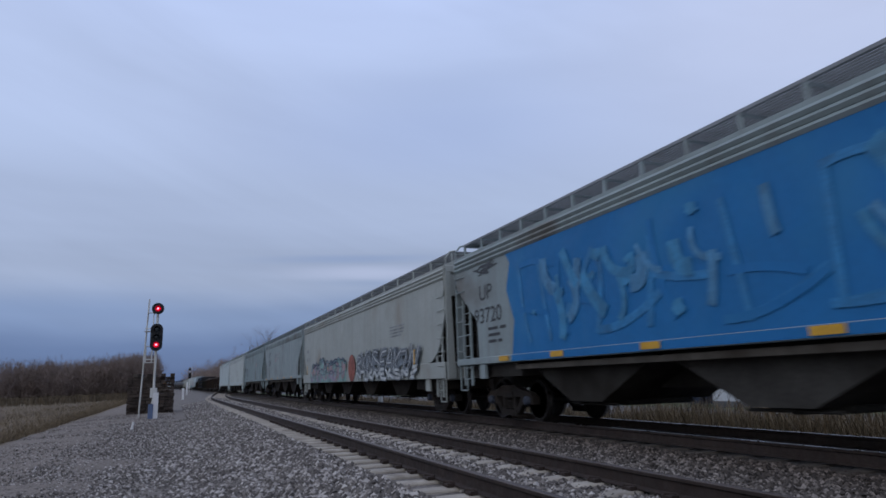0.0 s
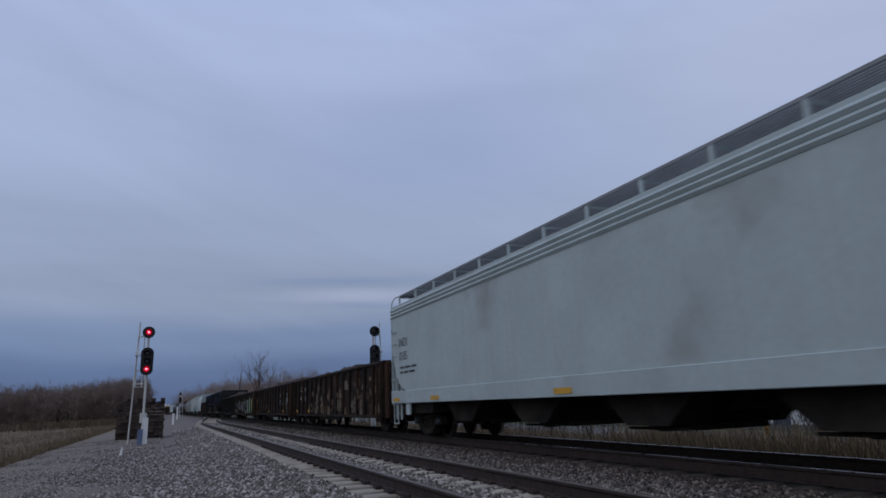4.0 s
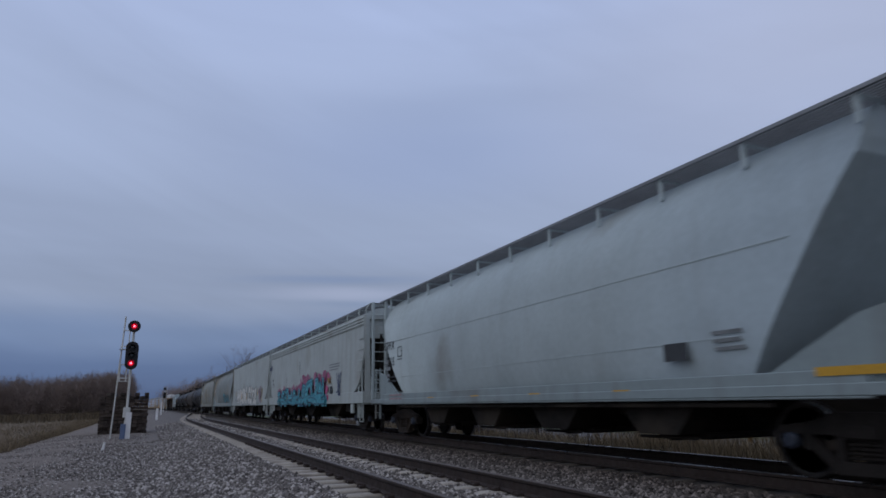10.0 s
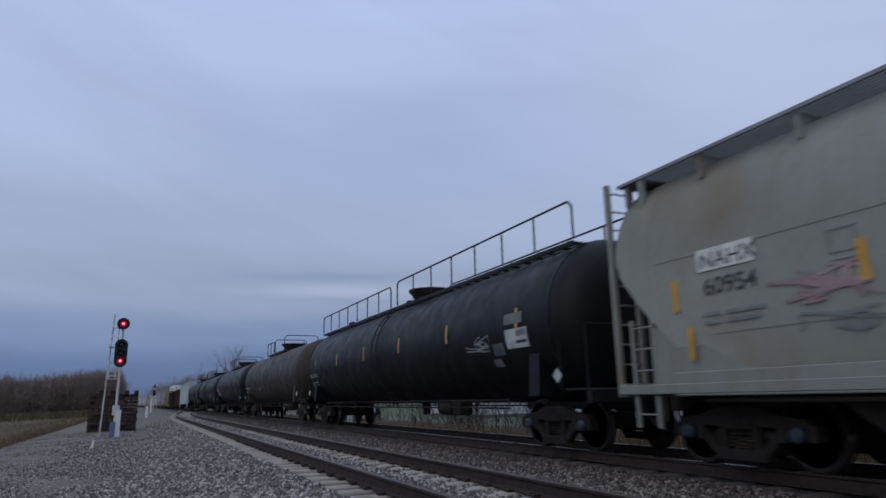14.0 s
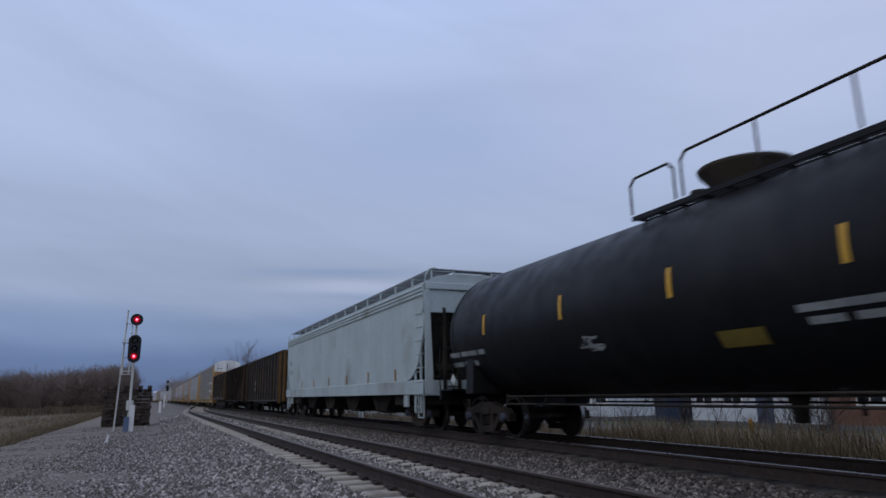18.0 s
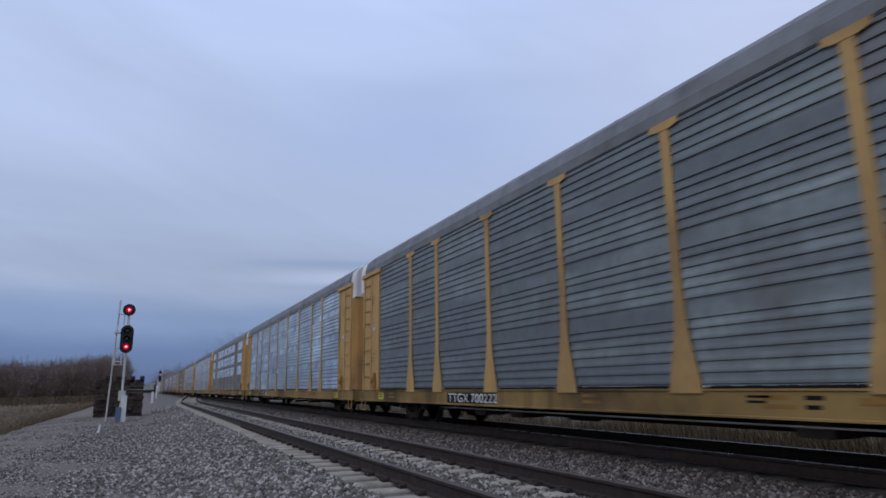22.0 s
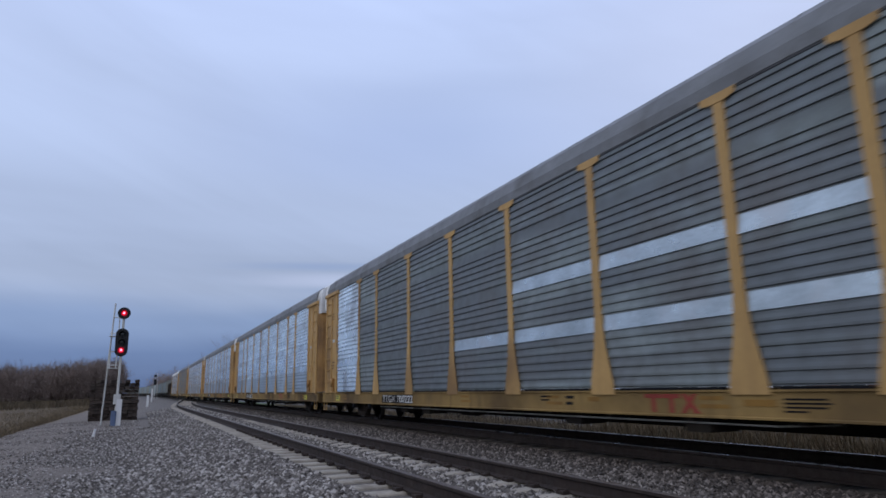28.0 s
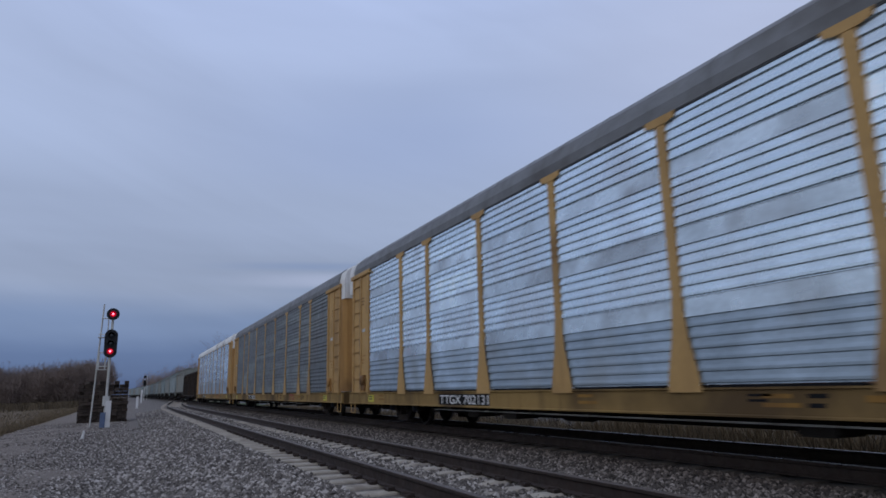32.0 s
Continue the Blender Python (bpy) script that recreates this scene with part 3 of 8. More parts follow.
def mural(parent, seed, y0, y1, x):
    """A faded landscape piece: mint washes and cloudy patches under a thin dark wavy outline."""
    rng = random.Random(seed)
    s = Shape()
    n = 90
    top = []
    for i in range(n + 1):
        t = i / n
        z = 1.20 + 0.68 * min(t * 16, 1) + 0.10 * abs(math.sin(t * 26)) + 0.07 * math.sin(t * 61 + 1) + 0.28 * math.exp(-((t - 0.37) / 0.06) ** 2) + 0.10 * math.exp(-((t - 0.8) / 0.10) ** 2)
        top.append((y0 + (y1 - y0) * t, z))
    for i in range(n):
        (ya, za), (yb, zb) = top[i], top[i + 1]
        s.add([(x - 0.002, ya, 1.02), (x - 0.002, yb, 1.02), (x - 0.002, yb, zb), (x - 0.002, ya, za)], [(0, 1, 2, 3)], 0)
    for k in range(150):
        i = rng.randrange(4, n - 3)
        r = rng.uniform(0.06, 0.26)
        cy, cz = top[i][0], 1.08 + (top[i][1] - 1.2) * rng.random()
        m = 20
        ring = []
        for j in range(m):
            t = 6.2832 * j / m
            q = r * (0.8 + 0.7 * noise.noise(Vector((math.cos(t) * 1.3, math.sin(t) * 1.3, k * 2.7))) + rng.uniform(-0.12, 0.12))
            ring.append((x - 0.003 - 0.00005 * k, cy + 1.4 * q * math.cos(t), min(max(cz + 0.8 * q * math.sin(t), 1.03), top[i][1])))
        s.add([(x - 0.003 - 0.00005 * k, cy, cz)] + ring, [(0, j + 1, (j + 1) % m + 1) for j in range(m)], rng.choice((1, 1, 2, 3, 3, 5, 5, 5, 6)))
    ribbon(s, top, 0.055, x - 0.014, 4)
    ribbon(s, [(y, z - 0.10 - 0.03 * math.sin(y * 5)) for y, z in top[6:-2]], 0.03, x - 0.014, 4)
    for k in range(24):
        i = rng.randrange(3, n - 12)
        p, q = top[i], top[i + rng.randrange(4, 11)]
        d = rng.uniform(0.12, 0.5)
        ribbon(s, curve_points((p[0], p[1] - d), ((p[0] + q[0]) / 2, p[1] - d + rng.uniform(-0.2, 0.25)), (q[0], q[1] - d), 8), rng.uniform(0.02, 0.045), x - 0.0142 - 0.00005 * k, 4)
    ribbon(s, [(y0 + (y1 - y0) * t / 30, 1.42 + 0.05 * math.sin(t * 0.9)) for t in range(3, 31)], 0.025, x - 0.0137, 4)
    return part("graffiti", s, [SPRAY["mint"], SPRAY["dusk"], SPRAY["grey"], SPRAY["lilac"], SPRAY["ink"], SPRAY["jade"], SPRAY["rose"]], parent, "faded mint and rose mural with a dark outline")


def graffiti(parent, seed, y0, y1, z0, z1, x, mats, letters=6, stroke=0.28, rim=0.05):
    """Sprayed block lettering of no alphabet: fat overlapping bars with an outline. mats: outline, fill, second fill[, cloud]."""
    rng = random.Random(seed)
    s = Shape()
    wide = (y0 - y1) / letters
    h = z1 - z0
    if len(mats) > 3:
        for k in range(letters * 4):
            cy, cz, r = y0 - rng.random() * (y0 - y1), z1 - h * 0.35 * rng.random() + 0.08, h * rng.uniform(0.08, 0.2)
            n = 14
            ring = [(cy + r * 1.5 * math.cos(2 * math.pi * i / n) * rng.uniform(0.85, 1.2), cz + r * math.sin(2 * math.pi * i / n) * rng.uniform(0.85, 1.1)) for i in range(n)]
            o = lifted(x, 0.003 + 0.00012 * k)
            s.add([((o(b) if callable(o) else o), a, b) for a, b in ring], [tuple(range(n))], 3)
    for k in range(letters):
        yc = y0 - (k + 0.5) * wide + rng.uniform(-0.1, 0.1) * wide
        top, bot = z1 - h * rng.uniform(0.0, 0.16), z0 + h * rng.uniform(0.0, 0.1)
        mid = (top + bot) / 2 + h * rng.uniform(-0.1, 0.1)
        a, b = yc + wide * 0.40, yc - wide * 0.40
        tilt = wide * rng.uniform(-0.3, 0.3)
        bars_ = [curve_points((a + tilt, bot), (a + tilt * rng.uniform(-0.5, 1), mid), (a, top))]
        for _ in range(rng.randrange(2, 4)):
            kind = rng.randrange(6)
            if kind == 0:
                bars_.append(curve_points((b, bot), (b - tilt * 0.6, mid), (b - tilt, top)))
            elif kind == 1:
                bars_.append(curve_points((a, top - stroke * 0.4), (yc, top + h * 0.04), (b - wide * 0.15, top - h * rng.uniform(0.0, 0.25))))
            elif kind == 2:
                bars_.append(curve_points((a, mid), (yc, mid + h * rng.uniform(-0.1, 0.1)), (b, mid - h * 0.1)))
            elif kind == 3:
                bars_.append(curve_points((a + wide * 0.1, bot + stroke * 0.4), (yc, bot), (b - wide * 0.2, bot + h * rng.uniform(0.05, 0.3))))
            elif kind == 4:
                bars_.append(curve_points((b, top), (yc, mid), (a, bot + h * 0.1)))
            else:
                bars_.append(curve_points((a, top - h * 0.1), (b - wide * 0.5, (top + mid) / 2), (a, mid)))
        fat = stroke * rng.uniform(0.8, 1.15)
        for ln in bars_:
            ribbon(s, ln, fat + 2 * rim, lifted(x, 0.010 + 0.0012 * k), 0)
        for j, ln in enumerate(bars_):
            ribbon(s, ln, fat, lifted(x, 0.0106 + 0.0012 * k + 0.00005 * j), 1 if rng.random() < 0.7 else 2)
        for _ in range(2):
            p = (yc + wide * rng.uniform(-0.4, 0.4), bot + h * rng.uniform(0.1, 0.9))
            ribbon(s, curve_points(p, (p[0] + 0.1, p[1] + 0.1), (p[0] + wide * rng.uniform(-0.3, 0.3), p[1] + h * rng.uniform(-0.3, 0.3))), rim * 1.1, lifted(x, 0.0111 + 0.0012 * k), 0)
    return part("graffiti", s, mats, parent, "sprayed graffiti lettering")

LOOP = [(0.5 + 0.5 * math.cos(t), 0.5 + 0.5 * math.sin(t)) for t in (math.pi * (0.5 + 2 * i / 16) for i in range(17))]
GLYPHS = {"A": [[(0, 0), (0.3, 0.8), (0.5, 1), (0.7, 0.8), (1, 0)], [(0.2, 0.36), (0.8, 0.36)]], "F": [[(0.1, 0), (0.1, 0.95), (1, 1)], [(0.1, 0.55), (0.8, 0.58)]], "O": [LOOP],
          "C": [[(1, 0.85), (0.5, 1), (0.1, 0.75), (0, 0.45), (0.15, 0.12), (0.55, 0), (1, 0.15)]], "S": [[(1, 0.86), (0.5, 1), (0.08, 0.8), (0.3, 0.56), (0.8, 0.44), (0.95, 0.2), (0.5, 0), (0, 0.12)]],
          "H": [[(0, 0), (0.05, 1)], [(0.95, 0), (1, 1)], [(0.05, 0.5), (0.95, 0.52)]], "E": [[(1, 1), (0.1, 0.95), (0.05, 0.5), (0.05, 0.03), (1, 0)], [(0.05, 0.5), (0.8, 0.52)]],
          "T": [[(0, 0.92), (1, 1)], [(0.5, 0.95), (0.45, 0)]], "Z": [[(0, 0.95), (1, 1), (0.05, 0.05), (1, 0)]], "N": [[(0, 0), (0.05, 1), (0.9, 0.05), (1, 1)]],
          "R": [[(0.05, 0), (0.05, 0.97), (0.8, 0.95), (0.9, 0.65), (0.1, 0.48), (1, 0)]], "I": [[(0.5, 1), (0.45, 0)]], "K": [[(0.05, 0), (0.05, 1)], [(1, 1), (0.1, 0.45), (1, 0)]]}


def smoothed(pts, rounds=2):
    """Rounds off the corners of a stroke."""
    for _ in range(rounds):
        out = [pts[0]]
        for a, b in zip(pts, pts[1:]):
            out += [(a[0] * 0.75 + b[0] * 0.25, a[1] * 0.75 + b[1] * 0.25), (a[0] * 0.25 + b[0] * 0.75, a[1] * 0.25 + b[1] * 0.75)]
        pts = out + [pts[-1]]
    return pts


def letter_piece(parent, text, seed, y0, y1, z0, z1, x, mats, stroke=0.3, rim=0.05, slope=0.0, swell=0.0, inner=0.0, round_off=2, lean=0.15, label="sprayed graffiti lettering"):
    """Fat sprayed letters in a row from y0 towards y1. slope: how much higher the last letter stands; swell: how uneven the heights are. mats: outline, fill, inner line."""
    rng = random.Random(seed)
    wide = (y0 - y1) / len(text)
    for k, ch in enumerate(text):
        s = Shape()
        top = z1 + slope * k / max(len(text) - 1, 1) + swell * rng.uniform(-1, 1)
        foot = z0 + swell * rng.uniform(-0.3, 0.6)
        w = wide * rng.uniform(0.72, 0.9)
        tilt = lean * rng.uniform(-1, 1)
        fat = stroke * rng.uniform(0.88, 1.12)
        lines = []
        for st in GLYPHS[ch]:
            lines.append(smoothed([(y0 - wide * (k + 0.5) - w * (u - 0.5) - tilt * (v - 0.5) * w, foot + fat / 2 + (top - foot - fat) * v) for u, v in st], round_off))
        for j, ln in enumerate(lines):
            ribbon(s, ln, fat + 2 * rim, lifted(x, 0.006 + 0.0010 * k + 0.00003 * j), 0)
        for j, ln in enumerate(lines):
            ribbon(s, ln, fat, lifted(x, 0.0064 + 0.0010 * k + 0.00003 * j), 1)
            if inner:
                ribbon(s, [(a + fat * 0.16, b + fat * 0.14) for a, b in ln], fat * inner, lifted(x, 0.0067 + 0.0010 * k + 0.00003 * j), 2)
        part("graffiti_letter", s, mats, parent, label)

# ---- the line and its ground ----
def ground_height(x, y):
    pts = [(-400, -2.2), (-60, -1.5), (-14, -1.15), (-6.5, -0.80), (-5.0, -0.62), (-3.0, -0.56), (0.2, -0.55), (1.2, -0.42), (2.1, -0.26), (2.45, -0.235),
           (5.1, -0.235), (5.9, -0.29), (7.0, -0.235), (9.8, -0.235), (10.2, -0.27), (11.6, -0.80), (13.5, -1.0), (20, -1.0), (28, -1.0), (60, -1.2), (400, -2.0)]
    for (xa, za), (xb, zb) in zip(pts, pts[1:]):
        if x <= xb:
            return za + (zb - za) * (x - xa) / (xb - xa)
    return pts[-1][1]


def build_ground():
    xs = sorted({*np.linspace(-6, 14, 61).round(3), -2500, -1200, -600, -300, -150, -80, -50, -35, -25, -18, -14, -11, -9, -7.5, 16, 18, 20, 23, 26, 28, 32, 40, 55, 80, 150, 300, 600, 1200, 2500})
    ys = sorted({*np.linspace(-6, 40, 93).round(3), -2500, -600, -200, -80, -40, -20, -12, 46, 52, 60, 70, 82, 96, 115, 140, 170, 210, 260, 330, 420, 550, 750, 1000, 1500, 2500})
    rng = random.Random(3)
    v, f = [], []
    for y in ys:
        for x in xs:
            z = ground_height(x, y)
            if x < 2.2 or x > 10.4:
                z += noise.noise(Vector((x * 0.5, y * 0.5, 0))) * (0.05 if -8 < x < 13 else 0.14)
            v.append((x, y, z))
    n = len(xs)
    for j in range(len(ys) - 1):
        for i in range(n - 1):
            f.append((j * n + i, j * n + i + 1, (j + 1) * n + i + 1, (j + 1) * n + i))
    s = Shape()
    s.add(v, f, 0, True)
    tagged(part("ground", s, ground_material(), None), "gravel, ballast shoulder, dead grass field and verge", "ground", kind="structure")


def bend(y):
    """How far the main line has swung to the left at y, on its wide curve."""
    return -max(y - 200, 0) ** 2 / 6150


def turnout_shift(y):
    """How far the near track has swung over towards the far one at y."""
    t = min(max((y - 52) / 95, 0), 1)
    return (TRAIN_X - NEAR_X) * t * t * (3 - 2 * t)


RAIL_PROFILE = [(-0.07, -0.186), (0.07, -0.186), (0.07, -0.175), (0.012, -0.155), (0.009, -0.055), (0.036, -0.036), (0.036, -0.006), (0.030, 0.0),
                (-0.030, 0.0), (-0.036, -0.006), (-0.036, -0.036), (-0.009, -0.055), (-0.012, -0.155), (-0.07, -0.175)]


def rail_shape(x, shift, ys, head_slot=1):
    s = Shape()
    n = len(RAIL_PROFILE)
    v, f, slots = [], [], []
    for y in ys:
        for a, b in RAIL_PROFILE:
            v.append((x + shift(y) + a, y, b))
    for k in range(len(ys) - 1):
        for i in range(n):
            j = (i + 1) % n
            s_ = (k * n + i, k * n + j, (k + 1) * n + j, (k + 1) * n + i)
            f.append(s_[::-1]); slots.append(head_slot if 6 <= i <= 8 else 0)
    s.add(v, f)
    s.m = slots
    return s


def tie_shape():
    """A concrete tie: tapered sides, shallow middle."""
    s = Shape()
    rings = []
    for x, zt, hw in ((-1.29, -0.215, 0.105), (-1.26, -0.192, 0.115), (-0.45, -0.192, 0.12), (-0.25, -0.225, 0.11), (0.25, -0.225, 0.11), (0.45, -0.192, 0.12), (1.26, -0.192, 0.115), (1.29, -0.215, 0.105)):
        rings.append([(x, -hw - 0.02, -0.36), (x, -hw, zt - 0.02), (x, -hw + 0.02, zt), (x, hw - 0.02, zt), (x, hw, zt - 0.02), (x, hw + 0.02, -0.36)])
    v = [p for r in rings for p in r]
    f = []
    for k in range(len(rings) - 1):
        for i in range(5):
            f.append((k * 6 + i, (k + 1) * 6 + i, (k + 1) * 6 + i + 1, k * 6 + i + 1))
    f += [tuple(range(6))[::-1], tuple(range(len(v) - 6, len(v)))]
    f = [q[::-1] for q in f]
    s.add(v, f)
    return s


def clip_shape():
    """Rail seat with its two spring clips."""
    s = Shape()
    for sx in (-1, 1):
        s.box(sx * 0.12 - 0.045, sx * 0.12 + 0.045, -0.07, 0.07, -0.192, -0.150, c=0.01)
        s.tube((sx * 0.075, -0.05, -0.150), (sx * 0.16, 0.04, -0.140), 0.016, 6)
    return s


def build_tracks():
    ys_far = [-60, 0, 60, 120, 200, 230, 260, 290, 320, 350, 380, 420, 460, 500, 560, 620, 700]
    ys_near = [-60, -20, 0, 20, 40, 50, 56, 62, 68, 74, 80, 86, 92, 98, 104, 110, 116, 122, 128, 134, 140, 147]
    near = thing("track_near", "rusty siding track on pale concrete ties in ballast", "railway track", kind="structure")
    far = thing("track_far", "main line track with a polished near rail", "railway track", kind="structure")
    for x in RAIL_X:
        part("rail", rail_shape(x, turnout_shift, ys_near), [RUST_RAIL, RAIL_TOP], near, "rust-brown rail with a dull worn head")
    for x in (TRAIN_X - 0.755, TRAIN_X + 0.755):
        part("rail", rail_shape(x, bend, ys_far), [RUST_RAIL, RAIL_SHINE], far, "rail with a shining worn head")
    tie, clip = tie_shape().mesh("tie", [CONCRETE]), clip_shape().mesh("rail_clip", [RUST_RAIL])
    rng = random.Random(5)
    rest = Shape()
    base = tie_shape()
    for k in range(-12, 225):
        y = 0.34 + 0.61 * k
        m = pose(NEAR_X + turnout_shift(y) + rng.uniform(-0.02, 0.02), y + rng.uniform(-0.015, 0.015), rng.uniform(-0.006, 0.004), 0, 0, rng.uniform(-0.4, 0.4))
        if 4 < y < 60:
            o = new("tie", tie); o.parent = near; o.matrix_basis = m
            if y < 22:
                for x in RAIL_X:
                    c = new("rail_clip", clip); c.parent = near; c.matrix_basis = pose(x, y, 0)
        else:
            rest.add([m @ Vector(p) for p in base.v], base.f)
    tagged(part("tie_row", rest, CONCRETE, near, "further concrete ties"), kind="stuff")
    row = Shape()
    for k in range(-10, 330):
        m = pose(TRAIN_X + rng.uniform(-0.02, 0.02), 0.1 + 0.61 * k, rng.uniform(-0.01, 0.0) - 0.012)
        row.add([m @ Vector(p) for p in base.v], base.f)
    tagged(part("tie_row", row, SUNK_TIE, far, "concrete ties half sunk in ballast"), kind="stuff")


def build_stones():
    """Loose ballast, thickest near the track."""
    rng = np.random.default_rng(11)
    oct_v = np.array([(1, 0, 0), (-1, 0, 0), (0, 1, 0), (0, -1, 0), (0, 0, 1), (0, 0, -1)], float)
    oct_f = np.array([(0, 2, 4), (2, 1, 4), (1, 3, 4), (3, 0, 4), (2, 0, 5), (1, 2, 5), (3, 1, 5), (0, 3, 5)])
    spots = []

    def strew(n, x0, x1, y0, y1, size, near=1.0):
        u = rng.random((n, 2))
        y = y0 + (y1 - y0) * u[:, 1] ** near
        x = x0 + (x1 - x0) * u[:, 0]
        spots.append(np.c_[x, y, rng.uniform(0.6, 1.25, n) * size])

    strew(30000, 0.0, 2.5, 6, 26, 0.040, 1.5)
    strew(9000, -1.2, 0.4, 8, 26, 0.034, 1.4)
    strew(14000, 0.6, 2.5, 20, 60, 0.042, 1.3)
    strew(17000, 2.95, 4.55, 4, 34, 0.032, 1.4)
    strew(7000, 2.9, 4.6, 30, 70, 0.05, 1.2)
    strew(26000, 4.8, 7.3, 3.5, 28, 0.034, 1.4)
    strew(7000, 4.9, 7.2, 25, 60, 0.045, 1.2)
    strew(16000, -5.0, 0.2, 8, 45, 0.020, 1.5)
    strew(9000, -2.6, 0.8, 8, 34, 0.026, 1.4)
    p = np.concatenate(spots)
    z = np.array([ground_height(a, b) for a, b, c in p])
    crib = (p[:, 0] > 2.9) & (p[:, 0] < 4.6)
    k = len(p)
    ang = rng.random((k, 3)) * 6.28
    sc = p[:, 2:3] * rng.uniform(0.65, 1.35, (k, 3)) * np.array([1, 1, 0.75])
    v = oct_v[None] * (1 + rng.uniform(-0.25, 0.25, (k, 6, 1))) * sc[:, None, :]
    ca, sa = np.cos(ang[:, :1]), np.sin(ang[:, :1])
    v = np.stack([v[..., 0] * ca - v[..., 1] * sa, v[..., 0] * sa + v[..., 1] * ca, v[..., 2] + v[..., 0] * np.sin(ang[:, 1:2]) * 0.4], -1)
    v += np.c_[p[:, :2], z + p[:, 2] * rng.uniform(-0.1, 0.55, k)][:, None, :]
    f = (oct_f[None] + (np.arange(k) * 6)[:, None, None]).reshape(-1, 3)
    me = bpy.data.meshes.new("ballast")
    me.from_pydata(v.reshape(-1, 3), [], f)
    m = STONE.copy()
    m.name = "ballast_stones"
    nodes, links = m.node_tree.nodes, m.node_tree.links
    geo = nodes.new("ShaderNodeNewGeometry")
    ramp = nodes.new("ShaderNodeValToRGB")
    ramp.color_ramp.elements[0].color, ramp.color_ramp.elements[1].color = (0.052, 0.044, 0.040, 1), (0.52, 0.48, 0.45, 1)
    ramp.color_ramp.elements.new(0.6).color = (0.172, 0.152, 0.138, 1)
    links.new(geo.outputs["Random Per Island"], ramp.inputs[0])
    # brown brake dust beside the running rails, with the train's shade painted in
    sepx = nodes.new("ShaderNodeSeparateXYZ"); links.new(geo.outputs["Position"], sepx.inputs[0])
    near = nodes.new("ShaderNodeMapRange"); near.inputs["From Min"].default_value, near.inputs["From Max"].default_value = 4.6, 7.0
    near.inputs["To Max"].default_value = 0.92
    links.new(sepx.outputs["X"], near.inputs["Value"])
    dust_shade = nodes.new("ShaderNodeMixRGB"); dust_shade.blend_type = "MULTIPLY"; dust_shade.inputs[2].default_value = (0.36, 0.31, 0.28, 1)
    links.new(near.outputs[0], dust_shade.inputs[0]); links.new(ramp.outputs[0], dust_shade.inputs[1])
    links.new(dust_shade.outputs[0], nodes["Principled BSDF"].inputs["Base Color"])
    me.materials.append(m)
    tagged(new("ballast", me), "loose grey crushed-stone ballast beside the rails", "ballast", kind="stuff")


build_ground()
build_tracks()
build_stones()

# ---- railcars: local y runs along the train, the camera's side is -x, z is 0 on the rail heads ----
def wheelset_shape():
    s = Shape()
    s.lathe([(-0.66, 0.085), (0.66, 0.085)], "x", seg=12)
    for k in (-1, 1):
        # web, rim, tread and flange of one wheel
        s.lathe([(k * a, r) for a, r in ((0.69, 0.12), (0.70, 0.36), (0.685, 0.40), (0.685, 0.482), (0.715, 0.482), (0.725, 0.462))], "x", seg=32)
        s.lathe([(k * 0.725, 0.462), (k * 0.805, 0.455)], "x", seg=32, slot=1)
        s.lathe([(k * a, r) for a, r in ((0.805, 0.455), (0.81, 0.40), (0.77, 0.37), (0.76, 0.17), (0.80, 0.15), (0.80, 0.10))], "x", seg=32)
        s.lathe([(k * 0.80, 0.095), (k * 1.06, 0.095)], "x", seg=14)
        s.lathe([(k * 1.06, 0.105), (k * 1.13, 0.10), (k * 1.145, 0.06)], "x", seg=14, slot=2)
        for i in range(3):
            t = 2 * math.pi * i / 3
            y, z = 0.065 * math.cos(t), 0.065 * math.sin(t)
            s.tube((k * 1.13, y, z), (k * 1.155, y, z), 0.016, 6, 2)
    return s


def side_frame_shape():
    s = Shape()
    # pieces of the cast frame: top chord, pedestals, slanting struts, foot
    s.prism([(-1.12, 0.54), (-1.0, 0.64), (-0.60, 0.69), (-0.30, 0.80), (0.30, 0.80), (0.60, 0.69), (1.0, 0.64), (1.12, 0.54)], -0.08, 0.08, "x")
    for k in (-1, 1):
        s.prism([(k * 1.14, 0.38), (k * 1.14, 0.56), (k * 1.04, 0.56), (k * 1.04, 0.38)], -0.09, 0.09, "x")
        s.prism([(k * 0.72, 0.36), (k * 0.72, 0.60), (k * 0.60, 0.62), (k * 0.58, 0.36)], -0.09, 0.09, "x")
        s.prism([(k * 0.66, 0.40), (k * 0.60, 0.52), (k * 0.30, 0.22), (k * 0.36, 0.12)], -0.075, 0.075, "x")
        s.prism([(k * 0.32, 0.25), (k * 0.22, 0.25), (k * 0.22, 0.70), (k * 0.32, 0.70)], -0.07, 0.07, "x")
    s.prism([(-0.40, 0.11), (0.40, 0.11), (0.36, 0.25), (-0.36, 0.25)], -0.10, 0.10, "x")
    for y in (-0.13, 0.0, 0.13):
        for z in np.arange(0.27, 0.52, 0.05):
            s.lathe([(z, 0.05), (z + 0.012, 0.062), (z + 0.03, 0.062), (z + 0.04, 0.05)], "z", (0, y, 0), seg=8)
    s.box(-0.10, 0.10, -0.22, 0.22, 0.50, 0.66, c=0.02)
    return s


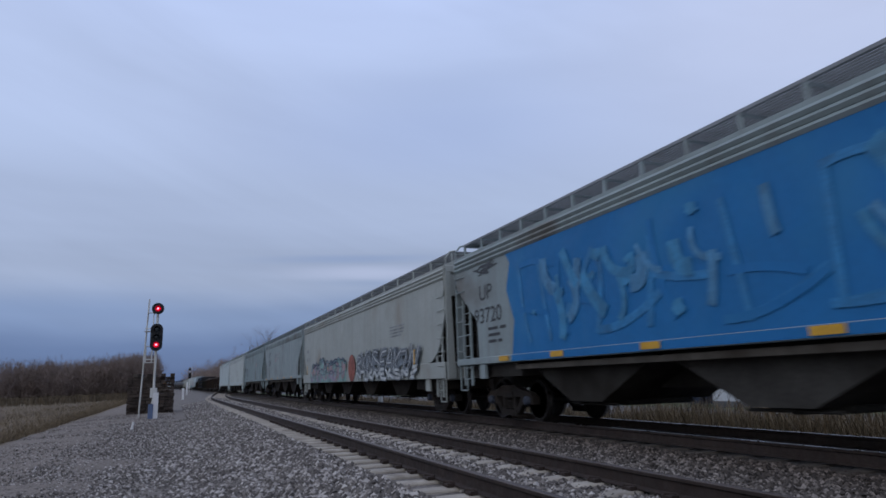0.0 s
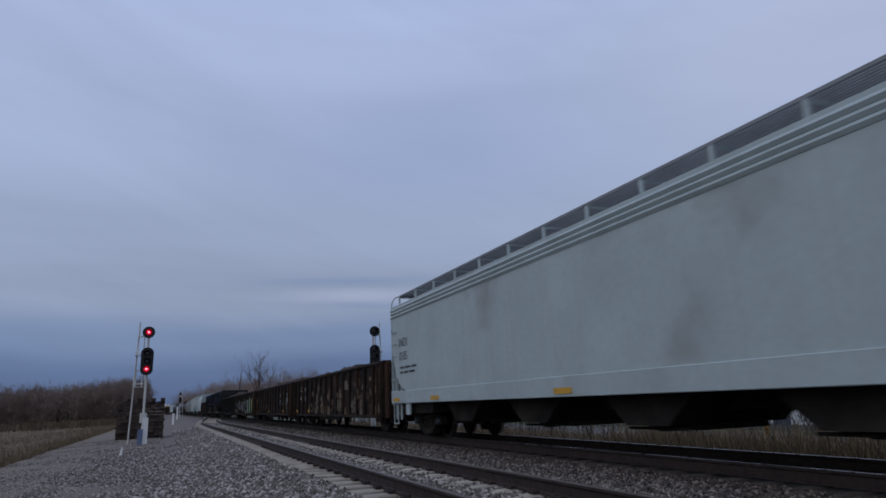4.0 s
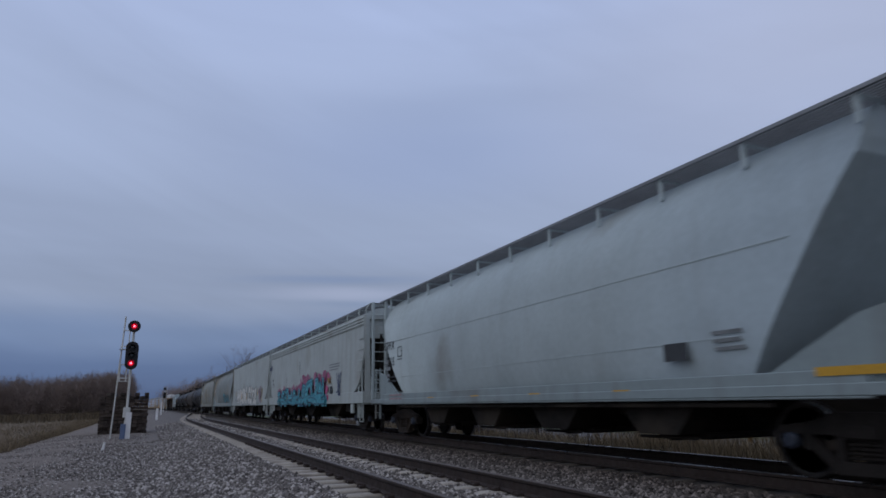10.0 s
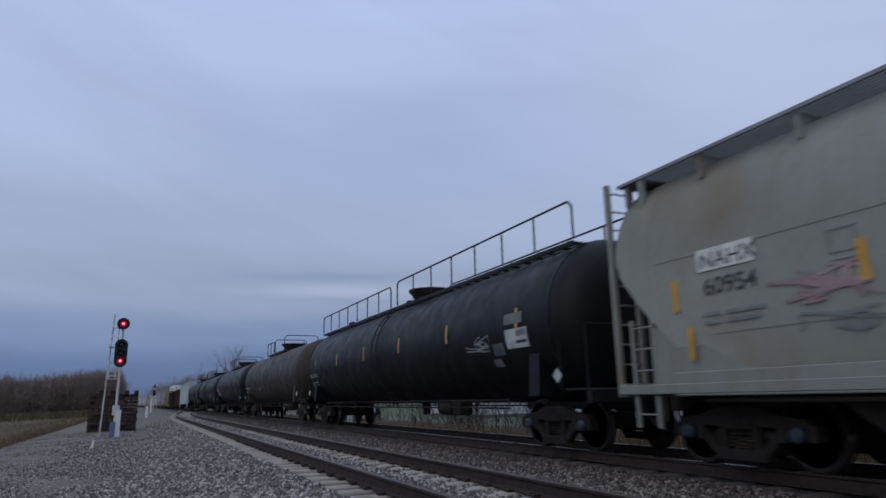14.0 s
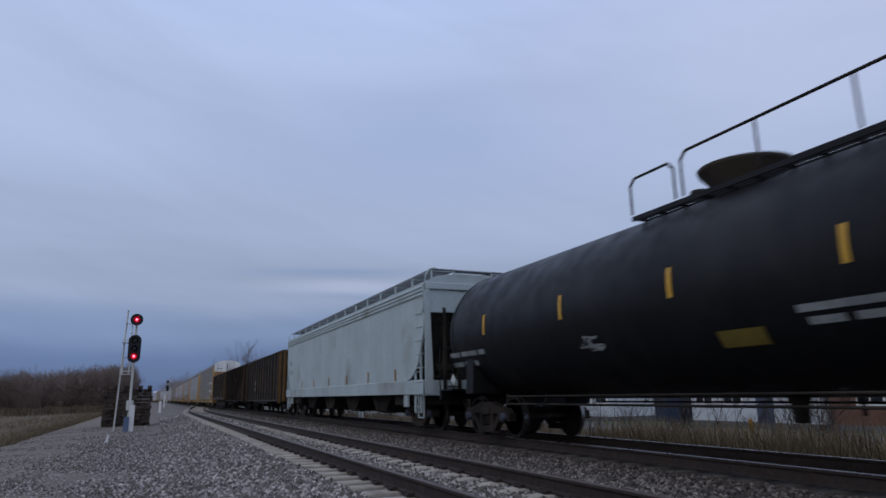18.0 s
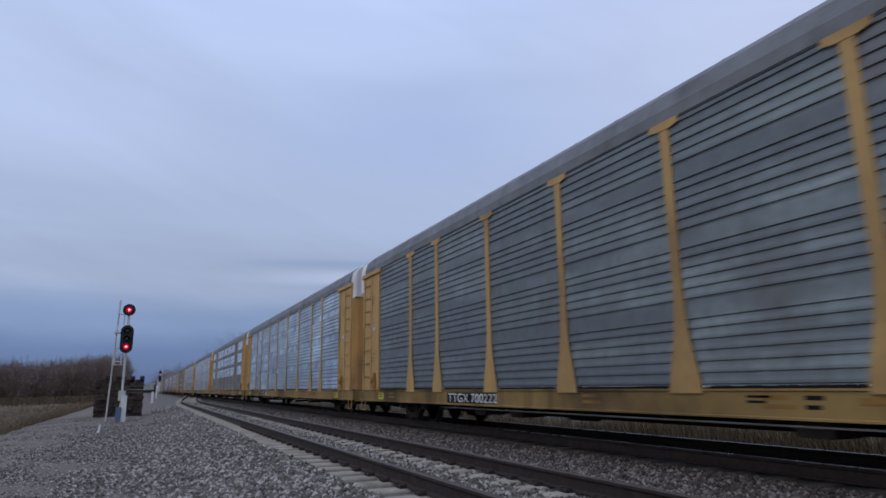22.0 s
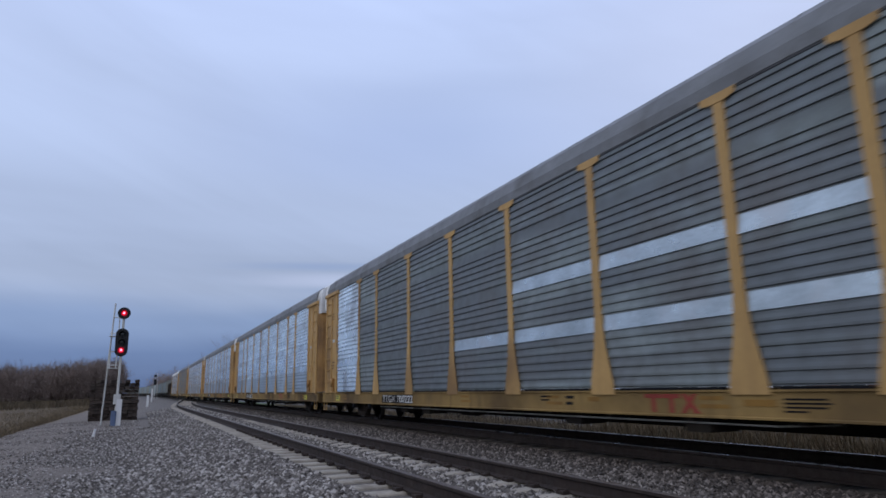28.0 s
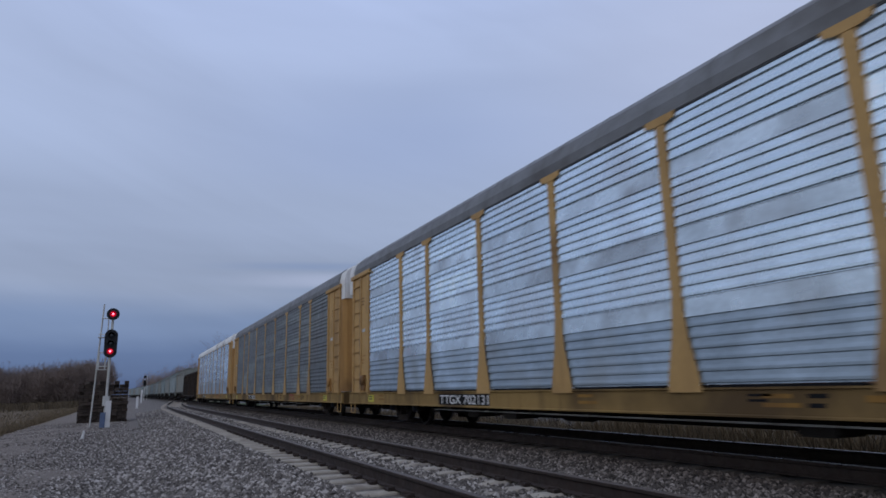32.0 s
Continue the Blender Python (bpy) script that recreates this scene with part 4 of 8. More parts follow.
def bolster_shape():
    s = Shape()
    s.box(-1.0, 1.0, -0.18, 0.18, 0.50, 0.66, c=0.03)
    s.lathe([(0.66, 0.22), (0.74, 0.22)], "z", seg=16)
    for k in (-1, 1):
        s.box(-1.0, 1.0, k * 0.42 - 0.05, k * 0.42 + 0.05, 0.36, 0.48, c=0.02)
        for j in (-1, 1):
            s.box(j * 0.75 - 0.05, j * 0.75 + 0.05, k * 0.40 - 0.04, k * 0.40 + 0.04, 0.30, 0.60)
    return s


SPINNERS = []


def truck(car, y):
    t = part("truck", shared(("truck",), bolster_shape), [STEEL], car, m=pose(0, y, 0))
    for x in (-1.0, 1.0):
        part("side_frame", shared(("side_frame",), side_frame_shape), [STEEL], t, m=pose(x, 0, 0))
    for dy in (-0.889, 0.889):
        w = part("wheelset", shared(("wheelset",), wheelset_shape, 3), [WHEEL, TREAD, CAP], t, m=pose(0, dy, 0.457))
        SPINNERS.append((car, w, dy))
    return t


def coupler_shape():
    s = Shape()
    s.box(-0.09, 0.09, -0.75, 0.0, 0.78, 0.92, c=0.02)
    s.prism([(-0.16, -0.05), (0.10, -0.05), (0.17, 0.10), (0.05, 0.20), (-0.16, 0.16)], 0.70, 1.0, "z")
    s.path([(0.35, -0.4, 0.75), (0.36, -0.1, 0.50), (0.34, 0.15, 0.38)], 0.025)
    s.box(-0.55, -0.49, -0.2, 0.0, 0.55, 1.0)
    s.tube((-1.45, -0.22, 0.98), (-0.1, -0.22, 0.98), 0.018)
    return s


def couplers(car, half):
    for k in (-1, 1):
        part("coupler", shared(("coupler",), coupler_shape), [STEEL], car, m=pose(0, k * (half - 0.12), 0, 0, 0, 0 if k > 0 else 180))


def ladder_shape(y0, y1, z0, z1, x, n):
    s = Shape()
    for y in (y0, y1):
        s.box(x - 0.03, x + 0.03, y - 0.03, y + 0.03, z0, z1, c=0.008)
    for i in range(n):
        z = z0 + (z1 - z0) * (i + 0.6) / n
        s.tube((x, y0, z), (x, y1, z), 0.014, 5)
    return s


def end_ladder_shape(x0, x1, y, z0, z1, n):
    s = Shape()
    for x in (x0, x1):
        s.box(x - 0.045, x + 0.045, y - 0.045, y + 0.045, z0, z1, c=0.01)
    for i in range(n):
        z = z0 + (z1 - z0) * (i + 0.6) / n
        s.tube((x0, y, z), (x1, y, z), 0.016, 5)
    return s


def grating_shape(half, x0, x1, z):
    s = Shape()
    n = 9
    for i in range(n + 1):
        x = x0 + (x1 - x0) * i / n
        w = 0.022 if i in (0, n) else 0.011
        s.box(x - w, x + w, -half, half, z - (0.05 if i in (0, n) else 0.025), z)
    k = int(2 * half / 0.11)
    for i in range(k + 1):
        y = -half + 2 * half * i / k
        s.box(x0, x1, y - 0.010, y + 0.010, z - 0.022, z - 0.004)
    return s


def bracket_shape(xs, z0, z1):
    s = Shape()
    for x in xs:
        s.box(x - 0.02, x + 0.02, -0.035, 0.035, z0, z1)
    return s.box(min(xs), max(xs), -0.02, 0.02, z1 - 0.06, z1 - 0.03)


def bay_shape(yc, top, foot, z1, z0):
    """One discharge pocket with its outlet gate."""
    s = Shape()
    s.prism([(yc - top, z1), (yc + top, z1), (yc + foot, z0 + 0.10), (yc - foot, z0 + 0.10)], -1.25, 1.25, "x")
    s.box(-0.75, 0.75, yc - foot - 0.12, yc + foot + 0.12, z0 + 0.02, z0 + 0.12, c=0.03)
    s.box(-0.95, -0.75, yc - 0.10, yc + 0.10, z0, z0 + 0.10)
    s.tube((-1.05, yc - foot - 0.2, z0 + 0.05), (-1.05, yc + foot + 0.2, z0 + 0.05), 0.025)
    return s


def reflector_marks(car, x, z, ys, upright=False, h=0.11, w=0.45):
    for y in ys:
        s = Shape()
        if upright:
            s.box(x - 0.004, x, y - 0.05, y + 0.05, z, z + 0.45)
        else:
            s.box(x - 0.004, x, y - w / 2, y + w / 2, z, z + h)
        part("reflector", s, REFLECT, car, "yellow reflective strip")


def write(car, text, y, z, h, x, m=None, wide=1.0):
    part("lettering", text_shape(text, h, y, z, x, wide), m or LETTER_DARK, car, "stencilled car number")


def scribble(car, y, z, rows, x, m=None, h=0.07):
    s = Shape()
    for i, widths in enumerate(rows):
        bars(s, y, z - i * h * 2.1, widths, h, x, 0.09)
    part("data_panel", s, m or LETTER_DARK, car, "block of small unreadable stencilling")


def covered_hopper(L, colour, label, bays=3, bands=True, sill=None, z_sill=(1.31, 1.47), eave=4.05, end="diag", under=None, grate_z=4.53, name="covered_hopper"):
    """Flat-sided covered hopper: sheets cut away over the trucks, slope sheets, pockets, roof walks, ladders."""
    car = thing(name, label, "hopper car", "freight train")
    sill_mat, under = sill or colour, under or HOPPER_DIRT
    hb, w = L / 2 - 0.42, 1.6
    zb, zt = z_sill
    key = (round(L, 1), zb, zt, eave)
    if end == "diag":
        cut = [(hb, eave), (hb, 3.35), (hb - 1.25, 2.35), (hb - 1.30, zt)]
    else:
        cut = [(hb, eave), (hb, 2.75)] + [(hb - 0.15 - 1.25 * (1 - math.cos(a)), 2.75 - (2.75 - zt) * math.sin(a)) for a in (0.35, 0.7, 1.0, 1.3, 1.57)]

    def sides():
        s = Shape()
        pts = cut + [(-y, z) for y, z in cut[::-1]]
        for x in (-w, w - 0.05):
            s.prism(pts, x, x + 0.05, "x")
        return s
    part("side_sheet", shared(("side_sheet", key, end), sides), [colour], car)

    def roof():
        s = Shape()
        s.prism([(-w, eave), (-w, eave + 0.06), (-1.15, eave + 0.27), (-0.5, eave + 0.36), (0.5, eave + 0.36), (1.15, eave + 0.27), (w, eave + 0.06), (w, eave)], -hb, hb)
        s.box(-0.32, 0.32, -hb + 0.8, hb - 0.8, eave + 0.36, eave + 0.52, c=0.05)
        for k in (-1, 1):
            s.box(-w, w, k * hb - 0.03, k * hb + 0.03, 3.30, eave, c=0.01)
            s.box(-w + 0.02, w - 0.02, k * (hb + 0.05) - 0.05, k * (hb + 0.05) + 0.05, eave - 0.14, eave + 0.06, c=0.02)
            s.box(-w, w, k * (hb - 0.02) - 0.06, k * (hb - 0.02) + 0.06, 3.26, 3.38)
        return s
    part("roof", shared(("roof", key), roof), [colour], car)
    if bands:
        def ribs():
            s = Shape()
            for z in (eave - 0.06, eave - 0.17, eave - 0.28):
                s.prism([(-w - 0.05, z), (-w - 0.012, z + 0.05), (-w, z + 0.05), (-w, z - 0.05), (-w - 0.012, z - 0.05)], -hb, hb)
            return s
        part("top_rib", shared(("top_rib", key), ribs), [colour], car)

    def slopes():
        s = Shape()
        for k in (-1, 1):
            s.plate((-w + 0.06, k * (hb - 0.1), 3.34), (w - 0.06, k * (hb - 0.1), 3.34), (w - 0.06, k * (hb - 3.1), 1.2), (-w + 0.06, k * (hb - 3.1), 1.2), -0.05 * k)
            for x in (-0.8, 0.0, 0.8):
                s.plate((x - 0.04, k * (hb - 0.12), 3.2), (x + 0.04, k * (hb - 0.12), 3.2), (x + 0.04, k * (hb - 2.2), 1.3), (x - 0.04, k * (hb - 2.2), 1.3), 0.02)
        s.box(-w + 0.07, w - 0.07, -hb + 3.0, hb - 3.0, 1.15, 1.25)
        return s
    part("slope_sheet", shared(("slope_sheet", key), slopes), [SLOPE_DIRT], car, "dirty inner slope sheets over the trucks")

    def sills():
        s = Shape()
        for k in (-1, 1):
            s.box(k * (w - 0.02) - 0.05, k * (w - 0.02) + 0.05, -hb, hb, zb, zt, c=0.012)
            s.box(-w, w, k * (hb - 0.06) - 0.06, k * (hb - 0.06) + 0.06, zb - 0.04, zt - 0.02, c=0.012)
            s.box(-w + 0.1, w - 0.1, k * (hb - 0.62) - 0.5, k * (hb - 0.62) + 0.5, zb + 0.02, zb + 0.06)
            for j in (-1, 1):
                s.box(j * (w - 0.03) - 0.03, j * (w - 0.03) + 0.03, k * (hb - 1.45) - 0.16, k * (hb - 1.45) + 0.16, zb - 0.34, zb)
        return s
    part("side_sill", shared(("side_sill", key), sills), [sill_mat], car)
    part("centre_sill", shared(("centre_sill", round(L, 1)), lambda: Shape().box(-0.28, 0.28, -hb - 0.1, hb + 0.1, 0.72, 1.05, c=0.02)), [under], car)
    for k in (-1, 1):
        part("bolster_plate", shared(("bolster_plate", zb), lambda: Shape().box(-1.42, 1.42, -1.35, 1.15, zb - 0.30, zb - 0.02, c=0.03)), [under], car, m=pose(0, k * (L / 2 - 2.15), 0))
    room = 2 * (hb - 3.0)
    for i in range(bays):
        wide = room / bays / 2
        yc = -hb + 3.0 + wide * (2 * i + 1)
        part("hopper_pocket", shared(("hopper_pocket", round(wide, 2), zb, end), lambda: bay_shape(0, wide * (0.98 if end == "diag" else 0.62), 0.5, zb, 0.40)), [under], car, m=pose(0, yc, 0))
    for x0, x1 in ((-1.31, -0.61), (0.61, 1.31)):
        part("roof_walk", shared(("roof_walk", key, x0), lambda: grating_shape(hb, x0, x1, grate_z)), [GRATE], car, "galvanized grating walk")
        spans = int(round(2 * hb / (1.07 if end == "diag" else 1.6)))
        for i in range(spans + 1):
            part("walk_bracket", shared(("walk_bracket", x0, eave, grate_z), lambda: bracket_shape((x0, x1), eave + 0.05, grate_z - 0.02)), [colour], car, m=pose(0, -hb + 0.04 + (2 * hb - 0.08) * i / spans, 0))
    for k in (-1, 1):
        part("end_walk", shared(("end_walk",), lambda: Shape().box(-1.32, 1.32, -0.16, 0.16, grate_z - 0.04, grate_z, c=0.01)), [GRATE], car, m=pose(0, k * (hb - 0.17), 0))
        for j in (-1, 1):
            part("ladder", shared(("ladder", zb), lambda: ladder_shape(0, 0.42, zb - 0.5, 3.0, 0, 8)), [sill_mat], car, m=pose(j * (w - 0.05), k * (hb - 0.55) - 0.21, 0))
            part("corner_column", shared(("hopper_column", zb, eave, j), lambda: Shape().prism([(j * (w - 0.02), zb), (j * (w - 0.26), zb), (j * (w - 0.20), 2.6), (j * (w - 0.16), eave - 0.1), (j * (w - 0.16), eave + 0.02), (j * (w - 0.02), eave + 0.02)], -0.03, 0.03)), [colour], car, m=pose(0, k * (hb + 0.06), 0))
            for i in range(6):
                part("grab_iron", shared(("grab_iron",), lambda: Shape().path([(0, 0.05, 0), (-0.06, 0.05, 0), (-0.06, -0.42, 0), (0, -0.42, 0)], 0.013)), [sill_mat], car, m=pose(j * (w - 0.02) if j < 0 else w + 0.04, k * (hb - 0.1) + (0 if k > 0 else 0.37), zb + 0.35 + i * 0.38))
            part("end_ladder", shared(("end_ladder", zb), lambda: end_ladder_shape(0, 0.44, 0, zb, 3.4, 7)), [under], car, m=pose(-0.98 if j < 0 else 0.54, k * (hb + 0.03), 0))
            part("grab_rail", shared(("grab_rail", eave, grate_z, j), lambda: Shape().path([(j * 1.28, -0.1, grate_z - 0.02), (j * 1.42, 0.0, grate_z - 0.04), (j * 1.55, 0.0, grate_z - 0.22), (j * 1.58, 0.0, eave - 0.55)], 0.022)), [colour], car, m=pose(0, k * (hb + 0.06), 0))
            part("stirrup", shared(("stirrup", zb), lambda: Shape().path([(0, -0.2, zb), (0, -0.2, zb - 0.62), (0, 0.2, zb - 0.62), (0, 0.2, zb)], 0.018)), [sill_mat], car, m=pose(j * (w - 0.03), k * (hb - 0.3), 0))
        truck(car, k * (L / 2 - 2.15))
    part("brake_gear", shared(("brake_gear", zb), lambda: Shape().lathe([(-0.25, 0.13), (0.25, 0.13)], "x", (-0.7, 0, 1.75), seg=14).box(-0.5, 0.5, -0.1, 0.1, 1.45, 1.6).tube((-1.1, 0, 1.5), (1.1, 0, 1.5), 0.03)), [under], car, m=pose(0, -(hb - 0.75), 0))
    couplers(car, L / 2)
    return car


def curved_side(z, w=1.6, z0=0.98, z1=4.3):
    """Half width of a round-sided hopper at height z."""
    t = (z - 2.55) / (4.34 - 2.55) if z > 2.55 else (z - 2.55) / (2.55 - 0.2)
    return w * math.sqrt(max(1 - abs(t) ** 2.6 * (0.72 if z > 2.55 else 0.9), 0.0))


def round_hopper(L, colour, label, sill=None, bays=4, pull=1.15, cut=2.4, cut_top=3.7, bend=1.1):
    """Round-sided covered hopper: bulging shell tucked in at its foot, ends cut to a slant, deep plate sill."""
    car = thing("covered_hopper", label, "hopper car", "freight train")
    sill_mat = sill or colour
    hb = L / 2 - pull
    zs = [1.0, 1.15, 1.4, 1.7, 2.05, 2.4, 2.75, 3.1, 3.4, 3.65, 3.85, 4.02, 4.15, 4.25, 4.31]

    def shell():
        s = Shape()
        prof = [(-curved_side(z), z) for z in zs] + [(curved_side(z), z) for z in zs[::-1]]
        n = len(prof)

        def reach(z):
            """The shell's half length at height z: upright above, drawn in below."""
            if z > cut_top:
                return hb - 0.1 * max(z - 3.9, 0)
            return hb - cut * ((cut_top - z) / (cut_top - 1.0)) ** bend
        rings = []
        for f in (-1, -0.5, 0, 0.5, 1):
            rings.append([(x, f * reach(z), z) for x, z in prof])
        v = [p for r in rings for p in r]
        faces = []
        for k in range(len(rings) - 1):
            for i in range(n):
                j = (i + 1) % n
                faces.append((k * n + i, (k + 1) * n + i, (k + 1) * n + j, k * n + j))
        s.add(v, faces, 0, True)
        m = len(zs)
        for base, flip in ((0, False), (4 * n, True)):
            cap = [(base + i, base + i + 1, base + n - 2 - i, base + n - 1 - i) for i in range(m - 1)]
            s.f += [q if flip else q[::-1] for q in cap]
            s.m += [0] * len(cap)
            s.smooth += [False] * len(cap)
        return s
    part("shell", shared(("shell", round(L, 1), pull, cut), shell), [colour], car)

    def seam():
        s = Shape()
        for z in (2.85, 1.75):
            x = -curved_side(z) - 0.006
            s.box(x + 0.002, x + 0.02, -hb + 0.9 + (0.9 if z < 2 else 0), hb - 0.9 - (0.9 if z < 2 else 0), z - 0.007, z + 0.007)
        return s
    part("weld_seam", shared(("weld_seam", round(L, 1)), seam), [colour], car)

    def sills():
        s = Shape()
        e = L / 2 - 0.42
        for k in (-1, 1):
            s.box(k * 1.56 - 0.03, k * 1.56 + 0.03, -e + 1.2, e - 1.2, 0.95, 1.27, c=0.012)
            s.box(k * 1.56 - 0.04, k * 1.56 + 0.04, -e, e, 0.98, 1.12, c=0.012)
            s.box(-1.56, 1.56, k * (e - 0.06) - 0.06, k * (e - 0.06) + 0.06, 0.95, 1.15, c=0.012)
            s.box(-1.5, 1.5, k * (e - 0.6) - 0.55, k * (e - 0.6) + 0.55, 1.06, 1.10)
            for j in (-1, 1):
                s.prism([(k * (e - 0.8), 1.1), (k * (e - 0.8), 1.95), (k * (e - 1.25), 1.85), (k * (e - 2.7), 1.14)], j * 1.5 - 0.03, j * 1.5 + 0.03, "x")
        return s
    part("side_sill", shared(("side_sill_round", round(L, 1)), sills), [sill_mat], car)
    part("lower_chord", shared(("lower_chord", round(L, 1)), lambda: Shape().box(-1.50, -1.44, -hb + 1.5, hb - 1.5, 0.86, 0.92, c=0.01).box(1.44, 1.50, -hb + 1.5, hb - 1.5, 0.86, 0.92, c=0.01)), [HOPPER_DIRT], car)
    part("centre_sill", shared(("centre_sill", round(L, 1)), lambda: Shape().box(-0.28, 0.28, -L / 2 + 0.3, L / 2 - 0.3, 0.72, 1.05, c=0.02)), [HOPPER_DIRT], car)
    room = 2 * (hb - 2.4)
    for i in range(bays):
        wide = room / bays / 2
        part("hopper_pocket", shared(("hopper_pocket", round(wide, 2), 1.1), lambda: bay_shape(0, wide * 0.72, 0.42, 1.1, 0.36)), [HOPPER_DIRT], car, m=pose(0, -hb + 2.4 + wide * (2 * i + 1), 0))
    e = L / 2 - 0.42
    for x0, x1 in ((-1.30, -0.66), (0.66, 1.30)):
        part("roof_walk", shared(("roof_walk_round", round(L, 1), x0), lambda: grating_shape(e, x0, x1, 4.42)), [GRATE], car, "galvanized grating walk")
        for i in range(int(round(2 * hb / 1.59)) + 1):
            part("walk_bracket", shared(("walk_bracket_round", x0), lambda: bracket_shape((x0 + 0.05, x1), 4.02, 4.40)), [colour], car, m=pose(0, -hb + 0.04 + (2 * hb - 0.08) * i / int(round(2 * hb / 1.59)), 0))
    for k in (-1, 1):
        part("end_walk", shared(("end_walk_round",), lambda: Shape().box(-1.30, 1.30, -0.28, 0.28, 4.37, 4.42, c=0.01)), [GRATE], car, m=pose(0, k * (e - 0.28), 0))
        part("hatch_row", shared(("hatch_row", round(L, 1)), lambda: Shape().box(-0.4, 0.4, -hb / 2 + 0.6, hb / 2 - 0.6, 4.28, 4.46, c=0.05)), [colour], car, m=pose(0, k * hb / 2, 0))
        for j in (-1, 1):
            part("end_ladder", shared(("end_ladder_round",), lambda: end_ladder_shape(0, 0.48, 0, 0.95, 4.4, 11)), [colour], car, m=pose(-1.53 if j < 0 else 1.05, k * e, 0))
            part("ladder", shared(("ladder_round",), lambda: ladder_shape(0, 0.44, 0.5, 2.1, 0, 5)), [sill_mat], car, m=pose(j * 1.52, k * (e - 0.55) - 0.22, 0))
            part("corner_post", shared(("corner_post",), lambda: Shape().box(-0.05, 0.05, -0.05, 0.05, 1.1, 4.39, c=0.012)), [colour], car, m=pose(j * 1.25, k * (e - 0.52), 0))
        truck(car, k * (L / 2 - 2.15))
    couplers(car, L / 2)
    return car


def gondola(L, colour, label, top=2.45, foot=0.55, ribs=12, end_mat=None, chord=None, w=1.58, taper=0.0, sill=False, name="gondola", pull=0.45, posts=None):
    """Open gondola: thin walls with outside posts, top chord, corrugated ends, floor."""
    car = thing(name, label, "gondola car", "freight train")
    hb = L / 2 - pull
    key = (round(L, 1), top, foot, ribs, taper, pull)
    end_mat, chord = end_mat or colour, chord or colour

    def walls():
        s = Shape()
        for x in (-w, w - 0.03):
            s.prism([(-hb - taper, top), (hb + taper, top), (hb, foot + 0.3), (hb, foot), (-hb, foot), (-hb, foot + 0.3)], x, x + 0.03, "x")
        s.box(-w + 0.03, w - 0.03, -hb + 0.05, hb - 0.05, foot + 0.35, foot + 0.42)
        return s
    part("side_sheet", shared(("gondola_side", key), walls), [colour], car)

    for k in (-1, 1):
        m_end = end_mat if k < 0 else colour
        part("end_wall", shared(("end_wall", key, k), lambda: Shape().plate((-w, k * (hb + taper), top), (w, k * (hb + taper), top), (w, k * hb, foot), (-w, k * hb, foot), 0.04 * k)), [m_end], car)
        for x in (-w + 0.08, w - 0.08):
            part("corner_post", shared(("gondola_corner", top, foot, taper), lambda: Shape().box(-0.07, 0.07, -0.09, 0.09, foot, top if not taper else foot + 1.0, c=0.02)), [m_end], car, m=pose(x, k * (hb + 0.05), 0))
    n = 7 if top > 3 else 4
    for k in (-1, 1):
        for i in range(n):
            z = foot + 0.3 + (top - foot - 0.4) * i / (n - 1)
            y = k * (hb + taper * (z - foot) / (top - foot))
            part("end_rib", shared(("end_rib", k), lambda: Shape().prism([(0, -0.09), (k * 0.11, -0.06), (k * 0.11, 0.06), (0, 0.09)], -w + 0.02, w - 0.02, "x")), [end_mat if k < 0 else colour], car, m=pose(0, y, z))

    def post(k):
        return Shape().prism([(k * w, top - 0.10), (k * (w + 0.10), top - 0.16), (k * (w + 0.10), foot + 0.12), (k * w, foot)], -0.075, 0.075)
    for y in posts or [-hb + 0.10 + (2 * hb - 0.20) * i / ribs for i in range(ribs + 1)]:
        for k in (-1, 1):
            part("side_post", shared(("side_post", top, foot, k), lambda: post(k)), [colour], car, m=pose(0, y, 0))
    part("top_chord", shared(("top_chord", key), lambda: Shape().box(-w - 0.09, -w + 0.05, -hb - 0.06 - taper, hb + 0.06 + taper, top - 0.12, top, c=0.03).box(w - 0.05, w + 0.09, -hb - 0.06 - taper, hb + 0.06 + taper, top - 0.12, top, c=0.03)
         .box(-w, w, -hb - 0.10 - taper, -hb + 0.03 - taper, top - 0.12, top, c=0.03).box(-w, w, hb - 0.03 + taper, hb + 0.10 + taper, top - 0.12, top, c=0.03)), [chord], car)

    def sills():
        s = Shape()
        for k in (-1, 1):
            s.box(k * w - 0.07, k * w + 0.07, -hb, hb, foot - 0.02 if not sill else foot - 0.18, foot + 0.10, c=0.02)
        s.box(-0.3, 0.3, -L / 2 + 0.3, L / 2 - 0.3, 0.66, foot + 0.4, c=0.02)
        for i in range(7):
            y = -hb + 2.6 + (2 * hb - 5.2) * i / 6
            s.box(-w, w, y - 0.06, y + 0.06, foot, foot + 0.35)
        s.prism([(-2.6, foot + 0.1), (2.6, foot + 0.1), (1.9, foot - 0.14), (-1.9, foot - 0.14)], -w + 0.02, -w + 0.08, "x")
        s.tube((-1.0, -hb + 2.4, 0.62), (-1.0, hb - 2.4, 0.62), 0.025)
        s.lathe([(-0.35, 0.14), (0.35, 0.14)], "y", (-0.8, 0.9, 0.62), seg=14)
        return s
    part("side_sill", shared(("gondola_sill", key, sill), sills), [colour], car)
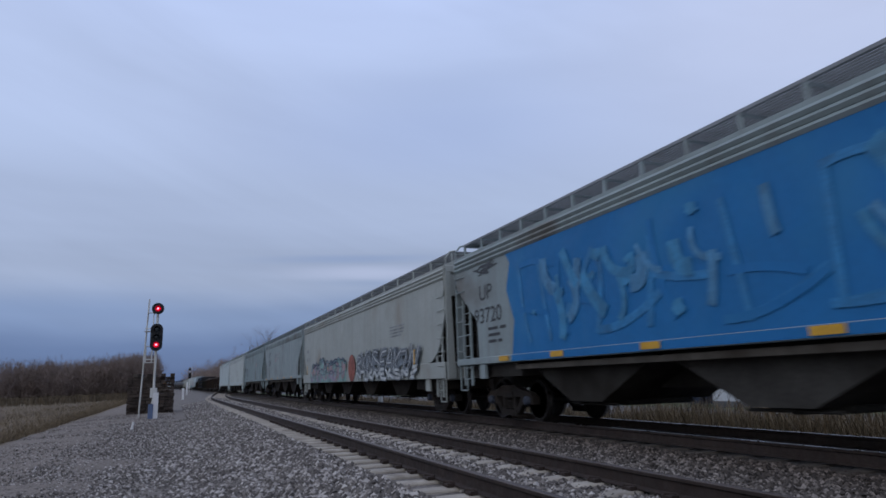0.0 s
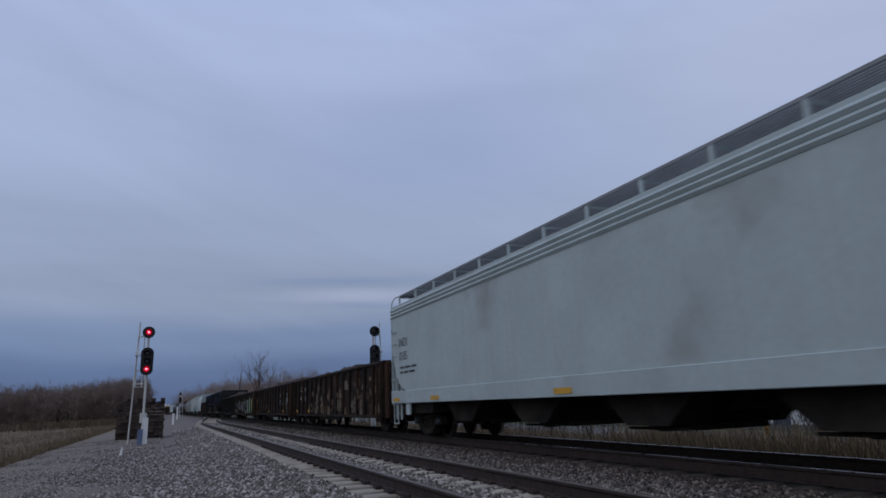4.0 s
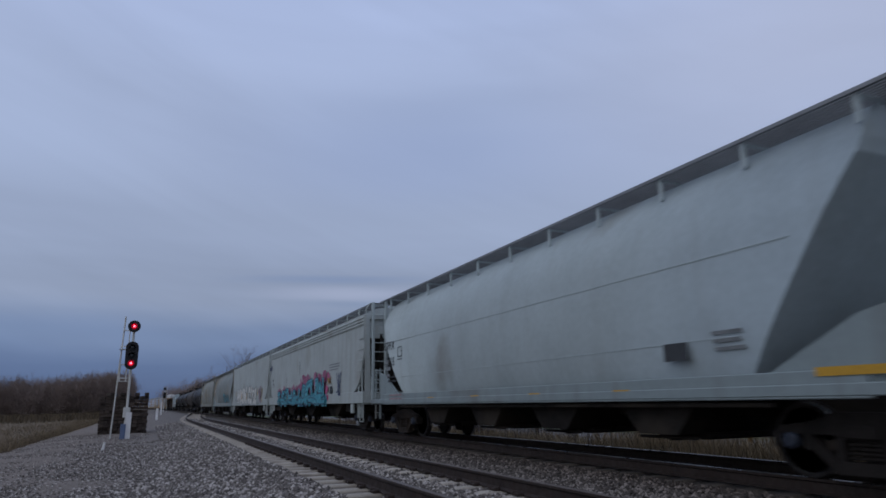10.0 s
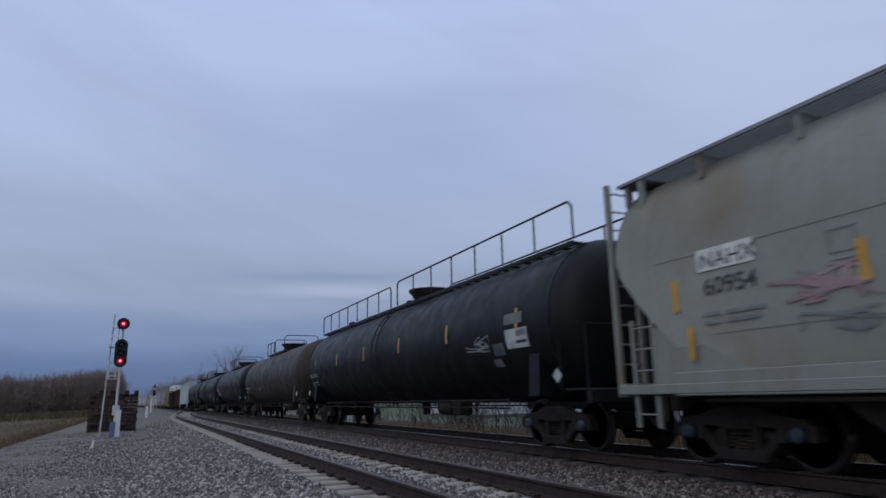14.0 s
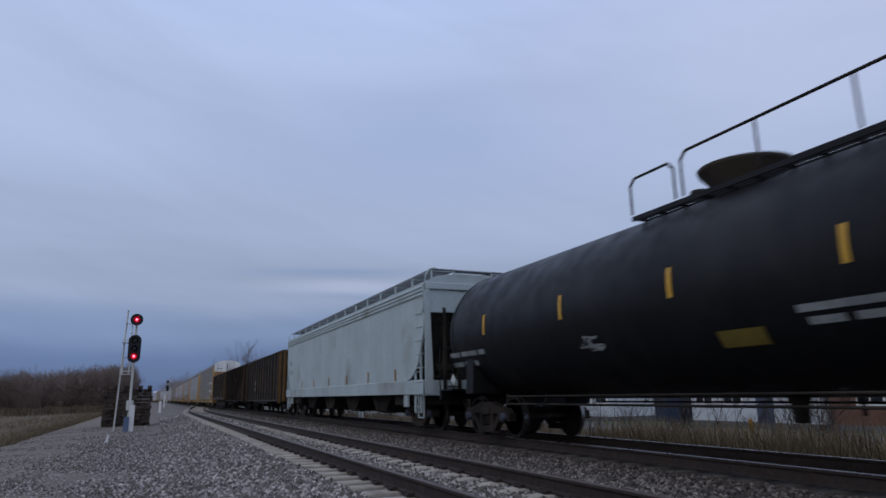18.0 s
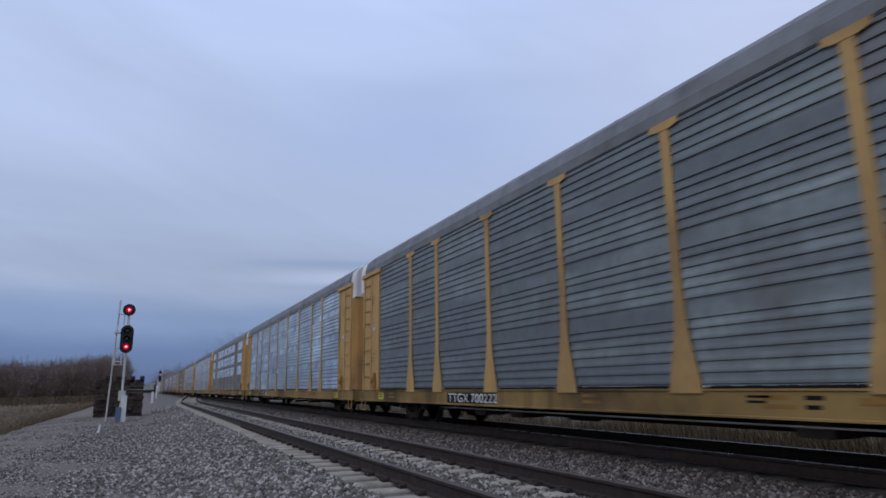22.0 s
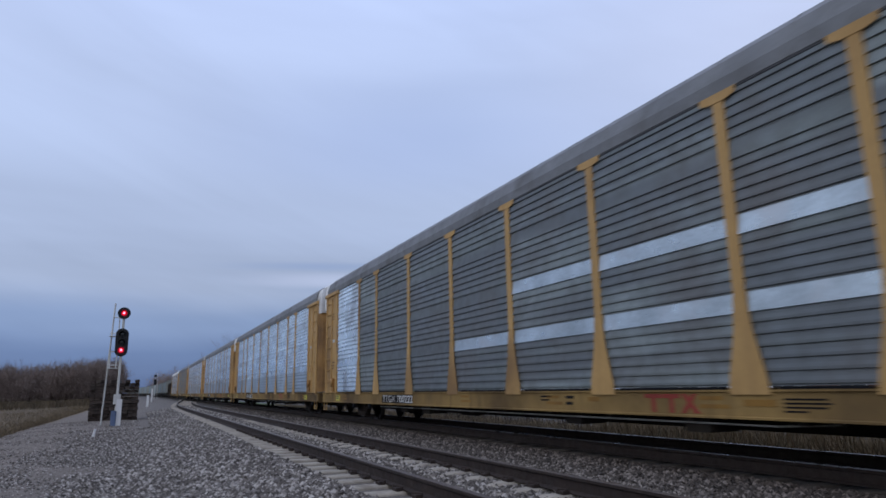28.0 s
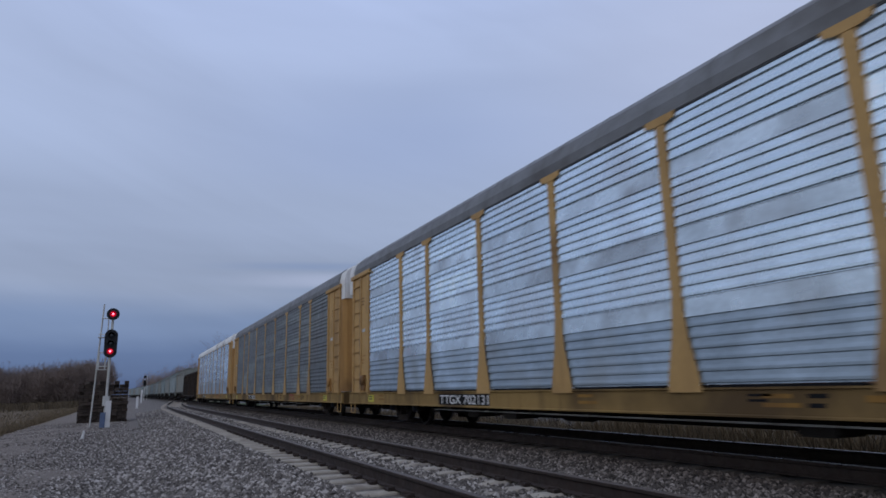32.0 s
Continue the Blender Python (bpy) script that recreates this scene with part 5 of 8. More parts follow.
    for k in (-1, 1):
        for j in (-1, 1):
            part("ladder", shared(("gondola_ladder", key), lambda: ladder_shape(0, 0.40, foot - 0.1, top - 0.15, 0, max(int((top - foot) / 0.36), 4))), [end_mat if k < 0 else colour], car, m=pose(j * (w + 0.13), k * (hb - 0.32) - 0.2, 0))
            part("end_ladder", shared(("gondola_end_ladder", key), lambda: end_ladder_shape(0, 0.42, 0, foot, top - 0.1, max(int((top - foot) / 0.36), 4))), [end_mat if k < 0 else colour], car, m=pose(-w + 0.08 if j < 0 else w - 0.5, k * (hb + 0.16), 0))
            part("stirrup", shared(("stirrup_gondola",), lambda: Shape().path([(0, -0.2, 0.7), (0, -0.2, 0.30), (0, 0.2, 0.30), (0, 0.2, 0.7)], 0.018)), [STEEL], car, m=pose(j * (w - 0.02), k * (hb - 0.3), 0))
        truck(car, k * (L / 2 - 2.05))
    if sill:
        for i in range(4):
            part("hopper_pocket", shared(("deep_pocket",), lambda: Shape().prism([(-1.34, foot - 0.1), (1.34, foot - 0.1), (1.34, 0.42), (1.12, 0.28), (0.7, 0.17), (-0.7, 0.17), (-1.12, 0.28), (-1.34, 0.42)], -1.35, 1.35, "x")), [HOPPER_DIRT], car, m=pose(0, -4.0 + i * 2.67, 0))
    couplers(car, L / 2)
    return car


def load_heap(L, seed, top, heaps, w=1.5):
    """A lumpy heap that fills a gondola and stands above its rim."""
    hb = L / 2 - 0.55
    rng = random.Random(seed)
    v, f = [], []
    nx, ny = 20, 170
    for j in range(ny + 1):
        y = -hb + 2 * hb * j / ny
        crest = sum(h * math.exp(-((y - c * hb) / (d * hb)) ** 2) for c, d, h in heaps)
        for i in range(nx + 1):
            x = -w + 2 * w * i / nx
            edge = min(1.0, (1 - abs(x) / w) * 2.2) * min(1.0, (1 - abs(y) / hb) * 8 + 0.1)
            z = top - 0.28 + crest * edge + (noise.noise(Vector((x * 1.3, y * 1.3, seed))) * 0.16 + noise.noise(Vector((x * 4, y * 4, seed))) * 0.09 + noise.noise(Vector((x * 11, y * 11, seed))) * 0.06 + rng.uniform(-0.02, 0.02)) * min(edge * 2, 1)
            v.append((x, y, z))
    n = nx + 1
    for j in range(ny):
        for i in range(nx):
            f.append((j * n + i, j * n + i + 1, (j + 1) * n + i + 1, (j + 1) * n + i))
    s = Shape()
    s.add(v, f)
    rim = list(range(n)) + [j * n + nx for j in range(1, ny + 1)] + [ny * n + i for i in range(nx - 1, -1, -1)] + [j * n for j in range(ny - 1, 0, -1)]
    low = [(v[i][0], v[i][1], top - 1.4) for i in rim]
    s.add([v[i] for i in rim] + low, [(i, (i + 1) % len(rim), (i + 1) % len(rim) + len(rim), i + len(rim)) for i in range(len(rim))])
    s.f = [q if k < nx * ny else q[::-1] for k, q in enumerate(s.f)]
    # lumps of scrap that break the outline
    for k in range(420):
        y = rng.uniform(-hb, hb) * 0.97
        x = rng.uniform(-w, w) * 0.85
        crest = sum(h * math.exp(-((y - c * hb) / (d * hb)) ** 2) for c, d, h in heaps)
        edge = min(1.0, (1 - abs(x) / w) * 2.2) * min(1.0, (1 - abs(y) / hb) * 8 + 0.1)
        r = rng.uniform(0.04, 0.12)
        z = top - 0.28 + crest * edge + noise.noise(Vector((x * 1.3, y * 1.3, seed))) * 0.16 * min(edge * 2, 1) + 0.1 * r
        p = [(x + rng.uniform(-r, r), y + rng.uniform(-r, r) * 1.6, z + rng.uniform(-r, r) * 0.9) for _ in range(4)]
        s.add(p, [(0, 1, 2), (0, 2, 3), (0, 3, 1), (1, 3, 2)])
    ob = part("scrap_load", s, LOAD, None)
    return tagged(ob, "heaped dark brown scrap and soil in a gondola", "load", "freight train")


def tank_car(L, colour, label, walk=(-1.8, 5.0), rails=((1.2, 5.0, 0.62), (-1.6, 0.75, 0.72)), dome=-0.35, cross=(), r=1.59, zc=2.44):
    """Stub-sill tank car: dished ends, dome platform with rails, manway, saddles, safety rods."""
    car = thing("tank_car", label, "tank car", "freight train")
    hb = L / 2 - 0.75
    key = (round(L, 1),)

    def tank():
        rings = [(-hb + d, r * q) for d, q in ((0.0, 0.05), (0.02, 0.30), (0.08, 0.55), (0.20, 0.78), (0.36, 0.91), (0.55, 0.98), (0.72, 1.0))]
        rings += [(y, r) for y in np.linspace(-hb + 1.5, hb - 1.5, 7)] + [(-a, b) for a, b in rings[::-1]]
        return Shape().lathe(rings, "y", (0, 0, zc), seg=56)
    part("tank", shared(("tank", key), tank), [colour], car)

    for y in (-hb + 0.72, hb - 0.72):
        part("weld_band", shared(("weld_band",), lambda: Shape().lathe([(-0.03, r + 0.002), (-0.025, r + 0.010), (0.025, r + 0.010), (0.03, r + 0.002)], "y", (0, 0, zc), seg=56)), [colour], car, m=pose(0, y, 0))

    def frame_(k):
        s = Shape()
        if k:
            e = L / 2 - 0.42
            s.box(-0.3, 0.3, k * (e - 2.0) - 2.0, k * (e - 2.0) + 2.0, 0.72, 1.10, c=0.03)
            s.box(-1.5, 1.5, k * (e - 0.05) - 0.06, k * (e - 0.05) + 0.06, 0.86, 1.10, c=0.02)
            s.box(-1.5, 1.5, k * (e - 0.4) - 0.34, k * (e - 0.4) + 0.34, 1.08, 1.12)
            yb = k * (L / 2 - 2.2)
            s.prism([(-1.50, 1.0), (1.50, 1.0), (1.45, 1.9), (1.25, 1.45), (0.8, 1.12), (-0.8, 1.12), (-1.25, 1.45), (-1.45, 1.9)], yb - 0.18, yb + 0.18)
            for j in (-1, 1):
                s.tube((j * 1.5, k * (e - 0.05), 1.1), (j * 1.5, k * (e - 0.05), 2.2), 0.02)
                s.tube((j * 1.5, k * (e - 0.05), 2.2), (j * 0.5, k * (e - 0.05), 2.2), 0.02)
                s.tube((j * 1.5, k * (e - 0.85), 1.1), (j * 1.5, k * (e - 0.85), 2.0), 0.02)
        return s
    for k in (-1, 1):
        part("stub_sill", shared(("stub_sill", key, k), lambda: frame_(k)), [colour], car)

    def rods():
        s = Shape()
        a = L / 2 - 3.6
        for z in (0.76, 0.92):
            s.tube((-1.25, -a, z), (-1.25, a, z), 0.02)
            s.tube((1.25, -a, z), (1.25, a, z), 0.02)
        for i in range(9):
            y = -a + 2 * a * i / 8
            for j in (-1, 1):
                s.tube((j * 1.25, y, 0.74), (j * 1.25, y, 0.98), 0.016)
        s.lathe([(0.50, 0.08), (0.52, 0.12), (0.64, 0.12), (0.9, 0.16)], "z", (0, 0, 0), seg=16)
        s.lathe([(-0.4, 0.17), (0.4, 0.17)], "y", (-0.7, -3.2, 0.72), seg=16)
        s.box(-0.85, -0.5, -4.2, -3.75, 0.55, 0.9, c=0.04)
        return s
    part("safety_rod", shared(("safety_rod", key), rods), [STEEL], car)

    zt = zc + r

    def platform():
        s = Shape()
        for j in (-1, 1):
            s.box(j * 0.95 - 0.02, j * 0.95 + 0.02, walk[0], walk[1], zt - 0.17, zt - 0.09)
            for x in (0.52, 0.63, 0.74, 0.85):
                s.box(j * x - 0.012, j * x + 0.012, walk[0], walk[1], zt - 0.13, zt - 0.10)
        for y in np.linspace(walk[0] + 0.05, walk[1] - 0.05, 2 + int((walk[1] - walk[0]) / 0.5)):
            s.box(-0.95, 0.95, y - 0.02, y + 0.02, zt - 0.16, zt - 0.12)
        return s
    part("dome_platform", shared(("dome_platform", walk), platform), [colour], car)
    def rail(y0, y1, h):
        s = Shape()
        s.path([(0, y0, zt - 0.05), (0, y0, zt + h - 0.12), (0, y0 + 0.12, zt + h), (0, y1 - 0.12, zt + h), (0, y1, zt + h - 0.12), (0, y1, zt - 0.05)], 0.024)
        n = max(int(round((y1 - y0) / 1.3)), 1)
        for i in range(1, n):
            y = y0 + (y1 - y0) * i / n
            s.tube((0, y, zt - 0.05), (0, y, zt + h), 0.02)
        return s
    for j in (-1, 1):
        for y0, y1, h in rails:
            part("handrail", shared(("handrail", y0, y1, h), lambda: rail(y0, y1, h)), [STEEL], car, m=pose(j * 0.95, 0, 0))
        if j < 0:
            for y in cross:
                part("handrail", shared(("cross_rail",), lambda: Shape().path([(-0.97, 0, zt - 0.2), (-0.97, 0, zt + 0.60), (-0.85, 0, zt + 0.72), (0.85, 0, zt + 0.72), (0.97, 0, zt + 0.60), (0.97, 0, zt - 0.2)], 0.024)), [STEEL], car, m=pose(0, y, 0))
        if j > 0:
            part("ladder", shared(("tank_ladder",), lambda: ladder_shape(-0.22, 0.22, 0.55, zt, 0, 11)), [STEEL], car, m=pose(j * (r + 0.08), 0, 0))
    if len(rails) > 1:
        def climb():
            l = Shape()
            for dy in (-0.22, 0.22):
                l.path([(-math.sqrt(max((r + 0.09) ** 2 - (z - zc) ** 2, 0.8)), dy, z) for z in (0.75, 1.1, 1.5, 1.9, 2.4, 2.9, 3.3, 3.6, 3.8, 3.95)], 0.018)
            for i in range(10):
                z = 0.85 + 0.31 * i
                x = -math.sqrt(max((r + 0.09) ** 2 - (z - zc) ** 2, 0.8))
                l.tube((x, -0.22, z), (x, 0.22, z), 0.014)
            return l
        part("ladder", shared(("climb_ladder",), climb), [STEEL], car, m=pose(0, (rails[-2][0] + rails[-1][1]) / 2, 0))
    part("manway", shared(("manway",), lambda: Shape().lathe([(zt - 0.10, 0.50), (zt + 0.12, 0.54), (zt + 0.30, 0.70), (zt + 0.36, 0.72), (zt + 0.37, 0.55), (zt + 0.34, 0.1)], "z", (0, 0, 0), seg=24)), [STEEL], car, "bolted manway cover", m=pose(-0.1, dome, 0))
    part("valve", shared(("valve",), lambda: Shape().lathe([(zt, 0.10), (zt + 0.22, 0.10), (zt + 0.24, 0.16), (zt + 0.34, 0.16), (zt + 0.36, 0.05)], "z", (0, 0, 0), seg=14)), [STEEL], car, m=pose(0.1, 1.5, 0))
    for k in (-1, 1):
        truck(car, k * (L / 2 - 2.2))
    couplers(car, L / 2)
    return car


POSTS = (-9.0, -7.12, -4.27, -1.42, 1.42, 4.27, 7.12, 9.0)
PANEL_END, RACK_FOOT, RACK_EAVE = 11.78, 0.95, 4.86


def screen_shape(wide):
    """A screen of four pressed sheets: narrow ridges, with a flat band between each two sheets."""
    levels = ((RACK_FOOT, 1.85, 6), (2.12, 2.85, 5), (3.12, 3.85, 5), (4.12, RACK_EAVE, 5))
    pts, slots = [], []
    for j, (za, zb, n) in enumerate(levels):
        pitch = (zb - za) / n
        for i in range(n):
            z = za + pitch * i
            pts += [(0.0, z), (0.004, z + 0.018), (-0.020, z + 0.026), (-0.018, z + 0.060), (-0.007, z + 0.105)]
            slots += [4 if j == 0 else 0] * 5
        pts += [(0.0, zb - 0.001)] + ([(-0.024, zb + 0.01), (0.002, levels[j + 1][0] - 0.01)] if j < 3 else [])
        slots += [j + 1] * (3 if j < 3 else 1)
    slots[-1] = 0
    pts += [(0.02, RACK_EAVE), (0.02, RACK_FOOT)]
    slots += [0, 0]
    n = len(pts)
    s = Shape()
    s.v = [(x, y, z) for x, z in pts for y in (-wide / 2, wide / 2)]
    s.f = [(2 * ((i + 1) % n), 2 * ((i + 1) % n) + 1, 2 * i + 1, 2 * i) for i in range(n)]
    s.m, s.smooth = slots, [False] * n
    return s


def autorack(L, label, screens, roof=None, dull=(), bands=None, odd=None):
    """Covered car carrier: flat deck, yellow posts, ribbed screens, arched roof, folding end doors."""
    car = thing("autorack", label, "autorack car", "freight train")
    roof = roof or RACK_ROOF
    hb = L / 2 - 0.42
    w = 1.55

    part("deck", shared(("rack_deck", round(L, 1)), lambda: Shape().box(-w + 0.06, w - 0.06, -hb + 0.02, hb - 0.02, 0.84, 0.90)), [YELLOW], car)
    for k in (-1, 1):
        part("side_sill", shared(("rack_sill", round(L, 1), k), lambda: Shape().prism([(k * (w - 0.05), 0.55), (k * (w - 0.05), 0.91), (k * (w + 0.035), 0.91), (k * (w + 0.035), 0.885), (k * (w + 0.01), 0.875), (k * (w + 0.01), 0.585), (k * (w + 0.03), 0.575), (k * (w + 0.03), 0.55), (k * (w - 0.05), 0.55)], -hb, hb)), [SILL_YELLOW], car, "grimy yellow side sill")
        part("end_sill", shared(("rack_end_sill",), lambda: Shape().box(-w + 0.06, w - 0.06, -0.05, 0.05, 0.50, 0.94, c=0.01)), [SILL_YELLOW], car, m=pose(0, k * (hb - 0.05), 0))
    def under():
        s = Shape()
        s.box(-0.35, 0.35, -L / 2 + 0.3, L / 2 - 0.3, 0.32, 0.86, c=0.03)
        for i in range(16):
            y = -hb + 1.0 + (2 * hb - 2.0) * i / 15
            if abs(abs(y) - (L / 2 - 4.2)) > 1.5:
                s.box(-w + 0.05, w - 0.05, y - 0.06, y + 0.06, 0.50, 0.84)
        s.lathe([(-0.4, 0.16), (0.4, 0.16)], "y", (-0.8, 2.0, 0.48), seg=14)
        for y in (-3.1, 3.6, 5.2, -6.0):
            s.box(-1.35, -0.8, y - 0.25, y + 0.25, 0.34, 0.60, c=0.04)
        return s
    part("underframe", shared(("rack_under", round(L, 1)), under), [HOPPER_DIRT], car)
    part("brake_pipe", shared(("rack_pipe",), lambda: Shape().path([(-0.6, -7.6, 0.47), (-1.36, -7.3, 0.47), (-1.36, 7.3, 0.47), (-0.6, 7.6, 0.47)], 0.014)), [ALUMINIUM], car, "thin bare brake pipe under the sill")
    for i, (a, b) in enumerate(zip(POSTS, POSTS[1:])):
        part("sill_gap", shared(("sill_gap", round(b - a, 2)), lambda: Shape().box(-w - 0.012, -w + 0.02, -(b - a) / 2 + 0.40, (b - a) / 2 - 0.40, 0.912, 0.946)), [BOARD_BLACK], car, "dark slit between the screen and the sill", m=pose(0, (a + b) / 2, 0))

    def arch():
        s = Shape()
        pts = [(-w - 0.03, RACK_EAVE - 0.02), (-w - 0.03, RACK_EAVE + 0.16), (-w + 0.06, RACK_EAVE + 0.42), (-w + 0.30, RACK_EAVE + 0.62), (-0.7, RACK_EAVE + 0.76), (0, RACK_EAVE + 0.80)]
        pts = pts + [(-x, z) for x, z in pts[-2::-1]]
        inner = [(x * 0.975, z - 0.04) for x, z in pts[::-1]]
        n = len(pts)
        for k in range(n - 1):
            s.prism([pts[k], pts[k + 1], inner[n - 2 - k], inner[n - 1 - k]], -hb + 0.55, hb - 0.55)
        for i in range(23):
            y = -hb + 0.9 + (2 * hb - 1.8) * i / 22
            for k in range(n - 1):
                (xa, za), (xb, zb) = pts[k], pts[k + 1]
                s.prism([(xa, za), (xb, zb), (xb * 1.002, zb + 0.004), (xa * 1.002, za + 0.004)], y - 0.03, y + 0.03)
        return s
    part("roof", shared(("rack_roof", round(L, 1)), arch), [roof], car)
    part("eave_rail", shared(("eave_rail", round(L, 1)), lambda: Shape().box(-w - 0.02, -w + 0.08, -PANEL_END, PANEL_END, RACK_EAVE - 0.06, RACK_EAVE, c=0.01).box(w - 0.08, w + 0.02, -PANEL_END, PANEL_END, RACK_EAVE - 0.06, RACK_EAVE, c=0.01)), [LETTER_DARK], car, "dark seam under the eave")

    def post():
        s = Shape()
        s.prism([(-0.09, RACK_FOOT), (-0.09, RACK_EAVE - 0.06), (0.09, RACK_EAVE - 0.06), (0.09, RACK_FOOT)], -0.046, 0.06, "x")
        s.prism([(-0.30, RACK_FOOT - 0.10), (-0.28, RACK_FOOT + 0.10), (-0.15, RACK_FOOT + 0.65), (-0.09, RACK_FOOT + 1.15), (0.09, RACK_FOOT + 1.15), (0.15, RACK_FOOT + 0.65), (0.28, RACK_FOOT + 0.10), (0.30, RACK_FOOT - 0.10)], -0.053, -0.046, "x")
        s.prism([(-0.30, RACK_EAVE - 0.02), (-0.30, RACK_EAVE - 0.11), (-0.15, RACK_EAVE - 0.15), (0.15, RACK_EAVE - 0.15), (0.30, RACK_EAVE - 0.11), (0.30, RACK_EAVE - 0.02)], -0.053, -0.046, "x")
        return s
    for y in POSTS:
        part("post", shared(("rack_post",), post), [YELLOW], car, m=pose(-w + 0.015, y, 0))
    edges = (-PANEL_END, *POSTS, PANEL_END)
    for i, (a, b) in enumerate(zip(edges, edges[1:])):
        wide = round(b - a - 0.14, 3)
        part("screen_panel", shared(("screen_panel", wide), lambda: screen_shape(wide), 5), (odd or {}).get(i) or ([GALV_OLD] * 5 if i in dull else [screens] + list(bands or [GALV_MID if screens is GALV else GALV_PATCH if screens is GALV_WORN else GALV_OLD] * 3) + [GALV_LOW if screens is GALV else screens]), car, m=pose(-w, (a + b) / 2, 0))
    part("far_screen", shared(("far_screen",), lambda: Shape().box(w - 0.06, w - 0.02, -PANEL_END, PANEL_END, RACK_FOOT, RACK_EAVE)), [GALV_OLD], car)

    y0, y1 = PANEL_END, hb - 0.36
    plan = [(-w, y1), (-w + 0.04, y1 + 0.20), (-w + 0.14, y1 + 0.38), (-w + 0.34, y1 + 0.50), (-0.9, y1 + 0.56), (-0.04, y1 + 0.58)]
    arc = [(-w + 0.03, 4.28), (-w + 0.03, RACK_EAVE + 0.16), (-w + 0.09, RACK_EAVE + 0.42), (-w + 0.33, RACK_EAVE + 0.62), (-0.7, RACK_EAVE + 0.76), (0, RACK_EAVE + 0.80)]
    arc = arc + [(-a, b) for a, b in arc[-2::-1]]

    def leaf(j):
        """One folding leaf of the end door, rounded towards the side."""
        pts = [(a, b) for a, b in plan] + [(a * 0.97, b - 0.05) for a, b in plan[::-1]]
        if j > 0:
            pts = [(-a, b) for a, b in pts[::-1]]
        return Shape().prism(pts, RACK_FOOT, 4.28, "z")
    for k in (-1, 1):
        key = round(L, 1)
        bay = part("end_bay", mirrored(("rack_bay", key), lambda: Shape().box(-w, -w + 0.05, y0, y1, RACK_FOOT - 0.05, RACK_EAVE - 0.05), k), [YELLOW], car, "yellow end bay sheet with ladder rungs")
        part("far_bay", mirrored(("rack_far_bay", key), lambda: Shape().box(w - 0.05, w, y0, y1, RACK_FOOT - 0.05, RACK_EAVE - 0.05), k), [YELLOW], car)
        for y, d in ((y0 + 0.10, 0.08), (y0 + 0.86, 0.05), (y1 - 0.07, 0.06)):
            part("upright", shared(("bay_upright", d), lambda: Shape().box(-w - 0.035, -w, -d, d, RACK_FOOT - 0.1, RACK_EAVE - 0.06, c=0.012)), [YELLOW], bay, m=pose(0, k * y, 0))
        if k > 0:
            part("slot", shared(("bay_slot",), lambda: Shape().box(-w - 0.012, -w - 0.002, -0.03, 0.03, RACK_FOOT + 0.05, RACK_EAVE - 0.16)), [LETTER_DARK], bay, "dark open joint beside the ladder", m=pose(0, y0 + 0.96, 0))
        part("bay_lintel", mirrored(("bay_lintel", key), lambda: Shape().box(-w - 0.07, -w + 0.02, y0 - 0.12, y1 + 0.08, RACK_EAVE - 0.14, RACK_EAVE, c=0.02), k), [YELLOW], bay)
        for i in range(8):
            part("rung", mirrored(("bay_rung", key), lambda: Shape().box(-w - 0.045, -w - 0.01, y0 + 1.0, y1 - 0.12, -0.010, 0.010), k), [YELLOW], bay, m=pose(0, 0, RACK_FOOT + 0.40 + i * 0.44))
        part("hand_brake", mirrored(("hand_brake", key), lambda: Shape().lathe([(-w - 0.13, 0.05), (-w - 0.12, 0.16), (-w - 0.09, 0.17), (-w - 0.02, 0.09)], "x", (0, y0 + 0.50, RACK_FOOT + 0.34), seg=16).box(-w - 0.08, -w, y0 + 0.36, y0 + 0.64, RACK_FOOT + 0.02, RACK_FOOT + 0.50, c=0.02), k), [OCHRE_DIRTY], bay, "rusty brake box")
        for j in (-1, 1):
            part("end_door", mirrored(("rack_leaf", key, j), lambda: leaf(j), k), [OCHRE_DIRTY], car, "stained yellow folding end door leaf")
        part("door_cap", mirrored(("door_cap", key), lambda: Shape().prism(arc, y1 - 0.30, y1 + 0.46, "y"), k), [WHITE], car, "white cap over the end door")
        for i, (zz, dz) in enumerate(((1.55, 0.012), (2.35, 0.03), (3.42, 0.012))):
            part("door_bar", mirrored(("door_bar", key, i), lambda: Shape().box(-1.1, -0.55, y1 + 0.53, y1 + 0.575, zz, zz + dz), k), [STEEL], car, "dark cross bar on the end door")
        text = Shape()
        for xx in (-1.2, -0.98, -0.78):
            text.box(xx, xx + 0.15, y1 + 0.461, y1 + 0.466, 4.62, 4.70)
        part("data_panel", mirror_shape(text, k), LETTER_DARK, car, "small unreadable stencilling on the white cap")
        part("door_seam", mirrored(("door_seam", key), lambda: Shape().box(-0.10, -0.03, y1 + 0.53, y1 + 0.62, RACK_FOOT, RACK_EAVE + 0.4), k), [LETTER_DARK], car, "dark gap and locking rod between the door leaves")
        text = Shape()
        for i, (yy, zz, ww) in enumerate(((0.75, 3.95, 0.42), (0.75, 3.85, 0.42), (0.75, 3.75, 0.36), (0.55, 2.05, 0.30), (0.75, 1.92, 0.5), (0.7, 1.82, 0.34))):
            text.box(-w - 0.004, -w, y0 + yy - ww / 2, y0 + yy + ww / 2, zz, zz + 0.05)
        part("data_panel", mirror_shape(text, k), OCHRE_DIRTY, car, "small unreadable stencilling")
        part("label_plate", mirror_shape(Shape().box(-w - 0.005, -w, y0 + 0.45, y0 + 0.72, 2.85, 2.96), k), LETTER_PALE, car, "small white plate")
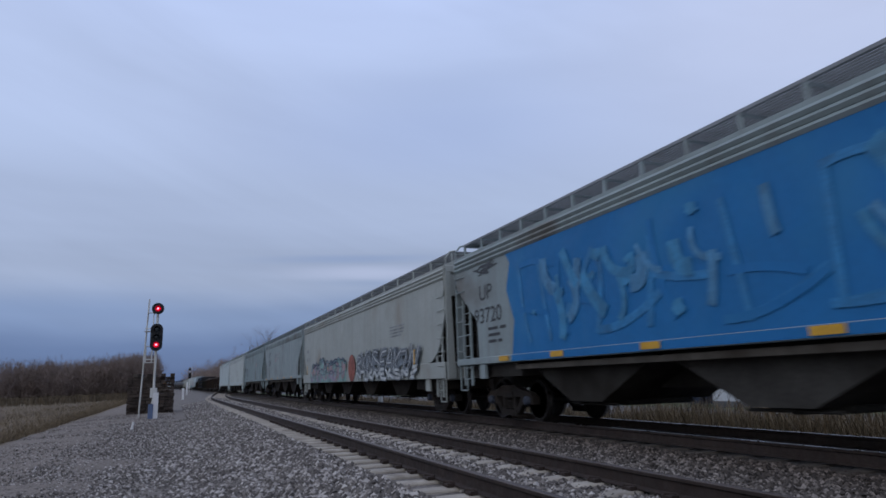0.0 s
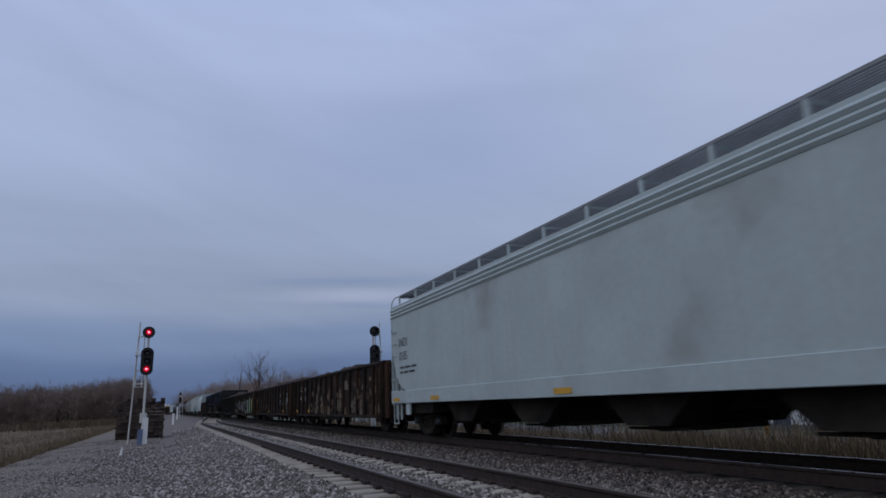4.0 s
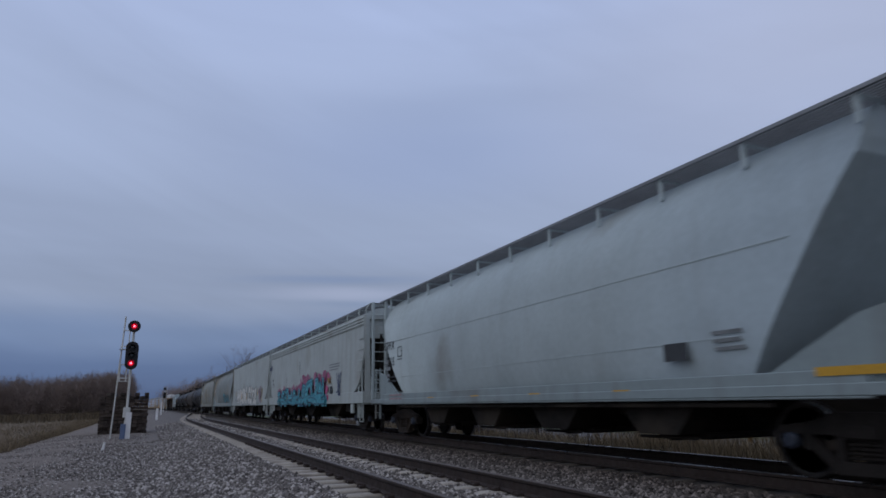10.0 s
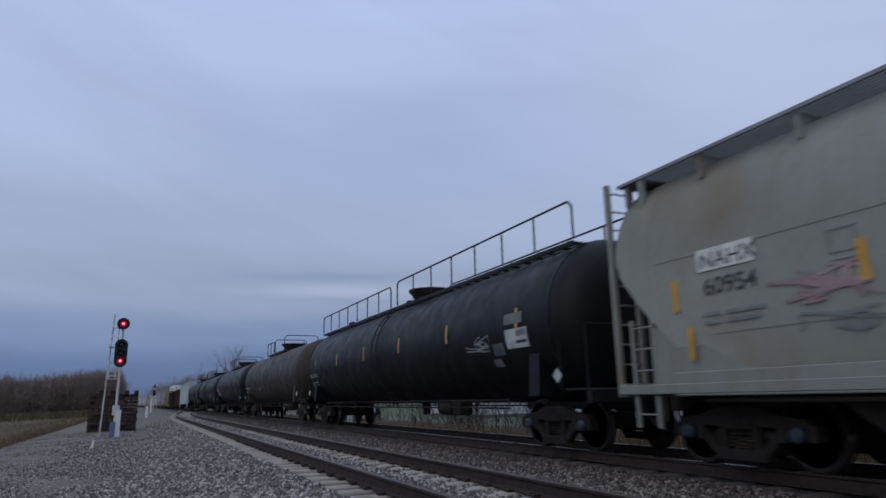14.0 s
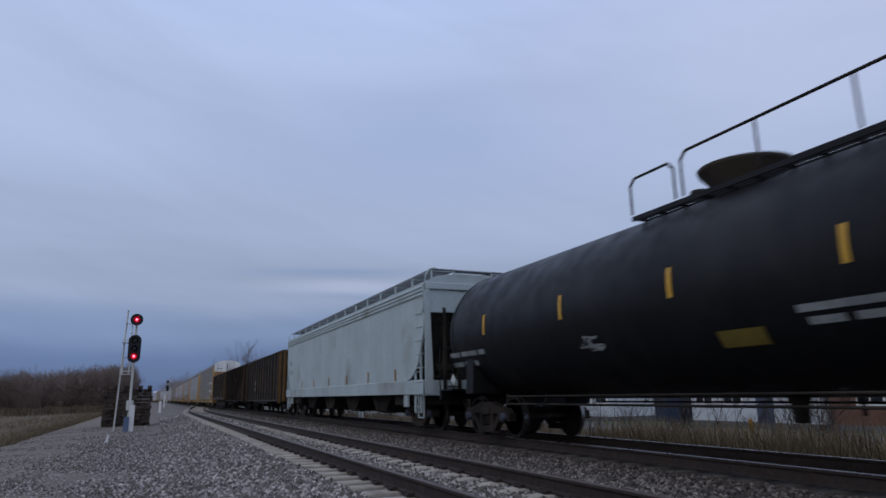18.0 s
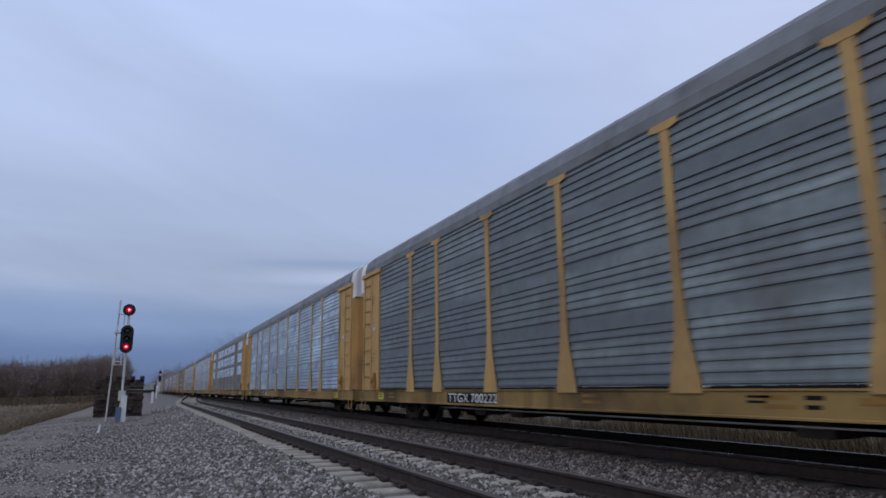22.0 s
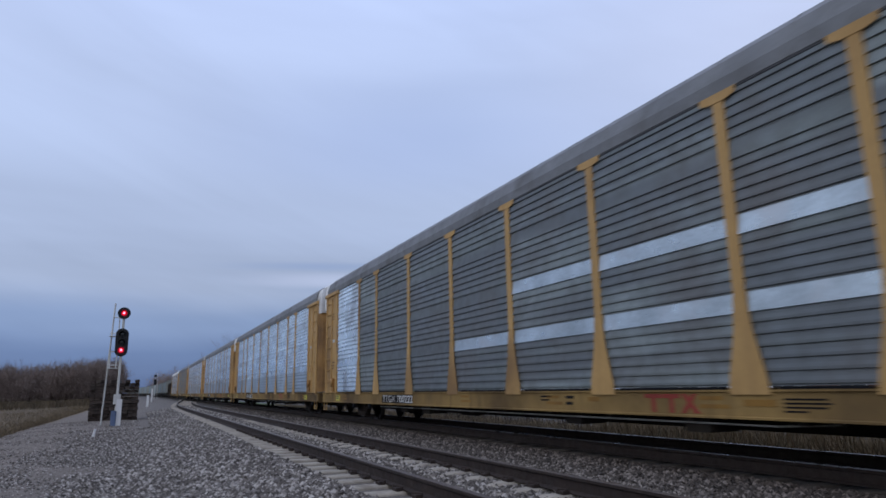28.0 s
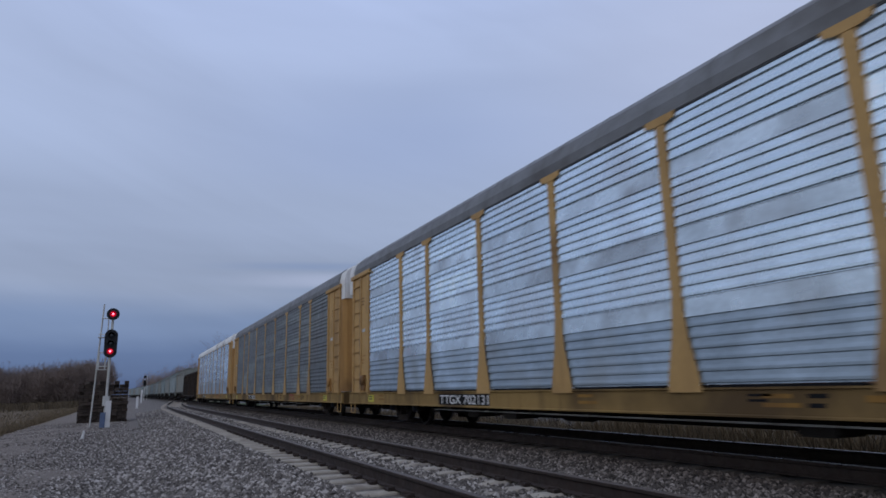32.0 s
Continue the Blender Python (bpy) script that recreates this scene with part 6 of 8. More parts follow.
        part("stirrup", shared(("stirrup_rack",), lambda: Shape().path([(0, -0.2, 0.6), (0, -0.2, 0.25), (0, 0.2, 0.25), (0, 0.2, 0.6)], 0.018)), [YELLOW], car, m=pose(-w, k * (hb - 0.4), 0))
        truck(car, k * (L / 2 - 4.2))
    couplers(car, L / 2)
    return car


def mirror_shape(s, k):
    if k < 0:
        s.v = [(x, -y, z) for x, y, z in s.v]
        s.f = [q[::-1] for q in s.f]
    return s


def mirrored(key, build, k, slots=1):
    """A shared mesh, turned end for end for k = -1."""
    if k > 0:
        return shared(key, build, slots)

    def flipped():
        s = build()
        s.v = [(x, -y, z) for x, y, z in s.v]
        s.f = [q[::-1] for q in s.f]
        return s
    return shared((key[0] + "_front", *key[1:]), flipped, slots)

# ---- the train: cars in order, with the couplings' places along it ----
SURGE = [(0, 0), (22, 0), (23, 0.24), (24, 0.61), (25, 1.08), (28, 2.88), (29, 3.5), (30, 4.09), (31, 4.91), (32, 5.05)]   # slack running in and out, seconds and metres


def travel(t):
    """How far the train has come, in metres, t seconds after the start."""
    base = 23.663 * t - 0.000806 * t ** 2 - 0.00057 * t ** 3
    return base + float(np.interp(t, [a for a, b in SURGE], [b for a, b in SURGE]))


COUPLINGS = [-3.6, 16.17, 38.37, 56.13, 73.9, 94.56, 115.66, 133.14, 150.63, 168.45, 186.42, 203.73, 221.19, 238.87,
             257.87, 278.38, 298.34, 318.07, 338.28, 360.22, 379.65, 398.66, 419.15, 438.8, 459.87, 476.75, 492.3, 508.2]
COUPLINGS += [508.27 + 28.55 * k for k in range(1, 12)]
CARS = []   # thing, middle


def place_car(i, build, *args, **kw):
    a, b = COUPLINGS[i], COUPLINGS[i + 1]
    if i == 27:
        a = b - 28.55
    car = build(b - a, *args, **kw)
    CARS.append((car, (a + b) / 2))
    return car, (b - a) / 2


GREY = paint("weathered_grey_paint", (0.27, 0.325, 0.335), dirt=(0.15, 0.14, 0.125))
GREY2 = paint("blue_grey_paint", (0.215, 0.275, 0.285), dirt=(0.13, 0.125, 0.115))
OFFWHITE = paint("off_white_paint", (0.44, 0.49, 0.485), dirt=(0.29, 0.27, 0.235), dirt_amount=0.12)
CREAM = paint("cream_white_paint", (0.36, 0.39, 0.375), dirt=(0.27, 0.25, 0.21), dirt_amount=0.14)
DRAB = paint("drab_cream_paint", (0.25, 0.262, 0.235), dirt=(0.20, 0.155, 0.105), dirt_amount=0.3, dirt_scale=0.4, streak=0.4)
CLEAN = paint("clean_light_grey", (0.43, 0.50, 0.515), dirt=(0.26, 0.26, 0.245), dirt_amount=0.1, streak=0.15)
TAN = paint("rust_stained_grey", (0.235, 0.262, 0.252), dirt=(0.225, 0.165, 0.10), dirt_amount=0.42, dirt_scale=0.3, streak=0.25)
BLUE_TAG = paint("spray_blue", (0.014, 0.155, 0.40), dirt=(0.03, 0.19, 0.40), dirt_amount=0.3, streak=0.2)
SPRAY = {k: mat("spray_" + k, c, rough=0.6, var=0.3, scale=3.0, bump=0.0) for k, c in dict(chalk=(0.66, 0.665, 0.63), faint=(0.022, 0.178, 0.40), mist=(0.06, 0.215, 0.40), steel=(0.16, 0.19, 0.22), sea=(0.09, 0.38, 0.46), plum=(0.36, 0.12, 0.22), ash=(0.15, 0.155, 0.155), lilac=(0.27, 0.24, 0.32), ink=(0.05, 0.06, 0.12), straw=(0.12, 0.092, 0.053), jade=(0.17, 0.27, 0.26), black=(0.03, 0.035, 0.04), pale=(0.46, 0.49, 0.50), aqua=(0.06, 0.30, 0.38), teal=(0.02, 0.16, 0.24), pink=(0.45, 0.10, 0.22),
         orange=(0.50, 0.16, 0.05), green=(0.10, 0.26, 0.12), lime=(0.22, 0.27, 0.07), sky=(0.16, 0.30, 0.52), lightblue=(0.22, 0.36, 0.50), mint=(0.22, 0.38, 0.36), navy=(0.03, 0.05, 0.14), ochre=(0.34, 0.17, 0.03), rose=(0.33, 0.24, 0.25), bone=(0.135, 0.108, 0.072), umber=(0.12, 0.065, 0.035), slate=(0.10, 0.115, 0.135), dusk=(0.30, 0.22, 0.25), haze=(0.035, 0.205, 0.40), grey=(0.24, 0.26, 0.27), red=(0.26, 0.075, 0.05)).items()}
RUST = paint("rust_brown_gondola", (0.038, 0.022, 0.016), rough=0.8, var=0.25, dirt=(0.075, 0.036, 0.017), dirt_amount=0.5, streak=0.5)
RUST2 = paint("dark_brown_gondola", (0.018, 0.0135, 0.011), rough=0.8, spec=0.15, var=0.2, dirt=(0.050, 0.029, 0.019), dirt_amount=0.4, streak=0.4)
DKGREEN = paint("dark_green_gondola", (0.010, 0.011, 0.0095), rough=0.8, spec=0.15, var=0.2, dirt=(0.024, 0.018, 0.014), dirt_amount=0.3, streak=0.3)
BLACK = paint("black_hopper_paint", (0.004, 0.0045, 0.0055), rough=0.14, spec=0.40, var=0.2, dirt=(0.012, 0.012, 0.012), dirt_amount=0.15, streak=0.15, bump=1.0, bump_scale=0.9, bump_far=0.05)
BLACK_TANK = paint("black_tank_paint", (0.007, 0.008, 0.0095), rough=0.46, spec=0.2, var=0.15, dirt=(0.024, 0.023, 0.022), dirt_amount=0.2, streak=0.3)
BROWN_TANK = paint("brown_tank_paint", (0.040, 0.032, 0.026), rough=0.55, var=0.15, dirt=(0.075, 0.06, 0.048), dirt_amount=0.3, streak=0.3)
BROWN_GON = paint("worn_brown_gondola", (0.036, 0.029, 0.025), rough=0.7, var=0.2, dirt=(0.07, 0.04, 0.022), dirt_amount=0.35, streak=0.35)
OCHRE_END = paint("worn_ochre_end", (0.17, 0.092, 0.025), rough=0.75, dirt=(0.07, 0.04, 0.02), dirt_amount=0.5, streak=0.5)
OCHRE = paint("ochre_end", (0.30, 0.16, 0.035), rough=0.7, dirt=(0.12, 0.06, 0.03), dirt_amount=0.4)

SIDE = -1.606


def build_train():
    # blue-sprayed grey hopper
    car, h = place_car(0, covered_hopper, GREY, "grey covered hopper sprayed bright blue along its side", sill=GREY, under=UNDER_GREY)
    s = Shape()
    top = [(6.45, 1.47), (6.3, 2.2), (6.6, 2.9), (6.4, 3.5), (6.6, 3.76), (-h + 2.6, 3.74), (-h + 2.2, 2.6), (-h + 2.5, 1.47)]
    s.add([(SIDE - 0.002, y, z) for y, z in top], [tuple(range(len(top)))[::-1]])
    part("blue_panel", s, BLUE_TAG, car, "wide sprayed blue panel")
    graffiti(car, 4, 6.2, -h + 2.7, 1.6, 3.4, SIDE - 0.002, [BLUE_TAG, SPRAY["faint"], BLUE_TAG], letters=9, stroke=0.14, rim=0.0)
    rng = random.Random(44)
    for k in range(26):
        y, z = rng.uniform(6.0, -h + 3.2), rng.uniform(2.6, 3.4)
        wisp = Shape()
        ribbon(wisp, curve_points((y, z), (y + rng.uniform(-0.4, 0.2), z - 0.5), (y + rng.uniform(-0.7, 0.4), z - rng.uniform(0.4, 0.95)), 9), rng.uniform(0.10, 0.30), SIDE - 0.0235 - 0.0001 * k)
        part("graffiti", wisp, SPRAY["haze"] if k % 3 else SPRAY["mist"], car, "faint pale stroke worn into the blue")
    blotches(car, 6, 5.8, -h + 3.0, 1.7, 3.3, SIDE - 0.024, [SPRAY["haze"]], 12, 0.2)
    part("blue_panel", Shape().box(SIDE - 0.034, SIDE - 0.026, -h + 2.5, 6.45, 1.325, 1.46), BLUE_TAG, car, "blue overspray along the sill")
    write(car, "93720", 8.35, 2.28, 0.36, SIDE, None, 1.15)
    write(car, "UP", 8.05, 2.83, 0.36, SIDE, None, 1.15)
    tag(car, 3, 8.7, 7.0, 3.45, 3.75, SIDE, LETTER_DARK, 9, 0.05)
    scribble(car, 7.6, 2.08, [[0.5, 0.3], [0.6], [0.4, 0.2]], SIDE)
    reflector_marks(car, SIDE - 0.05, 1.345, (h - 3.1, h - 5.3, h - 8.0, h - 11, h - 14))
    # sprayed light hopper
    car, h = place_car(1, covered_hopper, CREAM, "cream-white covered hopper with green and grey graffiti", z_sill=(1.0, 1.45), end="round", bays=4)
    mural(car, 7, h - 2.6, h - 10.6, SIDE - 0.031)
    blotches(car, 91, -1.5, -8.6, 1.35, 2.05, SIDE - 0.031, [SPRAY["slate"], SPRAY["steel"], SPRAY["grey"], SPRAY["steel"]], 110, 0.30)
    letter_piece(car, "RKNSEAKZN", 92, -1.45, -8.7, 1.2, 2.05, SIDE - 0.076, [SPRAY["steel"], SPRAY["slate"], SPRAY["pale"]], stroke=0.16, rim=0.045, swell=0.12, inner=0.28, round_off=1, lean=0.8, label="blue-grey tangled graffiti lettering")
    letter_piece(car, "NZKNEKSNZ", 93, -1.4, -8.7, 1.02, 1.42, SIDE - 0.086, [SPRAY["steel"], SPRAY["pale"], SPRAY["pale"]], stroke=0.10, rim=0.035, swell=0.03, round_off=1, lean=0.9, label="grey and white slanting strokes along the sill")
    reflector_marks(car, SIDE - 0.1, 1.45, (-8.4,), upright=True)
    scribble(car, -5.6, 2.75, [[1.6], [1.6], [1.5], [1.3]], SIDE, SPRAY["grey"], h=0.05)
    s = Shape()
    n = 28
    s.add([(SIDE - 0.045, -0.48 + 0.58 * math.cos(6.283 * i / n), 1.55 + 0.55 * math.sin(6.283 * i / n)) for i in range(n)], [tuple(range(n))])
    part("red_disc", s, SPRAY["red"], car, "sprayed dull red disc")
    reflector_marks(car, SIDE - 0.034, 1.47, (h - 1.6, h - 3.4, h - 6.9), upright=True)
    write(car, "463578", h - 1.35, 2.15, 0.2, SIDE, SPRAY["grey"])
    scribble(car, h - 1.4, 2.62, [[0.5]], SIDE, SPRAY["grey"], h=0.16)
    # two grey road hoppers
    car, h = place_car(2, covered_hopper, GREY, "weathered grey covered hopper with black road number")
    write(car, "98561", h - 2.72, 2.42, 0.43, SIDE)
    write(car, "UP", h - 2.85, 3.03, 0.42, SIDE, None, 1.1)
    scribble(car, h - 1.7, 2.25, [[1.2], [0.5, 0.5], [0.4, 0.5]], SIDE, SPRAY["grey"])
    reflector_marks(car, SIDE - 0.05, 1.345, (h - 2.0, h - 5, h - 8, h - 11, h - 14))
    emblem = Shape().box(SIDE - 0.004, SIDE, 2.0, 2.6, 2.9, 3.2, 0).box(SIDE - 0.004, SIDE, 1.98, 2.58, 2.62, 2.86, 1)
    bars(emblem, 1.8, 3.02, [1.6], 0.16, SIDE, slot=0); bars(emblem, 1.8, 2.74, [1.3], 0.16, SIDE, slot=0)
    part("emblem", emblem, [SPRAY["grey"], SPRAY["rose"]], car, "small faded shield emblem")
    car, h = place_car(3, covered_hopper, GREY2, "blue-grey covered hopper with a small black tag")
    write(car, "14039", h - 1.5, 2.35, 0.34, SIDE)
    write(car, "UP", h - 1.6, 2.83, 0.32, SIDE)
    tag(car, 21, h - 3.0, h - 4.6, 1.55, 2.7, SIDE, SPRAY["black"], 12, 0.07)
    emblem = Shape().box(SIDE - 0.004, SIDE, -3.2, -2.7, 3.0, 3.3, 0).box(SIDE - 0.004, SIDE, -3.2, -2.72, 2.6, 2.9, 1)
    part("emblem", emblem, [SPRAY["grey"], SPRAY["rose"]], car, "small faded shield emblem")
    reflector_marks(car, SIDE, 1.55, (-h + 2.2,), upright=True)
    # two white hoppers
    for i in (4, 5):
        car, h = place_car(i, covered_hopper, CLEAN if i == 5 else OFFWHITE, "clean light grey covered hopper with deep sill" if i == 5 else "off-white covered hopper with deep sill", z_sill=(1.0, 1.38), end="round", bays=4, sill=CLEAN)
        if i == 5:
            write(car, "INEX", h - 1.15, 2.75, 0.26, SIDE); write(car, "0185", h - 1.2, 2.32, 0.26, SIDE)
            scribble(car, h - 1.25, 2.05, [[0.35, 0.5, 0.45], [0.25, 0.4, 0.5]], SIDE)
        else:
            scribble(car, -1.5, 2.6, [[1.2]] * 5, SIDE, SPRAY["grey"], h=0.06)
            scribble(car, h - 1.5, 2.7, [[0.5], [0.4]], SIDE, h=0.12)
        reflector_marks(car, SIDE - 0.04, 1.06, (h - 0.95, h - 4.2, 0, -h + 4, -h + 1.2), w=0.6)
    # gondolas with scrap
    heaps = {6: [(-0.35, 0.5, 0.38), (0.55, 0.25, 0.38), (0.1, 0.3, 0.3)], 7: [(0.15, 0.5, 0.55), (-0.6, 0.3, 0.5)], 8: [(-0.1, 0.7, 0.52)], 9: [(-0.62, 0.42, 0.64), (0.32, 0.16, 0.52), (-0.1, 0.3, 0.40)], 12: [(-0.66, 0.36, 0.62), (-0.1, 0.2, 0.3)]}
    look_of = {6: (RUST2, "rusty gondola with peeling cream graffiti and yellow strips", 15), 7: (RUST2, "dark brown gondola with faded white tags", 13), 8: (RUST2, "brown gondola with green and yellow graffiti", 12), 9: (DKGREEN, "dark green gondola with white tags", 11), 12: (RUST2, "brown gondola with small pale tags", 15)}
    for i in (6, 7, 8, 9, 12):
        colour, label, ribs = look_of[i]
        t = 2.45 if i != 12 else 2.58
        car, h = place_car(i, gondola, colour, label, top=t, ribs={9: 15, 12: 18}.get(i, ribs), end_mat=RUST if i != 9 else colour)
        heap = load_heap(2 * h, i, t, heaps[i])
        CARS.append((heap, CARS[-1][1]))
        reflector_marks(car, -1.582, 0.72, [h - 0.9 - k * (2 * h - 1.8) / 5 for k in range(6)], h=0.14, w=0.42)
        x = -1.583
        if i == 6:
            blotches(car, 310, 4.4, -7.6, 0.72, 1.9, x, [SPRAY["umber"], RUST, RUST2, SPRAY["bone"], RUST], 70, 0.36)
            blotches(car, 311, 4.0, -7.6, 0.75, 1.75, x - 0.03, [RUST2, SPRAY["umber"], RUST, RUST2], 60, 0.24)
            worn = [SPRAY["bone"], SPRAY["straw"], SPRAY["bone"], SPRAY["umber"]]
            for k, (ya, yb, za, zb, n_, r_) in enumerate(((2.92, 2.45, 0.62, 1.5, 11, 0.20), (2.4, 2.1, 0.9, 1.9, 9, 0.16), (2.05, 1.4, 1.75, 1.95, 7, 0.14), (1.5, 1.15, 0.62, 1.7, 12, 0.17), (0.8, 0.5, 0.6, 0.95, 7, 0.19), (0.0, -0.7, 0.6, 0.85, 9, 0.17), (-0.35, -0.6, 1.0, 1.6, 6, 0.15), (-1.6, -2.6, 0.7, 1.5, 14, 0.2), (-4.0, -5.6, 0.7, 1.6, 18, 0.2), (3.9, 3.2, 0.7, 1.2, 7, 0.12))):
                blotches(car, 330 + k, ya, yb, za, zb, x - 0.058, worn if k != 3 else worn[:3], n_, r_)
            part("paint_patch", Shape().box(x - 0.07, x - 0.066, 2.55, 3.0, 0.66, 0.98), SPRAY["bone"], car, "cream touched-up patch")
            for text, yy, zz in (("CS", 6.82, 1.82), ("XT", 5.72, 1.80), ("40", 6.85, 1.34), ("19", 5.66, 1.34), ("5", 4.35, 1.34)):
                write(car, text, yy, zz, 0.24, x, SPRAY["pale"], 1.3)
        elif i == 7:
            tag(car, 33, -h + 5.4, -h + 4.3, 1.2, 1.9, x, SPRAY["grey"], 8, 0.10)
            tag(car, 34, -h + 3.0, -h + 1.9, 1.1, 1.9, x, SPRAY["grey"], 8, 0.10)
            graffiti(car, 36, h - 0.3, h - 0.9, 0.8, 1.9, x, [OCHRE, OCHRE, RUST], letters=1, stroke=0.3)
            write(car, "703", 6.75, 1.36, 0.24, x, SPRAY["ash"], 1.2); write(car, "549", 5.4, 1.36, 0.24, x, SPRAY["ash"], 1.2)
            blotches(car, 88, h - 0.25, h - 0.95, 0.7, 2.1, x, [OCHRE_END, RUST, OCHRE_END], 16, 0.2)
            write(car, "CS", 6.7, 1.76, 0.22, x, SPRAY["ash"], 1.2); write(car, "XT", 5.45, 1.76, 0.22, x, SPRAY["ash"], 1.2)
            blotches(car, 87, 8.0, -8.0, 0.7, 1.2, x, [RUST, RUST2, SPRAY["umber"]], 30, 0.3)
        elif i == 8:
            blotches(car, 350, 7.8, -2.6, 0.7, 1.75, x, [SPRAY["ash"], RUST2, SPRAY["slate"]], 46, 0.3)
            letter_piece(car, "ESHANAKNS", 351, 7.9, -2.6, 0.66, 1.85, x - 0.022, [SPRAY["pale"], SPRAY["slate"], SPRAY["ash"]], stroke=0.20, rim=0.04, swell=0.08, inner=0.3, round_off=1, lean=0.4, label="dark letters with a silver sprayed outline")
            blotches(car, 352, -2.8, -7.9, 0.7, 1.7, x, [SPRAY["green"], SPRAY["lime"], SPRAY["teal"]], 44, 0.36)
            letter_piece(car, "SOEIRE", 353, -2.7, -7.9, 0.68, 1.95, x - 0.022, [SPRAY["teal"], SPRAY["lime"], SPRAY["mint"]], stroke=0.36, rim=0.06, swell=0.10, inner=0.35, lean=0.3, label="lime and mint graffiti letters edged in teal")
            blotches(car, 354, -7.2, -7.6, 0.8, 1.1, x - 0.05, [SPRAY["sea"]], 3, 0.32)
            part("reflector", Shape().box(x - 0.06, x - 0.055, -6.3, -6.16, 0.9, 1.85), REFLECT, car, "long upright yellow strip")
        elif i == 9:
            for k, (ya, yb, za, zb, n_, w_) in enumerate(((-4.8, -6.25, 1.35, 2.2, 22, 0.055), (-4.4, -4.8, 1.5, 1.8, 6, 0.05), (-2.1, -2.9, 1.35, 2.15, 14, 0.055), (-1.5, -2.0, 1.45, 1.75, 6, 0.05), (-3.0, -3.4, 1.7, 2.15, 5, 0.05), (-3.5, -4.25, 1.15, 1.5, 9, 0.05), (1.85, 1.0, 1.25, 2.0, 11, 0.045), (5.0, 4.4, 1.0, 1.9, 12, 0.04), (4.2, 3.5, 1.0, 1.7, 9, 0.04))):
                tag(car, 410 + k, ya, yb, za, zb, x, SPRAY["pale"] if k < 6 else SPRAY["grey"], n_, w_)
            part("blue_sticker", Shape().box(x - 0.012, x - 0.002, -0.2, 0.4, 1.1, 1.45, 0).box(x - 0.012, x - 0.002, -0.2, 0.4, 1.45, 2.0, 1), [SPRAY["sky"], SPRAY["pale"]], car, "blue and white square sticker tag")
            part("stencil_frame", frame_lines(x, -5.4, -6.05, 0.95, 1.25), SPRAY["grey"], car, "grey stencilled frame")
            scribble(car, -7.0, 1.9, [[0.2, 0.3, 0.2], [0.3, 0.2, 0.3], [0.2, 0.2]], x, SPRAY["slate"], h=0.07); scribble(car, -4.7, 1.05, [[0.3], [0.3]], x, SPRAY["slate"], h=0.05)
        else:
            write(car, "49002", 6.5, 1.25, 0.22, x, SPRAY["pale"], 1.2); scribble(car, 6.5, 1.78, [[0.18, 0.16, 0.16, 0.2]], x, SPRAY["pale"], h=0.2)
            scribble(car, 6.2, 0.95, [[0.5], [0.5]], x, SPRAY["grey"], h=0.06)
            for k, (ya, yb, za, zb, c_) in enumerate(((7.7, 6.8, 1.25, 1.85, "grey"), (4.55, 3.8, 1.45, 2.05, "pale"), (4.45, 3.85, 0.75, 1.1, "pale"), (3.65, 2.95, 0.9, 1.65, "aqua"), (2.6, 2.05, 1.1, 1.45, "pale"), (1.6, 0.4, 0.6, 0.95, "pale"), (-0.6, -1.6, 0.8, 1.5, "grey"), (-3.0, -4.2, 0.8, 1.6, "grey"))):
                tag(car, 480 + k, ya, yb, za, zb, x, SPRAY[c_], 13, 0.075)
            part("blue_sticker", Shape().box(x - 0.012, x - 0.002, 2.4, 2.9, 0.75, 2.1), SPRAY["lightblue"], car, "tall pale blue tag")
            tag(car, 49, -h + 4.4, -h + 3.4, 1.35, 1.75, x, SPRAY["pale"], 6, 0.07)
            reflector_marks(car, x, 1.45, (-h + 1.1,), h=0.2, w=0.45)
    # black high-sided cars
    for i in (10, 11):
        car, h = place_car(i, gondola, BLACK, "glossy black high-sided open hopper with yellow squares", top=3.55, foot=0.74, name="open_hopper", posts=[a * b for a in (-1, 1) for b in (8.15, 7.58, 6.82, 5.98, 5.18, 4.28, 3.18, 2.12, 1.06)] + [0.0])
        x = -1.583
        write(car, "ERX", 7.47, 1.44, 0.20, x, LETTER_PALE, 1.15)
        write(car, "40", 6.28, 1.44, 0.22, x, LETTER_PALE, 1.15); write(car, "18" if i == 10 else "19", 5.62, 1.44, 0.22, x, LETTER_PALE, 1.15)
        scribble(car, 6.2, 1.26, [[0.22], [0.22]], x, LETTER_PALE, h=0.05); scribble(car, 5.5, 1.26, [[0.3], [0.28]], x, LETTER_PALE, h=0.05)
        reflector_marks(car, x, 1.08, (7.15,), h=0.21, w=0.46); reflector_marks(car, x, 1.09, (4.4, 1.28, -2.9, -7.0), h=0.12, w=0.42)
        part("sticker", Shape().box(x - 0.005, x, 3.25, 3.53, 1.08, 1.2), LETTER_PALE, car, "small white notice")
        scribble(car, -0.45, 1.15, [[0.42], [0.42]], x, LETTER_PALE, h=0.05)
        part("sticker", Shape().box(x - 0.005, x, h - 5.2, h - 5.0, 1.22, 1.36), LETTER_PALE, car)
    # round and flat hoppers in the middle of the train
    car, h = place_car(13, round_hopper, CLEAN, "pale grey round-sided covered hopper", sill=GREY, pull=1.42, cut=1.95)
    side = lambda z: -curved_side(z) - 0.012
    write(car, "GPFX", 7.65, 2.62, 0.26, side, None, 1.05); write(car, "10555", 7.6, 2.12, 0.25, side, None, 1.0)
    scribble(car, 7.45, 1.75, [[0.3, 0.35], [0.3, 0.35]], side, h=0.06)
    scribble(car, 7.2, 1.2, [[1.1], [1.1]], -1.60, SPRAY["rose"], h=0.05)
